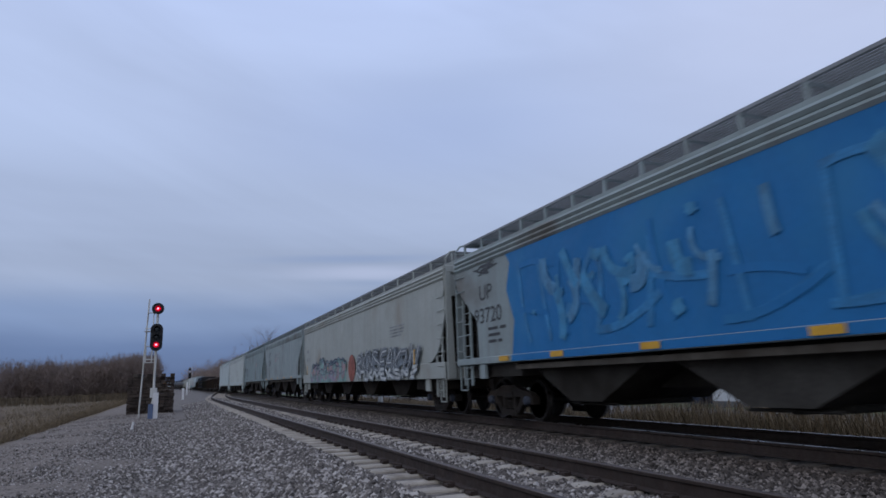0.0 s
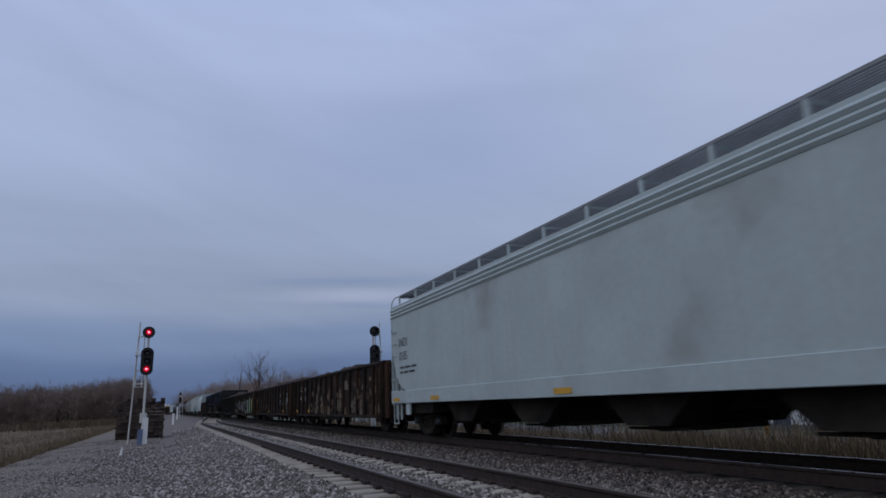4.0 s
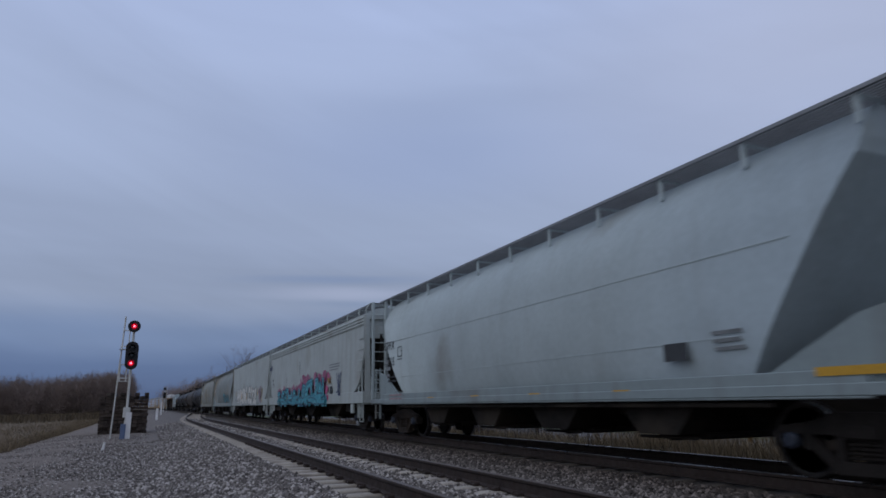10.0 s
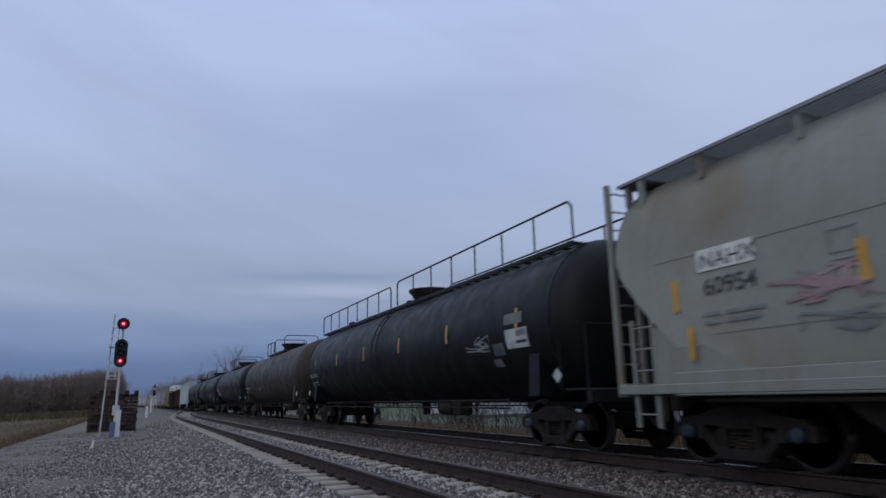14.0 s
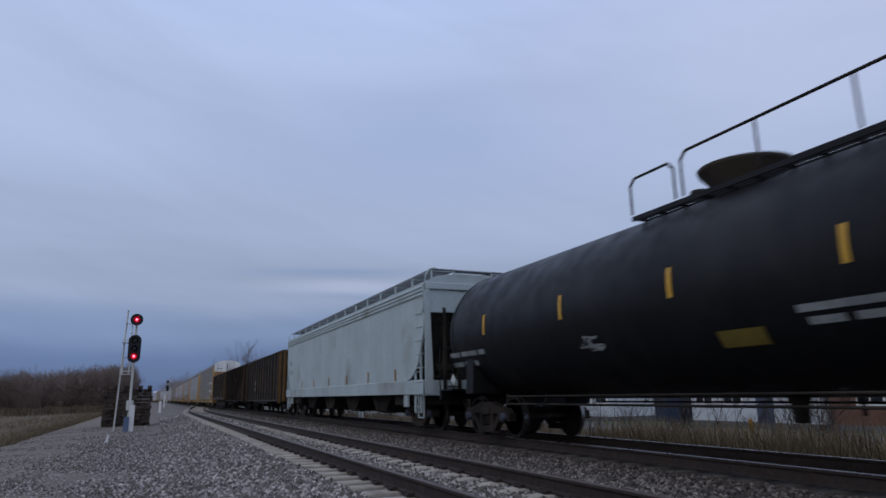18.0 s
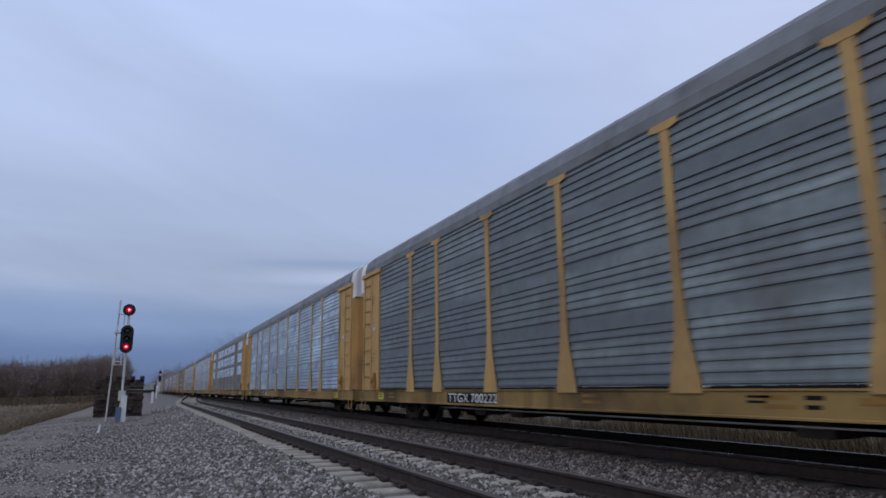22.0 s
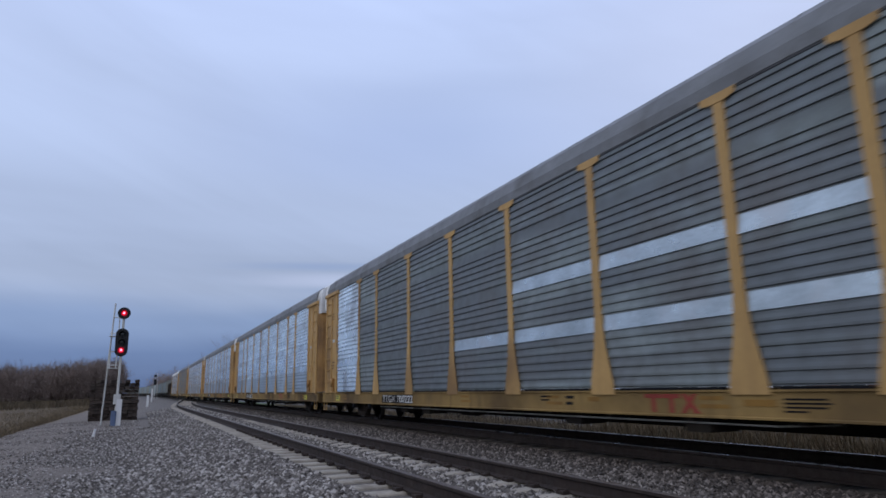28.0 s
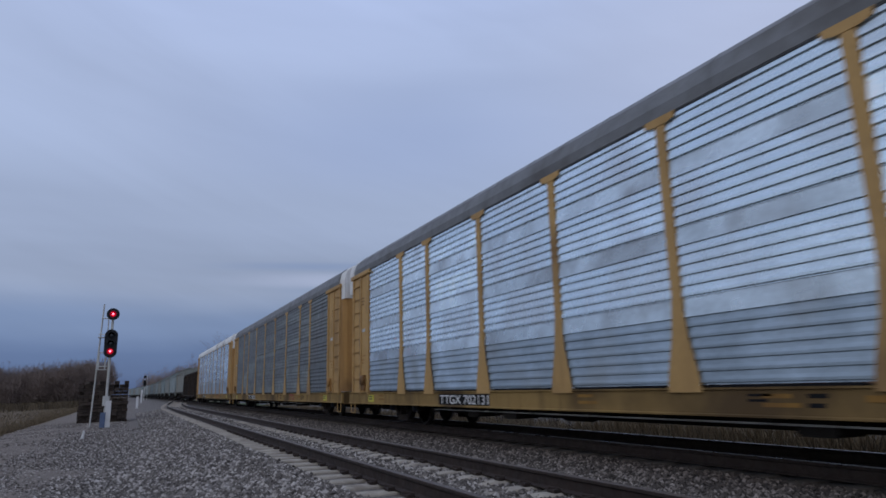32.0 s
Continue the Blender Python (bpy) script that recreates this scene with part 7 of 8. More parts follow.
    part("notice_square", Shape().box(-1.61, -1.60, -5.4, -4.95, 1.5, 1.75), LETTER_DARK, car, "small dark stencil plate")
    scribble(car, -5.85, 1.8, [[0.5], [0.45], [0.5]], side, SPRAY["grey"], h=0.05)
    part("stencil_frame", frame_lines(-1.612, 6.4, 6.05, 2.35, 2.65, 0.02), LETTER_DARK, car, "small stencilled frame")
    scribble(car, h - 2.0, 2.2, [[0.25], [0.4], [0.3]], side, SPRAY["grey"], h=0.1)
    reflector_marks(car, -1.595, 1.05, [h - 3 - k * 2.6 for k in range(5)], h=0.08, w=0.4)
    reflector_marks(car, -1.6, 1.2, (-h + 1.6,), h=0.1, w=1.2)
    car, h = place_car(14, covered_hopper, OFFWHITE, "off-white covered hopper with turquoise and pink graffiti", z_sill=(1.0, 1.40), end="round", bays=3)
    blotches(car, 531, 6.7, 1.0, 1.35, 1.9, SIDE - 0.027, [SPRAY["plum"]], 34, 0.24); blotches(car, 532, 1.1, -4.4, 1.6, 2.3, SIDE - 0.027, [SPRAY["plum"]], 60, 0.3)
    blotches(car, 533, 6.6, -4.6, 1.0, 1.4, SIDE - 0.044, [SPRAY["teal"], SPRAY["aqua"], SPRAY["sea"]], 70, 0.34)
    letter_piece(car, "TETHS", 534, 6.6, 1.25, 1.02, 1.72, SIDE - 0.082, [SPRAY["ink"], SPRAY["sea"], SPRAY["teal"]], stroke=0.20, rim=0.05, slope=0.1, swell=0.08, inner=0.3, round_off=1, lean=0.5, label="turquoise sprayed lettering with navy edges")
    letter_piece(car, "ISETZN", 535, 1.15, -4.4, 0.98, 1.95, SIDE - 0.082, [SPRAY["ink"], SPRAY["sea"], SPRAY["teal"]], stroke=0.30, rim=0.055, slope=0.24, swell=0.08, inner=0.3, round_off=1, lean=0.6, label="large turquoise sprayed lettering with navy edges")
    letter_piece(car, "KZNESKTE", 536, 6.5, -4.4, 1.0, 1.35, SIDE - 0.094, [SPRAY["ink"], SPRAY["aqua"], SPRAY["sea"]], stroke=0.15, rim=0.035, swell=0.08, round_off=1, lean=0.8, label="turquoise arrows along the sill")
    part("streak", Shape().box(SIDE - 0.034, SIDE - 0.03, 0.94, 1.0, 2.42, 3.1), SPRAY["slate"], car, "dark drip line"); part("streak", Shape().box(SIDE - 0.034, SIDE - 0.03, 4.2, 4.25, 1.9, 2.5), SPRAY["slate"], car, "dark drip line")
    blotches(car, 54, -4.2, -4.9, 1.1, 2.2, SIDE - 0.027, [SPRAY["pink"]], 9, 0.28)
    tag(car, 55, -4.75, -5.5, 1.8, 2.05, SIDE - 0.03, SPRAY["ochre"], 9, 0.05)
    tag(car, 56, -6.2, -6.9, 1.3, 2.2, SIDE - 0.03, SPRAY["navy"], 9, 0.05)
    tag(car, 57, 9.9, 8.7, 3.0, 3.3, SIDE - 0.03, SPRAY["navy"], 10, 0.05)
    part("notice_square", Shape().box(SIDE - 0.036, SIDE - 0.03, -5.6, -5.2, 1.4, 1.7), SPRAY["black"], car, "small dark square notice")
    scribble(car, -4.9, 2.55, [[1.7], [1.7], [1.5]], SIDE, SPRAY["grey"], h=0.05)
    write(car, "17378", h - 1.3, 2.05, 0.18, SIDE); scribble(car, h - 1.3, 2.35, [[0.3]], SIDE, h=0.15)
    car, h = place_car(15, covered_hopper, OFFWHITE, "white smooth-sided covered hopper with black outlined graffiti", bands=False, z_sill=(1.0, 1.40), end="round", bays=3)
    for text, sd, ya, yb, za, zb in (("AFO", 591, 5.85, 2.85, 0.98, 2.28), ("CSHE", 592, 2.75, -0.10, 1.02, 2.36), ("CO", 593, -0.75, -3.1, 1.0, 2.30), ("SE", 594, -3.2, -5.0, 1.0, 2.15)):
        letter_piece(car, text, sd, ya, yb, za, zb + 0.06, SIDE - 0.03, [SPRAY["slate"], SPRAY["chalk"], SPRAY["chalk"]], stroke=0.40, rim=0.04, swell=0.06, lean=0.3, label="pale bubble letters with a dark sprayed outline")
    blotches(car, 597, 5.4, 4.9, 1.3, 1.6, SIDE - 0.05, [SPRAY["slate"]], 3, 0.14); blotches(car, 598, 4.4, -4.6, 1.25, 1.95, SIDE - 0.05, [SPRAY["slate"]], 11, 0.15)
    tag(car, 595, 7.6, 6.0, 1.15, 1.75, SIDE - 0.03, SPRAY["grey"], 10, 0.03)
    part("reflector", Shape().box(SIDE - 0.075, SIDE - 0.07, -0.42, -0.24, 1.46, 1.93), REFLECT, car, "upright yellow strip")
    part("reflector", Shape().box(SIDE - 0.075, SIDE - 0.07, 2.70, 2.86, 1.48, 1.95), REFLECT, car, "upright yellow strip")
    tag(car, 60, -5.55, -7.2, 1.2, 2.25, SIDE - 0.03, SPRAY["dusk"], 18, 0.10)
    tag(car, 58, -4.2, -5.0, 1.7, 2.0, SIDE - 0.03, SPRAY["grey"], 8, 0.04)
    scribble(car, -4.6, 1.1, [[0.3, 0.25, 0.5, 0.3], [0.3]], SIDE - 0.03, SPRAY["grey"], h=0.08)
    part("reflector", Shape().box(SIDE - 0.034, SIDE - 0.03, -7.45, -7.33, 1.2, 2.1), REFLECT, car, "long yellow strip by the end")
    write(car, "58025", h - 1.1, 2.1, 0.2, SIDE, SPRAY["grey"]); scribble(car, h - 1.2, 2.4, [[0.45]], SIDE, SPRAY["grey"], h=0.16)
    reflector_marks(car, SIDE - 0.02, 1.7, (h - 3, h - 6, h - 9.5, h - 12.5, -5.37), upright=True)
    car, h = place_car(16, round_hopper, TAN, "grey round-sided covered hopper stained with rust", sill=GREY, pull=0.8, cut=2.7, cut_top=3.0, bend=1.35)
    part("number_board", bars(Shape(), h - 2.28, 2.46, [0.72], 0.34, lambda z: side(z) + 0.004), SPRAY["pale"], car, "pale board behind the reporting mark")
    write(car, "ARX", h - 2.35, 2.52, 0.20, lambda z: side(z) - 0.004, SPRAY["slate"], 1.0)
    scribble(car, h - 2.35, 2.2, [[0.12, 0.12, 0.12, 0.12]], side, SPRAY["grey"], h=0.16)
    tag(car, 61, h - 7.4, h - 10.0, 1.5, 2.1, side, SPRAY["grey"], 14, 0.08)
    graffiti(car, 62, -h + 8.0, -h + 3.6, 1.35, 2.1, side, [SPRAY["black"], SPRAY["aqua"], SPRAY["grey"]], letters=4, stroke=0.22)
    reflector_marks(car, -1.595, 1.08, [h - 3.2 - k * 2.4 for k in range(6)], h=0.09, w=0.42)
    car, h = place_car(17, round_hopper, DRAB, "drab cream round-sided covered hopper with black number", sill=DRAB, pull=0.55, cut=1.7, cut_top=2.95, bend=1.15)
    part("number_board", bars(Shape(), 7.85, 2.58, [0.92], 0.30, lambda z: side(z) + 0.004), SPRAY["chalk"], car, "white board behind the reporting mark")
    write(car, "NAHX", 7.8, 2.62, 0.20, lambda z: side(z) - 0.004, None, 1.1); write(car, "60954", 7.78, 2.26, 0.22, side, None, 1.1)
    part("stencil_frame", frame_lines(-1.612, 5.95, 5.65, 2.45, 2.72, 0.014), SPRAY["grey"], car, "small stencilled frame")
    scribble(car, 7.85, 1.98, [[0.3, 0.6], [0.3, 0.5]], side, SPRAY["grey"], h=0.05)
    tag(car, 67, 6.9, 5.5, 1.95, 2.35, side, SPRAY["rose"], 14, 0.045)
    tag(car, 68, 6.6, 5.4, 1.6, 1.85, side, SPRAY["grey"], 8, 0.03)
    tag(car, 69, -h + 6.0, -h + 4.0, 1.5, 2.1, side, SPRAY["grey"], 12, 0.08)
    reflector_marks(car, -1.612, 2.1, (8.3, 5.6, 2.2, -2.0), upright=True); reflector_marks(car, -1.60, 1.42, (8.1,), upright=True)
    # tank cars
    tside = lambda z: -math.sqrt(max(1.596 ** 2 - (z - 2.44) ** 2, 0.01))
    short = dict(walk=(-2.2, 3.4), rails=((1.1, 3.4, 0.62),), cross=(0.75, -2.2), dome=-0.5)
    tanks = {18: (BLACK_TANK, "long black tank car with a railed top walkway", dict(walk=(-9.6, 9.6), rails=((0.7, 9.6, 0.66), (-9.6, 0.1, 0.72)), dome=-0.7)), 19: (BROWN_TANK, "dull brown tank car with pale stains", short), 20: (BLACK_TANK, "black tank car with white number", short),
             21: (BLACK_TANK, "black tank car with yellow strips", dict(walk=(0.0, 6.8), rails=((6.0, 6.8, 0.5), (1.25, 5.8, 0.62), (-3.0, 0.8, 0.5)), dome=0.45)), 22: (BLACK_TANK, "black tank car with a short walkway", dict(walk=(-5.4, 2.05), rails=((1.0, 2.05, 0.58), (-3.5, 0.83, 0.66), (-6.5, -4.06, 0.72)), dome=0.35))}
    for i, (colour, label, half) in tanks.items():
        car, h = place_car(i, tank_car, colour, label, **half)
        s = Shape()
        for k in range(6):
            y = h - 2.6 - k * (2 * h - 5.2) / 5 if i < 21 else (-7.8, -4.6, -1.64, 1.1, 3.6, 6.9)[k] if i == 21 else (-7.8, -5.5, -2.05, 0.65, 3.5, 6.6)[k]
            zz = [2.30 + 0.45 * j / 4 for j in range(5)]
            s.add([(tside(z) - 0.006, y + d, z) for z in zz for d in (-0.045, 0.045)], [(2 * j, 2 * j + 1, 2 * j + 3, 2 * j + 2) for j in range(4)])
        part("reflector", s, REFLECT if i != 19 else TAN, car, "upright yellow reflective strips")
        if i == 20:
            write(car, "CBTX 785062", h - 1.55, 2.05, 0.22, tside, LETTER_PALE)
            scribble(car, h - 2.2, 1.85, [[0.2, 0.4, 0.45], [0.2, 0.4, 0.45]], tside, LETTER_PALE, h=0.06)
        elif i == 18:
            write(car, "TILX 301093", h - 1.5, 1.98, 0.16, tside, LETTER_PALE)
            scribble(car, h - 1.6, 1.75, [[0.2, 0.3, 0.3], [0.2, 0.3, 0.3]], tside, LETTER_PALE, h=0.05)
            tag(car, 182, -5.9, -7.5, 1.95, 2.3, lambda z: tside(z) - 0.006, SPRAY["grey"], 9, 0.03)
            for y_a, y_b, z_a, z_b, m_, d_ in ((-7.9, -8.75, 1.95, 2.34, SPRAY["pale"], 0.008), (-7.9, -8.6, 2.44, 2.66, SPRAY["ash"], 0.008), (-8.35, -8.42, 2.18, 2.30, LETTER_DARK, 0.012), (-8.47, -8.54, 2.18, 2.30, LETTER_DARK, 0.012), (-8.59, -8.66, 2.18, 2.30, LETTER_DARK, 0.012), (-8.3, -8.7, 2.04, 2.10, LETTER_DARK, 0.012), (-7.3, -7.75, 1.85, 2.10, SPRAY["slate"], 0.008), (-7.15, -7.5, 1.62, 1.78, SPRAY["ash"], 0.008)):
                strip = Shape()
                zz = [z_a + (z_b - z_a) * j / 4 for j in range(5)]
                strip.add([(tside(z) - d_, y, z) for z in zz for y in (y_a, y_b)], [(2 * j, 2 * j + 1, 2 * j + 3, 2 * j + 2) for j in range(4)])
                part("placard", strip, m_, car, "pale worn notice panel")
        else:
            scribble(car, h - 1.2, 1.88, [[0.55, 0.85, 0.3], [0.6, 0.7]], tside, SPRAY["grey"], h=0.11)
            tag(car, 61 + i, 3.2, 1.9, 1.68, 1.95, lambda z: tside(z) - 0.006, SPRAY["grey"], 9, 0.03)
        if i == 22:
            scribble(car, -6.5, 2.42, [[0.25, 0.3, 0.35]] * 3, lambda z: tside(z) - 0.01, SPRAY["grey"], h=0.10)
            scribble(car, -5.2, 1.8, [[0.6], [0.3, 0.2]], lambda z: tside(z) - 0.01, SPRAY["grey"], h=0.06)
        if i in (21, 22):
            s = Shape()
            bars(s, -2.95 if i == 21 else -1.3, 1.85, [1.9], 0.09, tside); bars(s, -3.05 if i == 21 else -1.4, 1.70, [0.45, 1.05], 0.09, tside)
            part("stencil_line", s, SPRAY["grey"], car, "rows of faded white stencilling")
            part("yellow_plate", bars(Shape(), -2.1 if i == 21 else 0.0, 1.53, [0.75], 0.22, tside), mat("olive_yellow_plate", (0.17, 0.125, 0.02), rough=0.6, var=0.2, bump=0.0), car)
        for k in (-1, 1):
            part("placard_diamond", Shape().prism([(-0.14, 0), (0, 0.14), (0.14, 0), (0, -0.14)], -0.006, 0.0, "x"), LETTER_PALE, car, "small hazard placard", m=pose(-1.52, k * (h - 1.35), 1.35))
    # white hopper, then three tall brown gondolas
    car, h = place_car(23, covered_hopper, CLEAN, "clean pale grey covered hopper with orange strips", z_sill=(1.0, 1.40), end="round", bays=4, sill=CLEAN)
    scribble(car, h - 1.25, 2.65, [[0.5]], SIDE, SPRAY["grey"], h=0.22); write(car, "462225", h - 1.25, 2.2, 0.2, SIDE, SPRAY["grey"])
    for yy in (6.05, 3.4, 0.6, -2.2, -5.0, -7.8):
        part("reflector", Shape().box(SIDE - 0.02, SIDE - 0.016, yy - 0.05, yy + 0.05, 1.42, 1.78), SPRAY["ochre"], car, "upright orange strip")
    browns = {24: ("tall brown gondola with ochre corner and pale number", 13, 0.0), 25: ("tall rust-brown gondola with patches and peeling paint", 13, 0.0), 26: ("tall brown gondola with slanted ends and white tags", 14, 0.82)}
    for i, (label, ribs, taper) in browns.items():
        car, h = place_car(i, gondola, BROWN_GON if i != 25 else RUST2, label, top=3.70, foot=0.78 if i < 26 else 1.06, ribs=ribs, end_mat={24: OCHRE_END, 25: RUST, 26: OCHRE_END}[i], taper=taper, sill=i == 26, pull={24: 1.05, 25: 0.8, 26: 1.0}[i])
        x = -1.583
        if i == 24:
            write(car, "NC", 4.72, 1.92, 0.26, x, LETTER_PALE, 1.1); write(car, "100", 4.72, 1.50, 0.26, x, LETTER_PALE, 1.1)
            scribble(car, 4.05, 1.92, [[0.22, 0.22]], x, LETTER_PALE, h=0.24); scribble(car, 3.85, 1.50, [[0.2, 0.2]], x, LETTER_PALE, h=0.24)
            reflector_marks(car, x, 1.3, (6.4,), upright=True); blotches(car, 81, 7.0, 6.0, 1.0, 2.9, x, [OCHRE, RUST], 6, 0.22)
            blotches(car, 82, 2.0, -7.0, 0.9, 1.5, x, [RUST, RUST2], 16, 0.35)
        elif i == 25:
            blotches(car, 83, -1.9, -6.2, 1.0, 2.1, x, [RUST, SPRAY["umber"], RUST, SPRAY["bone"]], 34, 0.42)
            blotches(car, 84, 0.85, 0.2, 2.0, 2.8, x, [SPRAY["bone"], SPRAY["grey"]], 7, 0.26)
            blotches(car, 85, 6.8, 6.3, 1.2, 3.4, x, [OCHRE, SPRAY["bone"], RUST], 9, 0.22)
            part("number_board", Shape().box(x - 0.004, x, 4.5, 5.95, 1.15, 2.5), SPRAY["slate"], car, "dark patch behind the number")
            write(car, "300183", 5.85, 1.88, 0.24, x - 0.006, LETTER_PALE, 0.95); scribble(car, 5.85, 2.18, [[0.24, 0.2, 0.24]], x - 0.006, LETTER_PALE, h=0.24)
            scribble(car, 5.7, 1.5, [[0.4, 0.4], [0.4, 0.3]], x - 0.006, LETTER_PALE, h=0.07)
            part("number_board", Shape().box(x - 0.012, x, -3.75, -3.35, 1.50, 1.80), SPRAY["navy"], car, "dark blue notice board"); scribble(car, -3.4, 1.72, [[0.3], [0.25], [0.3]], x - 0.014, LETTER_PALE, h=0.035)
            for yy in (6.9, 3.05, 0.5, -1.6, -3.6, -5.6):
                part("reflector", Shape().box(x - 0.004, x, yy - 0.28, yy + 0.28, 0.90, 1.05), REFLECT, car, "yellow reflective strip")
        else:
            write(car, "61", 5.45, 2.05, 0.2, x, LETTER_PALE); write(car, "73", 4.7, 2.05, 0.2, x, LETTER_PALE); scribble(car, 5.45, 2.4, [[0.25, 0.25, 0.25]], x, LETTER_PALE, h=0.18)
            for k, (a_, b_) in enumerate(((4.1, 3.75), (3.5, 2.75), (2.6, 1.9), (1.0, 0.3), (0.3, -0.55))):
                tag(car, 730 + k, a_, b_, 1.38, 1.85, x, SPRAY["pale"], 11, 0.05)
            part("yellow_mark", Shape().box(x - 0.11, x - 0.10, 0.43, 0.57, 2.95, 3.55), OCHRE, car, "faded yellow mark under the rim")
            reflector_marks(car, x - 0.1, 1.3, (-3.2,), upright=True); reflector_marks(car, x - 0.08, 1.1, (0.8, 6.4), w=0.35)
            part("stencil_frame", frame_lines(x, -3.7, -4.15, 1.62, 1.9, 0.025), SPRAY["pale"], car, "white stencilled frame")
            blotches(car, 86, 7.0, -7.0, 1.15, 1.45, x, [RUST, RUST2], 18, 0.3)
    # covered car carriers
    kinds = [(GALV_OLD, "dull"), (GALV_WORN, "weathered"), (GALV, "band-striped"), (GALV, "bright"), (GALV, "bright"), (GALV_OLD, "dull"), (GALV, "bright"), (GALV, "bright"), (GALV, "bright"), (GALV_OLD, "dull"), (GALV, "bright")]
    for k, (screens, say) in enumerate(kinds):
        bands = {2: [GALV_OLD, GALV_OLD, GALV_OLD, GALV_OLD]}.get(k)
        stripe = [GALV_OLD, GALV_NEW, GALV_NEW, GALV_OLD, GALV_OLD]
        odd = {0: {0: [GALV_OLD, GALV_NEW, GALV_NEW, GALV_OLD, GALV_OLD], 1: [GALV_OLD, GALV_NEW, GALV_NEW, GALV_OLD, GALV_OLD]}, 2: {1: [GALV_OLD, GALV_OLD, GALV_OLD, GALV_OLD, GALV_OLD], 7: [GALV_OLD] * 5},
               5: {1: stripe, 2: stripe, 3: stripe, 4: [GALV_OLD, GALV_NEW, GALV_OLD, GALV_OLD, GALV_OLD], 8: [GALV_MID] * 5}}.get(k)
        car, h = place_car(27 + k, autorack, f"yellow autorack with {say} galvanized side screens", screens, bands=bands, odd=odd, roof=WHITE if k == 10 else None)
        x = -1.562
        emblem = Shape()
        for a in (0.0, 0.36):
            emblem.box(x - 0.004, x, -5.22 - a - 0.34, -5.22 - a, 0.80, 0.86).box(x - 0.004, x, -5.22 - a - 0.22, -5.22 - a - 0.14, 0.60, 0.80)
        emblem.prism([(-5.96, 0.86), (-6.05, 0.86), (-6.28, 0.60), (-6.18, 0.60)], x - 0.004, x, "x").prism([(-6.24, 0.86), (-6.15, 0.86), (-5.94, 0.60), (-6.03, 0.60)], x - 0.006, x - 0.004, "x")
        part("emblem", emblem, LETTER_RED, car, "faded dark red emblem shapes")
        part("number_board", Shape().box(x - 0.006, x, h - 10.22, h - 7.72, 0.60, 0.84), BOARD_BLACK, car, "black number board")
        write(car, "TTGX 702131" if k in (2, 4, 7, 8) else "TTGX 702137" if k == 10 else "TTGX 700222", h - 7.80, 0.625, 0.195, x - 0.010, WHITE, 1.5)
        for y in (h - 3.4, -h + 3.4, -h + 8.0, 1.0, -2.6):
            scribble(car, y, 0.78, [[0.4], [0.5]], x, OCHRE, h=0.05)
        part("colour_patch", Shape().box(x - 0.005, x, -7.46, -7.0, 0.71, 0.79), OCHRE, car, "orange-ochre touched-up patch")
        part("colour_patch", Shape().box(x - 0.005, x, -4.15, -3.85, 0.74, 0.81), OCHRE, car, "orange-ochre touched-up patch")
        scribble(car, -7.56, 0.785, [[0.55], [0.6], [0.55], [0.3]], x, BOARD_BLACK, h=0.022)
        scribble(car, -2.4, 0.80, [[0.35], [0.28]], x, BOARD_BLACK, h=0.03)
        scribble(car, -3.2, 0.78, [[0.24], [0.2]], x, BOARD_BLACK, h=0.05)
        part("yellow_plate", Shape().box(x - 0.006, x, -h + 2.45, -h + 2.95, 0.62, 0.82), PLATE, car, "lime-yellow notice plate")
        part("yellow_plate", Shape().box(x - 0.006, x, h - 2.95, h - 2.45, 0.62, 0.82), PLATE, car, "lime-yellow notice plate")
        for yy in (-h + 2.5, h - 2.9):
            scribble(car, yy + 0.4, 0.76, [[0.32], [0.32]], x - 0.008, LETTER_DARK, h=0.035)
    # the rest of the train, far down the line
    at = COUPLINGS[38]
    for k in range(18):
        L = 18.2
        if k < 1:
            car = gondola(L, BROWN_GON, "dark open hopper far down the train", top=3.5, foot=0.75, ribs=12, name="open_hopper")
        else:
            car = covered_hopper(L, (GREY2, DRAB, GREY, TAN)[k % 4], "dull grey covered hopper far down the train", bays=3)
        CARS.append((car, at + L / 2))
        at += L


build_train()

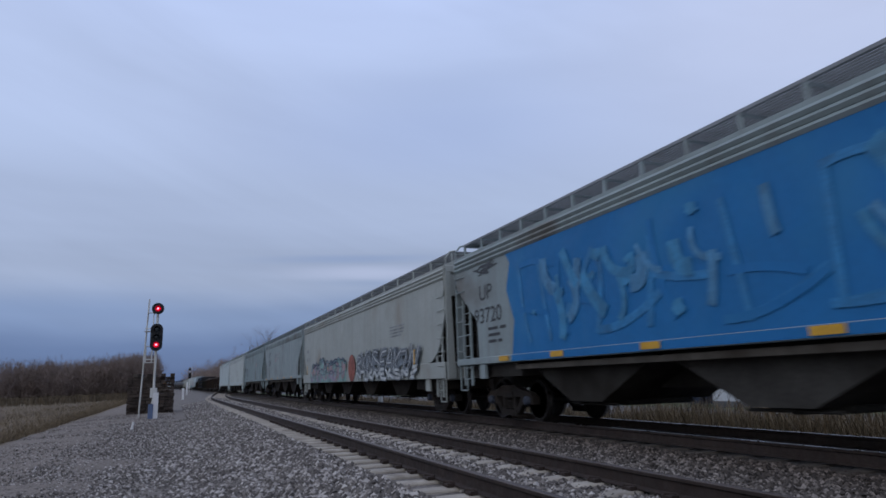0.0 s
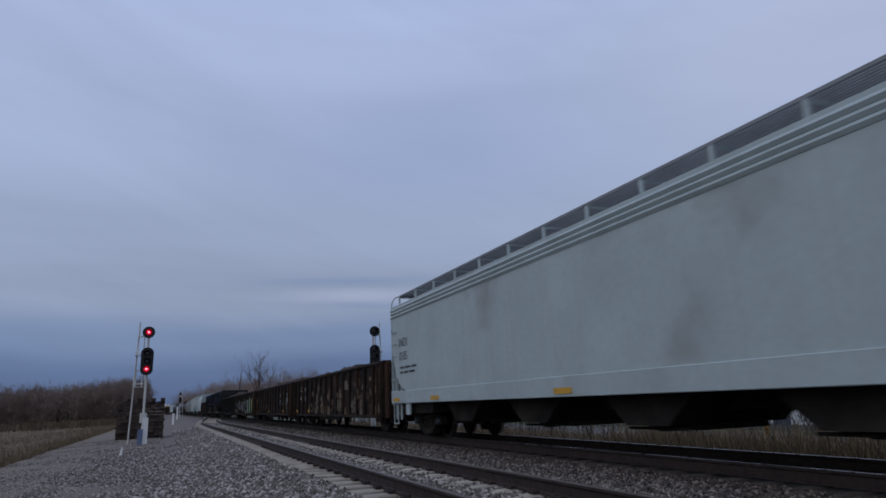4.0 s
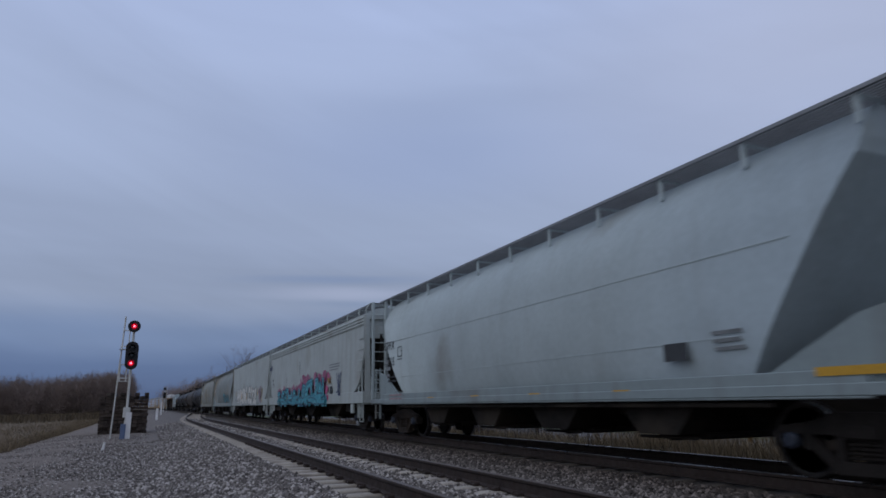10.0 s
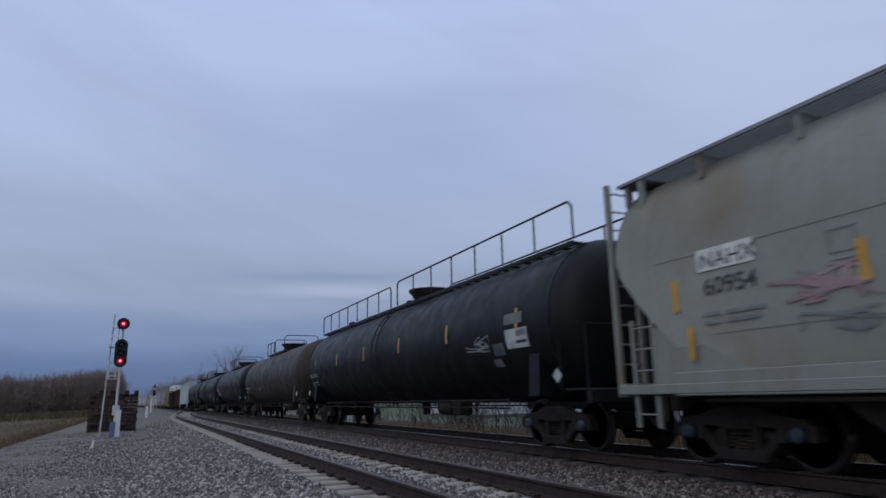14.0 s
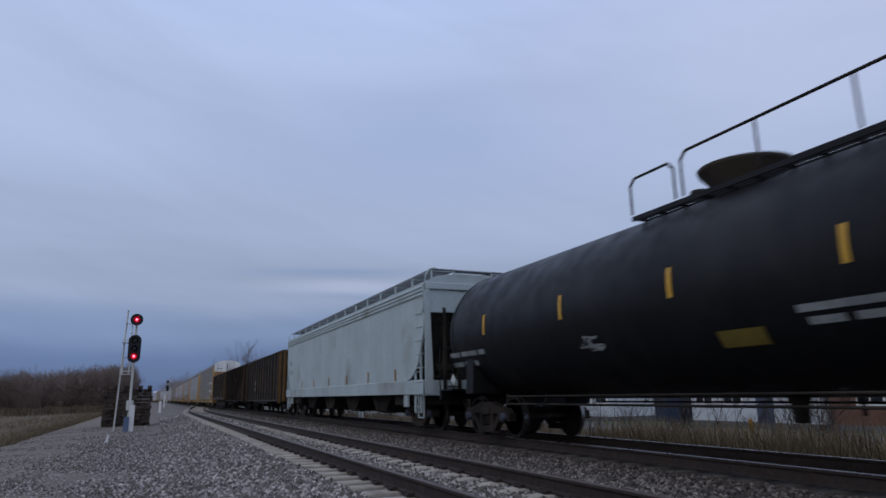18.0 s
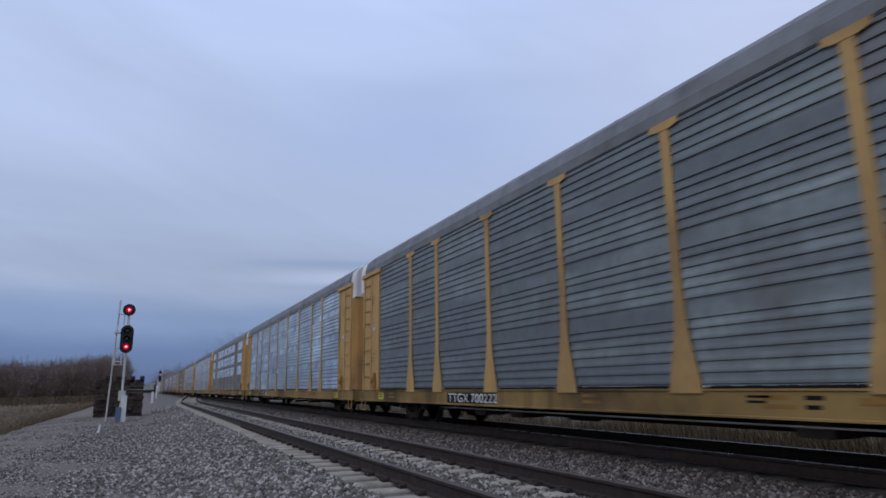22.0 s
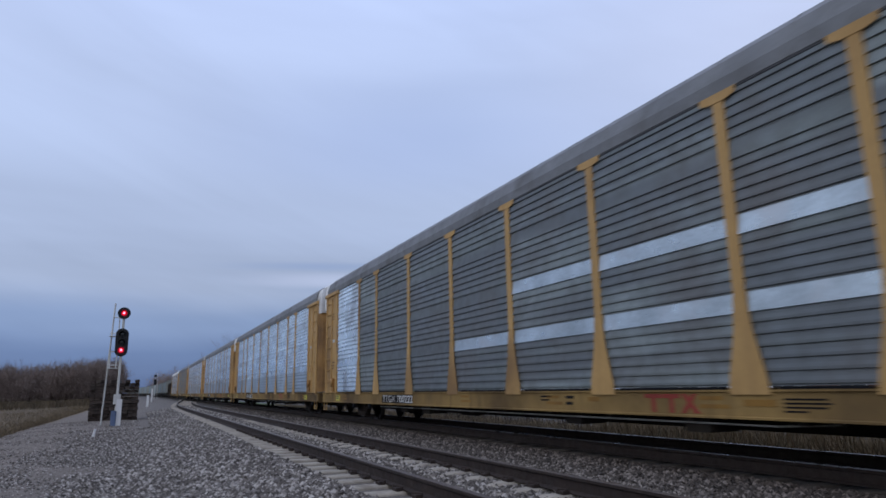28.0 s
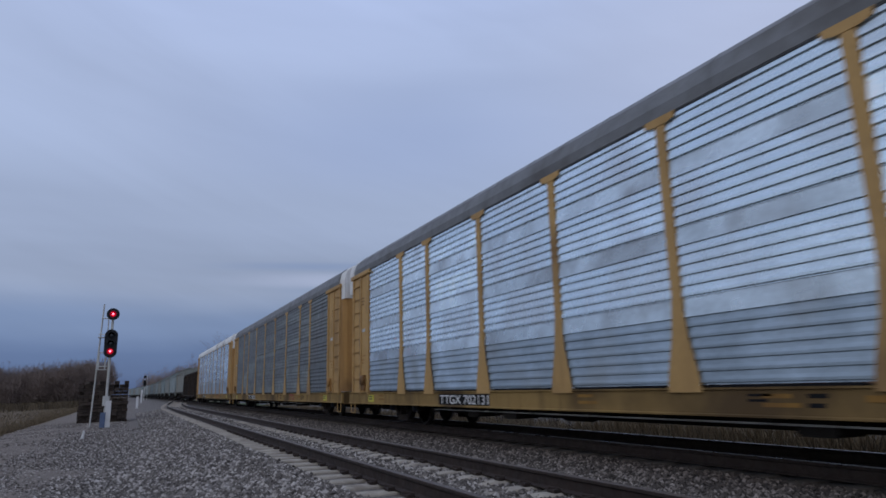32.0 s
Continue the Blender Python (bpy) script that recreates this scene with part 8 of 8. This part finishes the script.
# ---- beside the line ----
def signal_mast(x, y, z, label, flip=1, lit=True):
    """Two-head colour-light signal: round head over a long oval one, ladder and platform frame."""
    sig = thing("railway_signal", label, "railway signal", at=pose(x, y, z))
    part("mast", Shape().tube((0, 0, 0.9), (0, 0, 6.0), 0.065, 12).tube((0, 0, 0), (0, 0, 0.9), 0.11, 12, r2=0.08).box(-0.2, 0.2, -0.2, 0.2, -0.2, 0.05, c=0.03), ALUMINIUM, sig)
    part("case", Shape().box(-0.17, 0.17, -0.16, 0.12, 1.05, 1.55, c=0.03), ALUMINIUM, sig, "grey junction case on the mast")
    n = 28
    zt = 5.73

    def oval(s, zc, half, r, y0, y1, slot=0):
        pts = []
        for i in range(n):
            t = 2 * math.pi * i / n
            pts.append((r * math.cos(t), zc + r * math.sin(t) + (half if math.sin(t) >= 0 else -half)))
        s.prism(pts, y0, y1, "y", slot)
        return s
    head = part("signal_head", oval(Shape(), zt, 0.0, 0.31, -0.30, -0.27).box(-0.15, 0.15, -0.28, 0.1, zt - 0.18, zt + 0.18, c=0.03), SIGNAL_BLACK, sig, "round black signal head")
    low = part("signal_head", oval(Shape(), 4.20, 0.42, 0.31, -0.30, -0.27).box(-0.15, 0.15, -0.28, 0.1, 3.70, 4.7, c=0.03), SIGNAL_BLACK, sig, "long oval black signal head")
    for h_, zz in ((head, [zt]), (low, [3.80, 4.20, 4.62])):
        for q in zz:
            hood = Shape()
            a = 14
            for i in range(a):
                t0, t1 = math.pi * (-0.1 + 1.2 * i / a), math.pi * (-0.1 + 1.2 * (i + 1) / a)
                r = 0.165
                hood.plate((r * math.cos(t0), -0.56, q + r * math.sin(t0)), (r * math.cos(t1), -0.56, q + r * math.sin(t1)), (r * math.cos(t1), -0.29, q + r * math.sin(t1)), (r * math.cos(t0), -0.29, q + r * math.sin(t0)), 0.008)
            part("hood", hood, SIGNAL_BLACK, h_)
            on = lit and (q == zt or q == 3.80)
            part("lens", Shape().lathe([(-0.035, 0.15), (-0.05, 0.12), (-0.06, 0.07), (-0.065, 0.015)], "y", (0, -0.29, q), seg=20), LENS if on else GLASS_DARK, h_, "glowing red lens" if on else "dark lens")
            if on:
                part("lamp", Shape().lathe([(-0.07, 0.055), (-0.08, 0.04), (-0.085, 0.01)], "y", (0, -0.30, q), seg=14), LENS_CORE, h_, "bright lamp behind the red lens")
    fx = -0.62 * flip
    lad = Shape()
    lad.tube((fx - 0.05 * flip, 0.25, 0.0), (fx + 0.16 * flip, 0.25, 6.3), 0.04)
    part("ladder", lad, ALUMINIUM, sig, "slim upright ladder pole beside the mast")
    for z0, z1 in ((4.55, 5.55), (2.9, 3.75)):
        fr = Shape()
        a, b = fx + 0.12 * flip, -0.10 * flip
        fr.path([(a, 0.2, z0), (a, 0.2, z1), (a + 0.30 * flip, 0.2, z1), (a + 0.30 * flip, 0.2, z0)], 0.028)
        fr.tube((fx, 0.2, z0 + 0.15), (b, 0.1, z0 + 0.15), 0.022)
        fr.box(min(fx, b), max(fx, b), -0.1, 0.4, z0 - 0.03, z0)
        part("service_platform", fr, ALUMINIUM, sig, "thin service platform frames")
    return sig


def tie_stack():
    """Old wooden ties stacked crosswise in bundles."""
    rng = random.Random(8)
    pile = thing("tie_stack", "stack of old dark creosoted wooden ties beside the road", "tie stack", at=pose(-1.36, 46.5, -0.58))
    shape = Shape().box(-0.128, 0.128, -1.3, 1.3, -0.09, 0.09, c=0.012).mesh("old_tie", [OLDWOOD])
    for layer in range(12):
        z = 0.10 + layer * 0.205
        cross = layer in (5,)
        for k in range(4 if cross else 10):
            if layer == 11 and rng.random() < 0.45:
                continue
            o = new("old_tie", shape)
            o.parent = pile
            if cross:
                o.matrix_basis = pose(rng.uniform(-0.08, 0.08), -1.2 + 0.8 * k, z, 0, 0, 90 + rng.uniform(-2, 2))
            else:
                o.matrix_basis = pose(-1.20 + k * 0.267 + rng.uniform(-0.01, 0.01), rng.uniform(-0.16, 0.16), z, 0, rng.uniform(-3, 3), rng.uniform(-1.0, 1.0))


def small_things():
    post = thing("marker_post", "white flat marker post in front of the signal", "marker post", at=pose(-0.88, 37.6, -0.57))
    part("blade", Shape().box(-0.13, 0.13, -0.02, 0.02, 0, 1.32, c=0.012), POST_WHITE, post)
    part("foot", Shape().box(-0.34, -0.10, -0.10, 0.14, 0, 0.75, c=0.03), mat("blue_cable_box", (0.10, 0.14, 0.24), rough=0.6, bump=0.0), post, "blue-grey cable box at its foot")
    stake = thing("marker_stake", "short white stake in the gravel", "stake", at=pose(-1.46, 28.3, -0.56))
    part("stick", Shape().tube((0, 0, -0.1), (0.06, 0, 0.30), 0.055, 8, r2=0.04), POST_WHITE, stake)
    for x, y, h in ((0.95, 84.0, 1.3), (1.9, 118.0, 2.1), (11.6, 39.0, 1.4)):
        p = thing("marker_post", "white marker post beside the track", "marker post", at=pose(x, y, ground_height(x, y)))
        part("blade", Shape().box(-0.13, 0.13, -0.03, 0.03, -0.1, h, c=0.012), POST_WHITE, p)


def branch(s, rng, a, d, length, r, depth, bend=0.25, twig=None):
    """Grows a tapered limb and its side shoots."""
    pts = [Vector(a)]
    d = Vector(d).normalized()
    n = 3
    for i in range(n):
        d = (d + Vector((rng.uniform(-1, 1), rng.uniform(-1, 1), rng.uniform(-0.2, 0.6))) * bend).normalized()
        pts.append(pts[-1] + d * length / n)
    seg = 5 if depth > 2 else 3
    for i in range(n):
        (s if depth > 2 or twig is None else twig).tube(pts[i], pts[i + 1], r * (1 - 0.25 * i), seg, r2=r * (1 - 0.25 * (i + 1)), caps=False)
    if depth == 0:
        return
    shoots = 3 if depth > 1 else 4
    for k in range(shoots):
        p = pts[rng.choice((1, 2, 3, 3))]
        side = Vector((rng.uniform(-1, 1), rng.uniform(-1, 1), rng.uniform(-0.1, 0.8)))
        branch(s, rng, p, (d * 0.8 + side * 0.9), length * rng.uniform(0.55, 0.78), r * 0.5, depth - 1, bend, twig)


def tree_meshes(seed, h, spread=0.5, depth=4):
    rng = random.Random(seed)
    trunk, twig = Shape(), Shape()
    base = h * 0.3
    trunk.tube((0, 0, -0.3), (0.02 * h, 0, base), h * 0.022, 7, r2=h * 0.016, caps=False)
    branch(trunk, rng, (0.02 * h, 0, base), (0, 0, 1), h * 0.3, h * 0.014, depth, 0.2, twig)
    for k in range(4):
        a = rng.uniform(0, 6.28)
        branch(trunk, rng, (0.02 * h, 0, base * rng.uniform(0.7, 1.1)), (math.cos(a) * spread, math.sin(a) * spread, 0.8), h * 0.26, h * 0.010, depth - 1, 0.25, twig)
    return trunk.mesh("trunk", [BARK]), twig.mesh("crown", [TWIGS])


def twig_mass(name, label, n, clumps, seed, wide=0.07):
    """Fine bare twigs gathered in crowns. clumps: rows of x, y, height of the crown's top, radius."""
    rng = np.random.default_rng(seed)
    c = np.array(clumps)
    q = c[rng.choice(len(c), n, p=c[:, 2] * c[:, 3] / np.sum(c[:, 2] * c[:, 3]))]
    d = rng.normal(size=(n, 3))
    d /= np.linalg.norm(d, axis=1)[:, None]
    deep = rng.random(n)[:, None] ** 0.45
    ground_z = np.array([ground_height(a, 0) for a in q[:, 0]])
    at = d * deep * np.c_[q[:, 3], q[:, 3], q[:, 2] * 0.5] + np.c_[q[:, 0], q[:, 1], ground_z + q[:, 2] * 0.5]
    way = d * 0.7 + rng.normal(size=(n, 3)) * 0.5 + np.array([0, 0, 0.7])
    way *= (rng.uniform(0.5, 1.5, n) / np.linalg.norm(way, axis=1))[:, None]
    side = np.cross(way, rng.normal(size=(n, 3)))
    side *= (rng.uniform(0.4, 1.0, n) * wide / np.linalg.norm(side, axis=1))[:, None]
    v = np.stack([at - side, at + side, at + way], 1).reshape(-1, 3)
    me = bpy.data.meshes.new(name)
    me.from_pydata(v, [], np.arange(3 * n).reshape(n, 3))
    me.materials.append(TWIGS)
    tagged(new(name, me), label, "thicket", kind="stuff")


def plant_trees():
    kinds = [tree_meshes(k, 11, depth=5) for k in range(5)]
    rng = random.Random(17)

    def plant(x, y, size, label, group):
        t = thing("bare_tree", label, "tree", group, at=pose(x, y, ground_height(x, y) - 0.2, 0, 0, rng.uniform(0, 360)) @ Matrix.Scale(size, 4))
        a, b = rng.choice(kinds)
        o = new("trunk", a); o.parent = t
        o = new("crown", b); o.parent = t

    def wood_top(x):
        """Height of the wood behind the field: tall beside the line, sinking away from it."""
        return 12.6 + 0.07 * (x + 6) + 0.9 * noise.noise(Vector((x * 0.13, 1.7, 0))) + (1.2 if -44 < x < -41 else 0) - (1.4 if -41 < x < -36 else 0)
    for k in range(110):
        x = -43 + 37.5 * rng.random()
        plant(x, rng.uniform(205, 255), wood_top(x) / 11 * rng.uniform(0.85, 1.06), "bare winter tree in the wood behind the field", "wood behind the field")
    clumps = []
    for k in range(420):
        x = -44 + 38.5 * rng.random()
        clumps.append((x, rng.uniform(200, 245), wood_top(x) * (1 - 0.55 * rng.random() ** 1.6), rng.uniform(1.2, 2.6)))
    twig_mass("wood_twigs", "dense leafless brown crowns of the wood", 150000, clumps, 5)
    # the trees on the field's other side, behind the camera
    clumps = [(rng.uniform(-62, -44), -90 + 235 * rng.random(), rng.uniform(7, 13), rng.uniform(2.0, 4.0)) for k in range(260)]
    twig_mass("field_side_wood", "bare brown trees along the field's western side", 90000, clumps, 8, 0.13)
    # a lower belt of trees far behind the field
    clumps = [(-430 + 370 * rng.random(), rng.uniform(560, 640), rng.uniform(4.0, 7.0), rng.uniform(3, 7)) for k in range(260)]
    twig_mass("far_tree_belt", "distant dark belt of bare trees across the field", 60000, clumps, 6, 0.25)
    # trees along the outside of the line's curve
    clumps = []
    for k in range(60):
        y = rng.uniform(150, 470)
        x = TRAIN_X + bend(y) + 7 + 24 * rng.random()
        plant(x, y, rng.uniform(0.85, 1.2), "bare tree beside the far line", "trees along the far line")
    for k in range(330):
        y = rng.uniform(135, 470)
        x = TRAIN_X + bend(y) + 6 + 24 * rng.random()
        clumps.append((x, y, rng.uniform(6, 12.5) * min(0.55 + y / 500, 1.15), rng.uniform(1.4, 3.0)))
    twig_mass("line_brush", "leafless brown brush beside the far line", 110000, clumps, 7)
    plant(17.5, 138, 1.35, "tall bare tree with a wide crown", "trees along the far line")
    plant(19.0, 131, 1.0, "bare tree with a wide crown", "trees along the far line")
    snag = thing("dead_tree", "dead broken tree trunk beside the far line", "tree", at=pose(14.6, 150, ground_height(14.6, 150)))
    part("trunk", Shape().tube((0, 0, -0.2), (0.1, 0, 6.5), 0.20, 7, r2=0.15, caps=False).tube((0.1, 0, 6.5), (0.35, 0, 10.4), 0.15, 7, r2=0.05).tube((0.12, 0, 7.0), (-0.6, 0, 8.8), 0.08, 5, r2=0.03), BARK, snag)


def grass(name, label, n, area, h, seed, lean=0.35, width=0.012, pale=1.0):
    """Dead stalks; area gives x and y of the k-th one."""
    rng = random.Random(seed)
    v, f = [], []
    for k in range(n):
        x, y = area(rng)
        z = ground_height(x, y) - 0.03
        hh = h * rng.uniform(0.45, 1.15)
        a = rng.uniform(0, 3.14)
        dx, dy = math.cos(a) * width, math.sin(a) * width
        lx, ly = rng.uniform(-1, 1) * lean * hh, rng.uniform(-1, 1) * lean * hh
        i = len(v)
        v += [(x - dx, y - dy, z), (x + dx, y + dy, z), (x + lx * 0.4 + dx * 0.6, y + ly * 0.4 + dy * 0.6, z + hh * 0.6), (x + lx * 0.4 - dx * 0.6, y + ly * 0.4 - dy * 0.6, z + hh * 0.6), (x + lx, y + ly, z + hh)]
        f += [(i, i + 1, i + 2, i + 3), (i + 3, i + 2, i + 4)]
    s = Shape()
    s.add(v, f)
    m = STRAW.copy()
    m.name = name + "_straw"
    nodes, links = m.node_tree.nodes, m.node_tree.links
    geo = nodes.new("ShaderNodeNewGeometry")
    ramp = nodes.new("ShaderNodeValToRGB")
    ramp.color_ramp.elements[0].color, ramp.color_ramp.elements[1].color = (0.065 * pale, 0.047 * pale, 0.028 * pale, 1), (0.235 * pale, 0.175 * pale, 0.102 * pale, 1)
    links.new(geo.outputs["Random Per Island"], ramp.inputs[0]); links.new(ramp.outputs[0], nodes["Principled BSDF"].inputs["Base Color"])
    tagged(part(name, s, m, None), label, "grass", kind="stuff")


def saplings():
    """Leafless shoots between the train and the road."""
    rng = random.Random(29)
    for k in range(105):
        x, y = rng.uniform(11.9, 17.5), rng.uniform(6, 46)
        s = Shape()
        for j in range(rng.randrange(2, 6)):
            a = rng.uniform(0, 6.28)
            branch(s, rng, (rng.uniform(-0.2, 0.2), rng.uniform(-0.2, 0.2), -0.1), (math.cos(a) * 0.25, math.sin(a) * 0.25, 1), rng.uniform(0.8, 1.7), 0.02, 2, 0.2)
        t = part("sapling", s, BARK, None, m=pose(x, y, ground_height(x, y)))
        tagged(t, "bare multi-stemmed sapling in the weeds", "sapling", "saplings behind the line")


def house(name, label, x, y, w, d, h, wall, turn=0, doors=1, windows=4):
    """A low building by the road: walls on a footing, windows with frames, door, shallow roof."""
    t = thing(name, label, "building", at=pose(x, y, ground_height(x, y), 0, 0, turn))
    walls = Shape().box(-d / 2, d / 2, -w / 2, w / 2, 0.0, h)
    part("wall", walls, wall, t)
    for k in range(int(h / 0.25) if wall is SIDING else 0):
        part("siding_board", Shape().prism([(-d / 2 - 0.025, 0.25 * k + 0.05), (-d / 2, 0.25 * k + 0.05), (-d / 2, 0.25 * k + 0.28), (-d / 2 - 0.008, 0.25 * k + 0.28)], -w / 2, w / 2), wall, t)
    part("footing", Shape().box(-d / 2 - 0.04, d / 2 + 0.04, -w / 2 - 0.04, w / 2 + 0.04, -0.3, 0.35), mat("grey_footing", (0.12, 0.12, 0.125), rough=0.9), t)
    part("roof", Shape().prism([(-d / 2 - 0.35, h), (d / 2 + 0.35, h), (0, h + d * 0.18)], -w / 2 - 0.3, w / 2 + 0.3), mat("grey_shingle", (0.11, 0.11, 0.12), rough=0.9, var=0.2, bump=0.5), t)
    for k in range(windows):
        yy = -w / 2 + w * (k + 0.5) / windows
        if k == (windows - 1) // 2 and doors:
            dr = part("door", Shape().box(-d / 2 - 0.06, -d / 2, yy - 0.5, yy + 0.5, 0.3, 2.35, c=0.01), mat("blue_door_paint", (0.05, 0.065, 0.10), rough=0.6), t)
            part("door_handle", Shape().box(-d / 2 - 0.10, -d / 2 - 0.06, yy + 0.35, yy + 0.42, 1.25, 1.35), ALUMINIUM, dr)
            continue
        wn_ = part("window", Shape().box(-d / 2 - 0.05, -d / 2, yy - 0.65, yy + 0.65, 1.2, 2.4, c=0.01), WHITE, t)
        for j in (-1, 1):
            part("pane", Shape().box(-d / 2 - 0.06, -d / 2 - 0.05, yy + j * 0.3 - 0.26, yy + j * 0.3 + 0.26, 1.28, 2.32), GLASS_DARK, wn_)
    return t


def beyond_the_train():
    house("house", "white clapboard building with dark windows by the road", 31.5, 25.5, 8.0, 6, 3.0, SIDING)
    house("shed", "brown-red low building by the road", 32.3, 15.3, 11.8, 7, 3.2, BRICK_WALL, doors=0, windows=3)
    house("house", "white building further along the road", 31.5, 41.5, 9, 6, 2.9, SIDING, windows=5)
    house("house", "pale building at the end of the road", 36.0, 68.0, 14, 7, 3.0, SIDING, windows=5)
    car_ = thing("dumpster", "dark blue steel container beside the building", "container", at=pose(29.3, 31.2, -1.0))
    part("bin", Shape().prism([(-1.0, 0.15), (1.0, 0.15), (1.15, 1.9), (-1.15, 1.9)], -1.1, 1.1), mat("dark_blue_steel", (0.02, 0.034, 0.07), rough=0.6, dirt=(0.06, 0.05, 0.045)), car_)
    part("lid", Shape().box(-1.2, 1.2, -1.15, 1.15, 1.9, 1.98, c=0.02), STEEL, car_)
    b = thing("bollard", "short yellow steel bollard by the kerb", "bollard", at=pose(24.8, 22.2, -1.0))
    part("tube", Shape().tube((0, 0, -0.1), (0, 0, 0.62), 0.10, 12).lathe([(0.62, 0.10), (0.67, 0.065), (0.69, 0.02)], "z", seg=12), OCHRE, b)
    for y in range(-4, 60, 6):
        p = thing("fence_post", "weathered wooden fence post in the weeds", "fence post", "fence behind the line", at=pose(14.2, y + 3.0, -1.0))
        part("stake", Shape().box(-0.06, 0.06, -0.06, 0.06, -0.2, 1.05, c=0.015), OLDWOOD, p)


signal_mast(-1.02, 38.4, -0.56, "two-head railway signal with red lights on a silver mast")
signal_mast(11.35, 37.9, -0.45, "two-head railway signal with dark heads beyond the train", flip=-1, lit=False)
signal_mast(3.35, 176.0, -0.45, "far two-head railway signal with dark heads", flip=-1, lit=False)
tie_stack()
small_things()
plant_trees()
grass("field_grass", "tall dead straw-brown grass at the field's edge", 42000, lambda r: (-4.9 - 30 * r.random() ** 2.2, 14 + 110 * r.random() ** 1.5), 0.34, 31, 0.9, 0.010, 0.9)
grass("verge_weeds", "tall tan reeds and weeds behind the line", 38000, lambda r: (11.4 + 4.2 * r.random() ** 1.3, 4 + 60 * r.random() ** 1.4), 0.85, 33, 0.45, 0.012, 1.7)
grass("field_brush", "brown rank growth in front of the wood", 16000, lambda r: (-6 - 130 * r.random(), 120 + 85 * r.random()), 1.3, 37, 0.5, 0.07, 0.6)
grass("verge_reeds", "dense tall dry reeds close behind the line", 9000, lambda r: (11.6 + 2.2 * r.random(), 3.5 + 12.5 * r.random()), 1.15, 36, 0.3, 0.014, 1.9)
grass("verge_scrub", "matted brown weeds on the ballast edge", 9000, lambda r: (10.6 + 1.6 * r.random(), 4 + 60 * r.random() ** 1.4), 0.5, 35, 0.5)
saplings()
beyond_the_train()


def motions():
    """The train rolls past; its wheels turn while they are near enough to be made out."""
    for car, middle in CARS:
        rows = []
        for t in range(0, 33):
            y = middle - travel(t)
            rows.append((t, pose(TRAIN_X + bend(y), y, 0, 0, 0, math.degrees(math.atan(2 * max(y - 200, 0) / 6150)))))
        walk(car, rows)
    middles = {car.name: middle for car, middle in CARS}
    for car, wheels, dy in SPINNERS:
        middle = middles[car.name]
        near = [k / FPS for k in range(0, 32 * FPS + 1) if -6 < middle - travel(k / FPS) + wheels.parent.location.y < 38]
        rows, first = [], travel(near[0]) if near else 0
        if near and near[0] > 0.5:
            rows.append((0.0, pose(0, dy, 0.457)))
        rows += [(t, pose(0, dy, 0.457, math.degrees((travel(t) - first) / 0.457) % 360)) for t in near]
        if not rows:
            rows = [(0.0, pose(0, dy, 0.457))]
        if rows[-1][0] < 31.9:
            rows.append((32.0, rows[-1][1]))
        walk(wheels, rows)


motions()
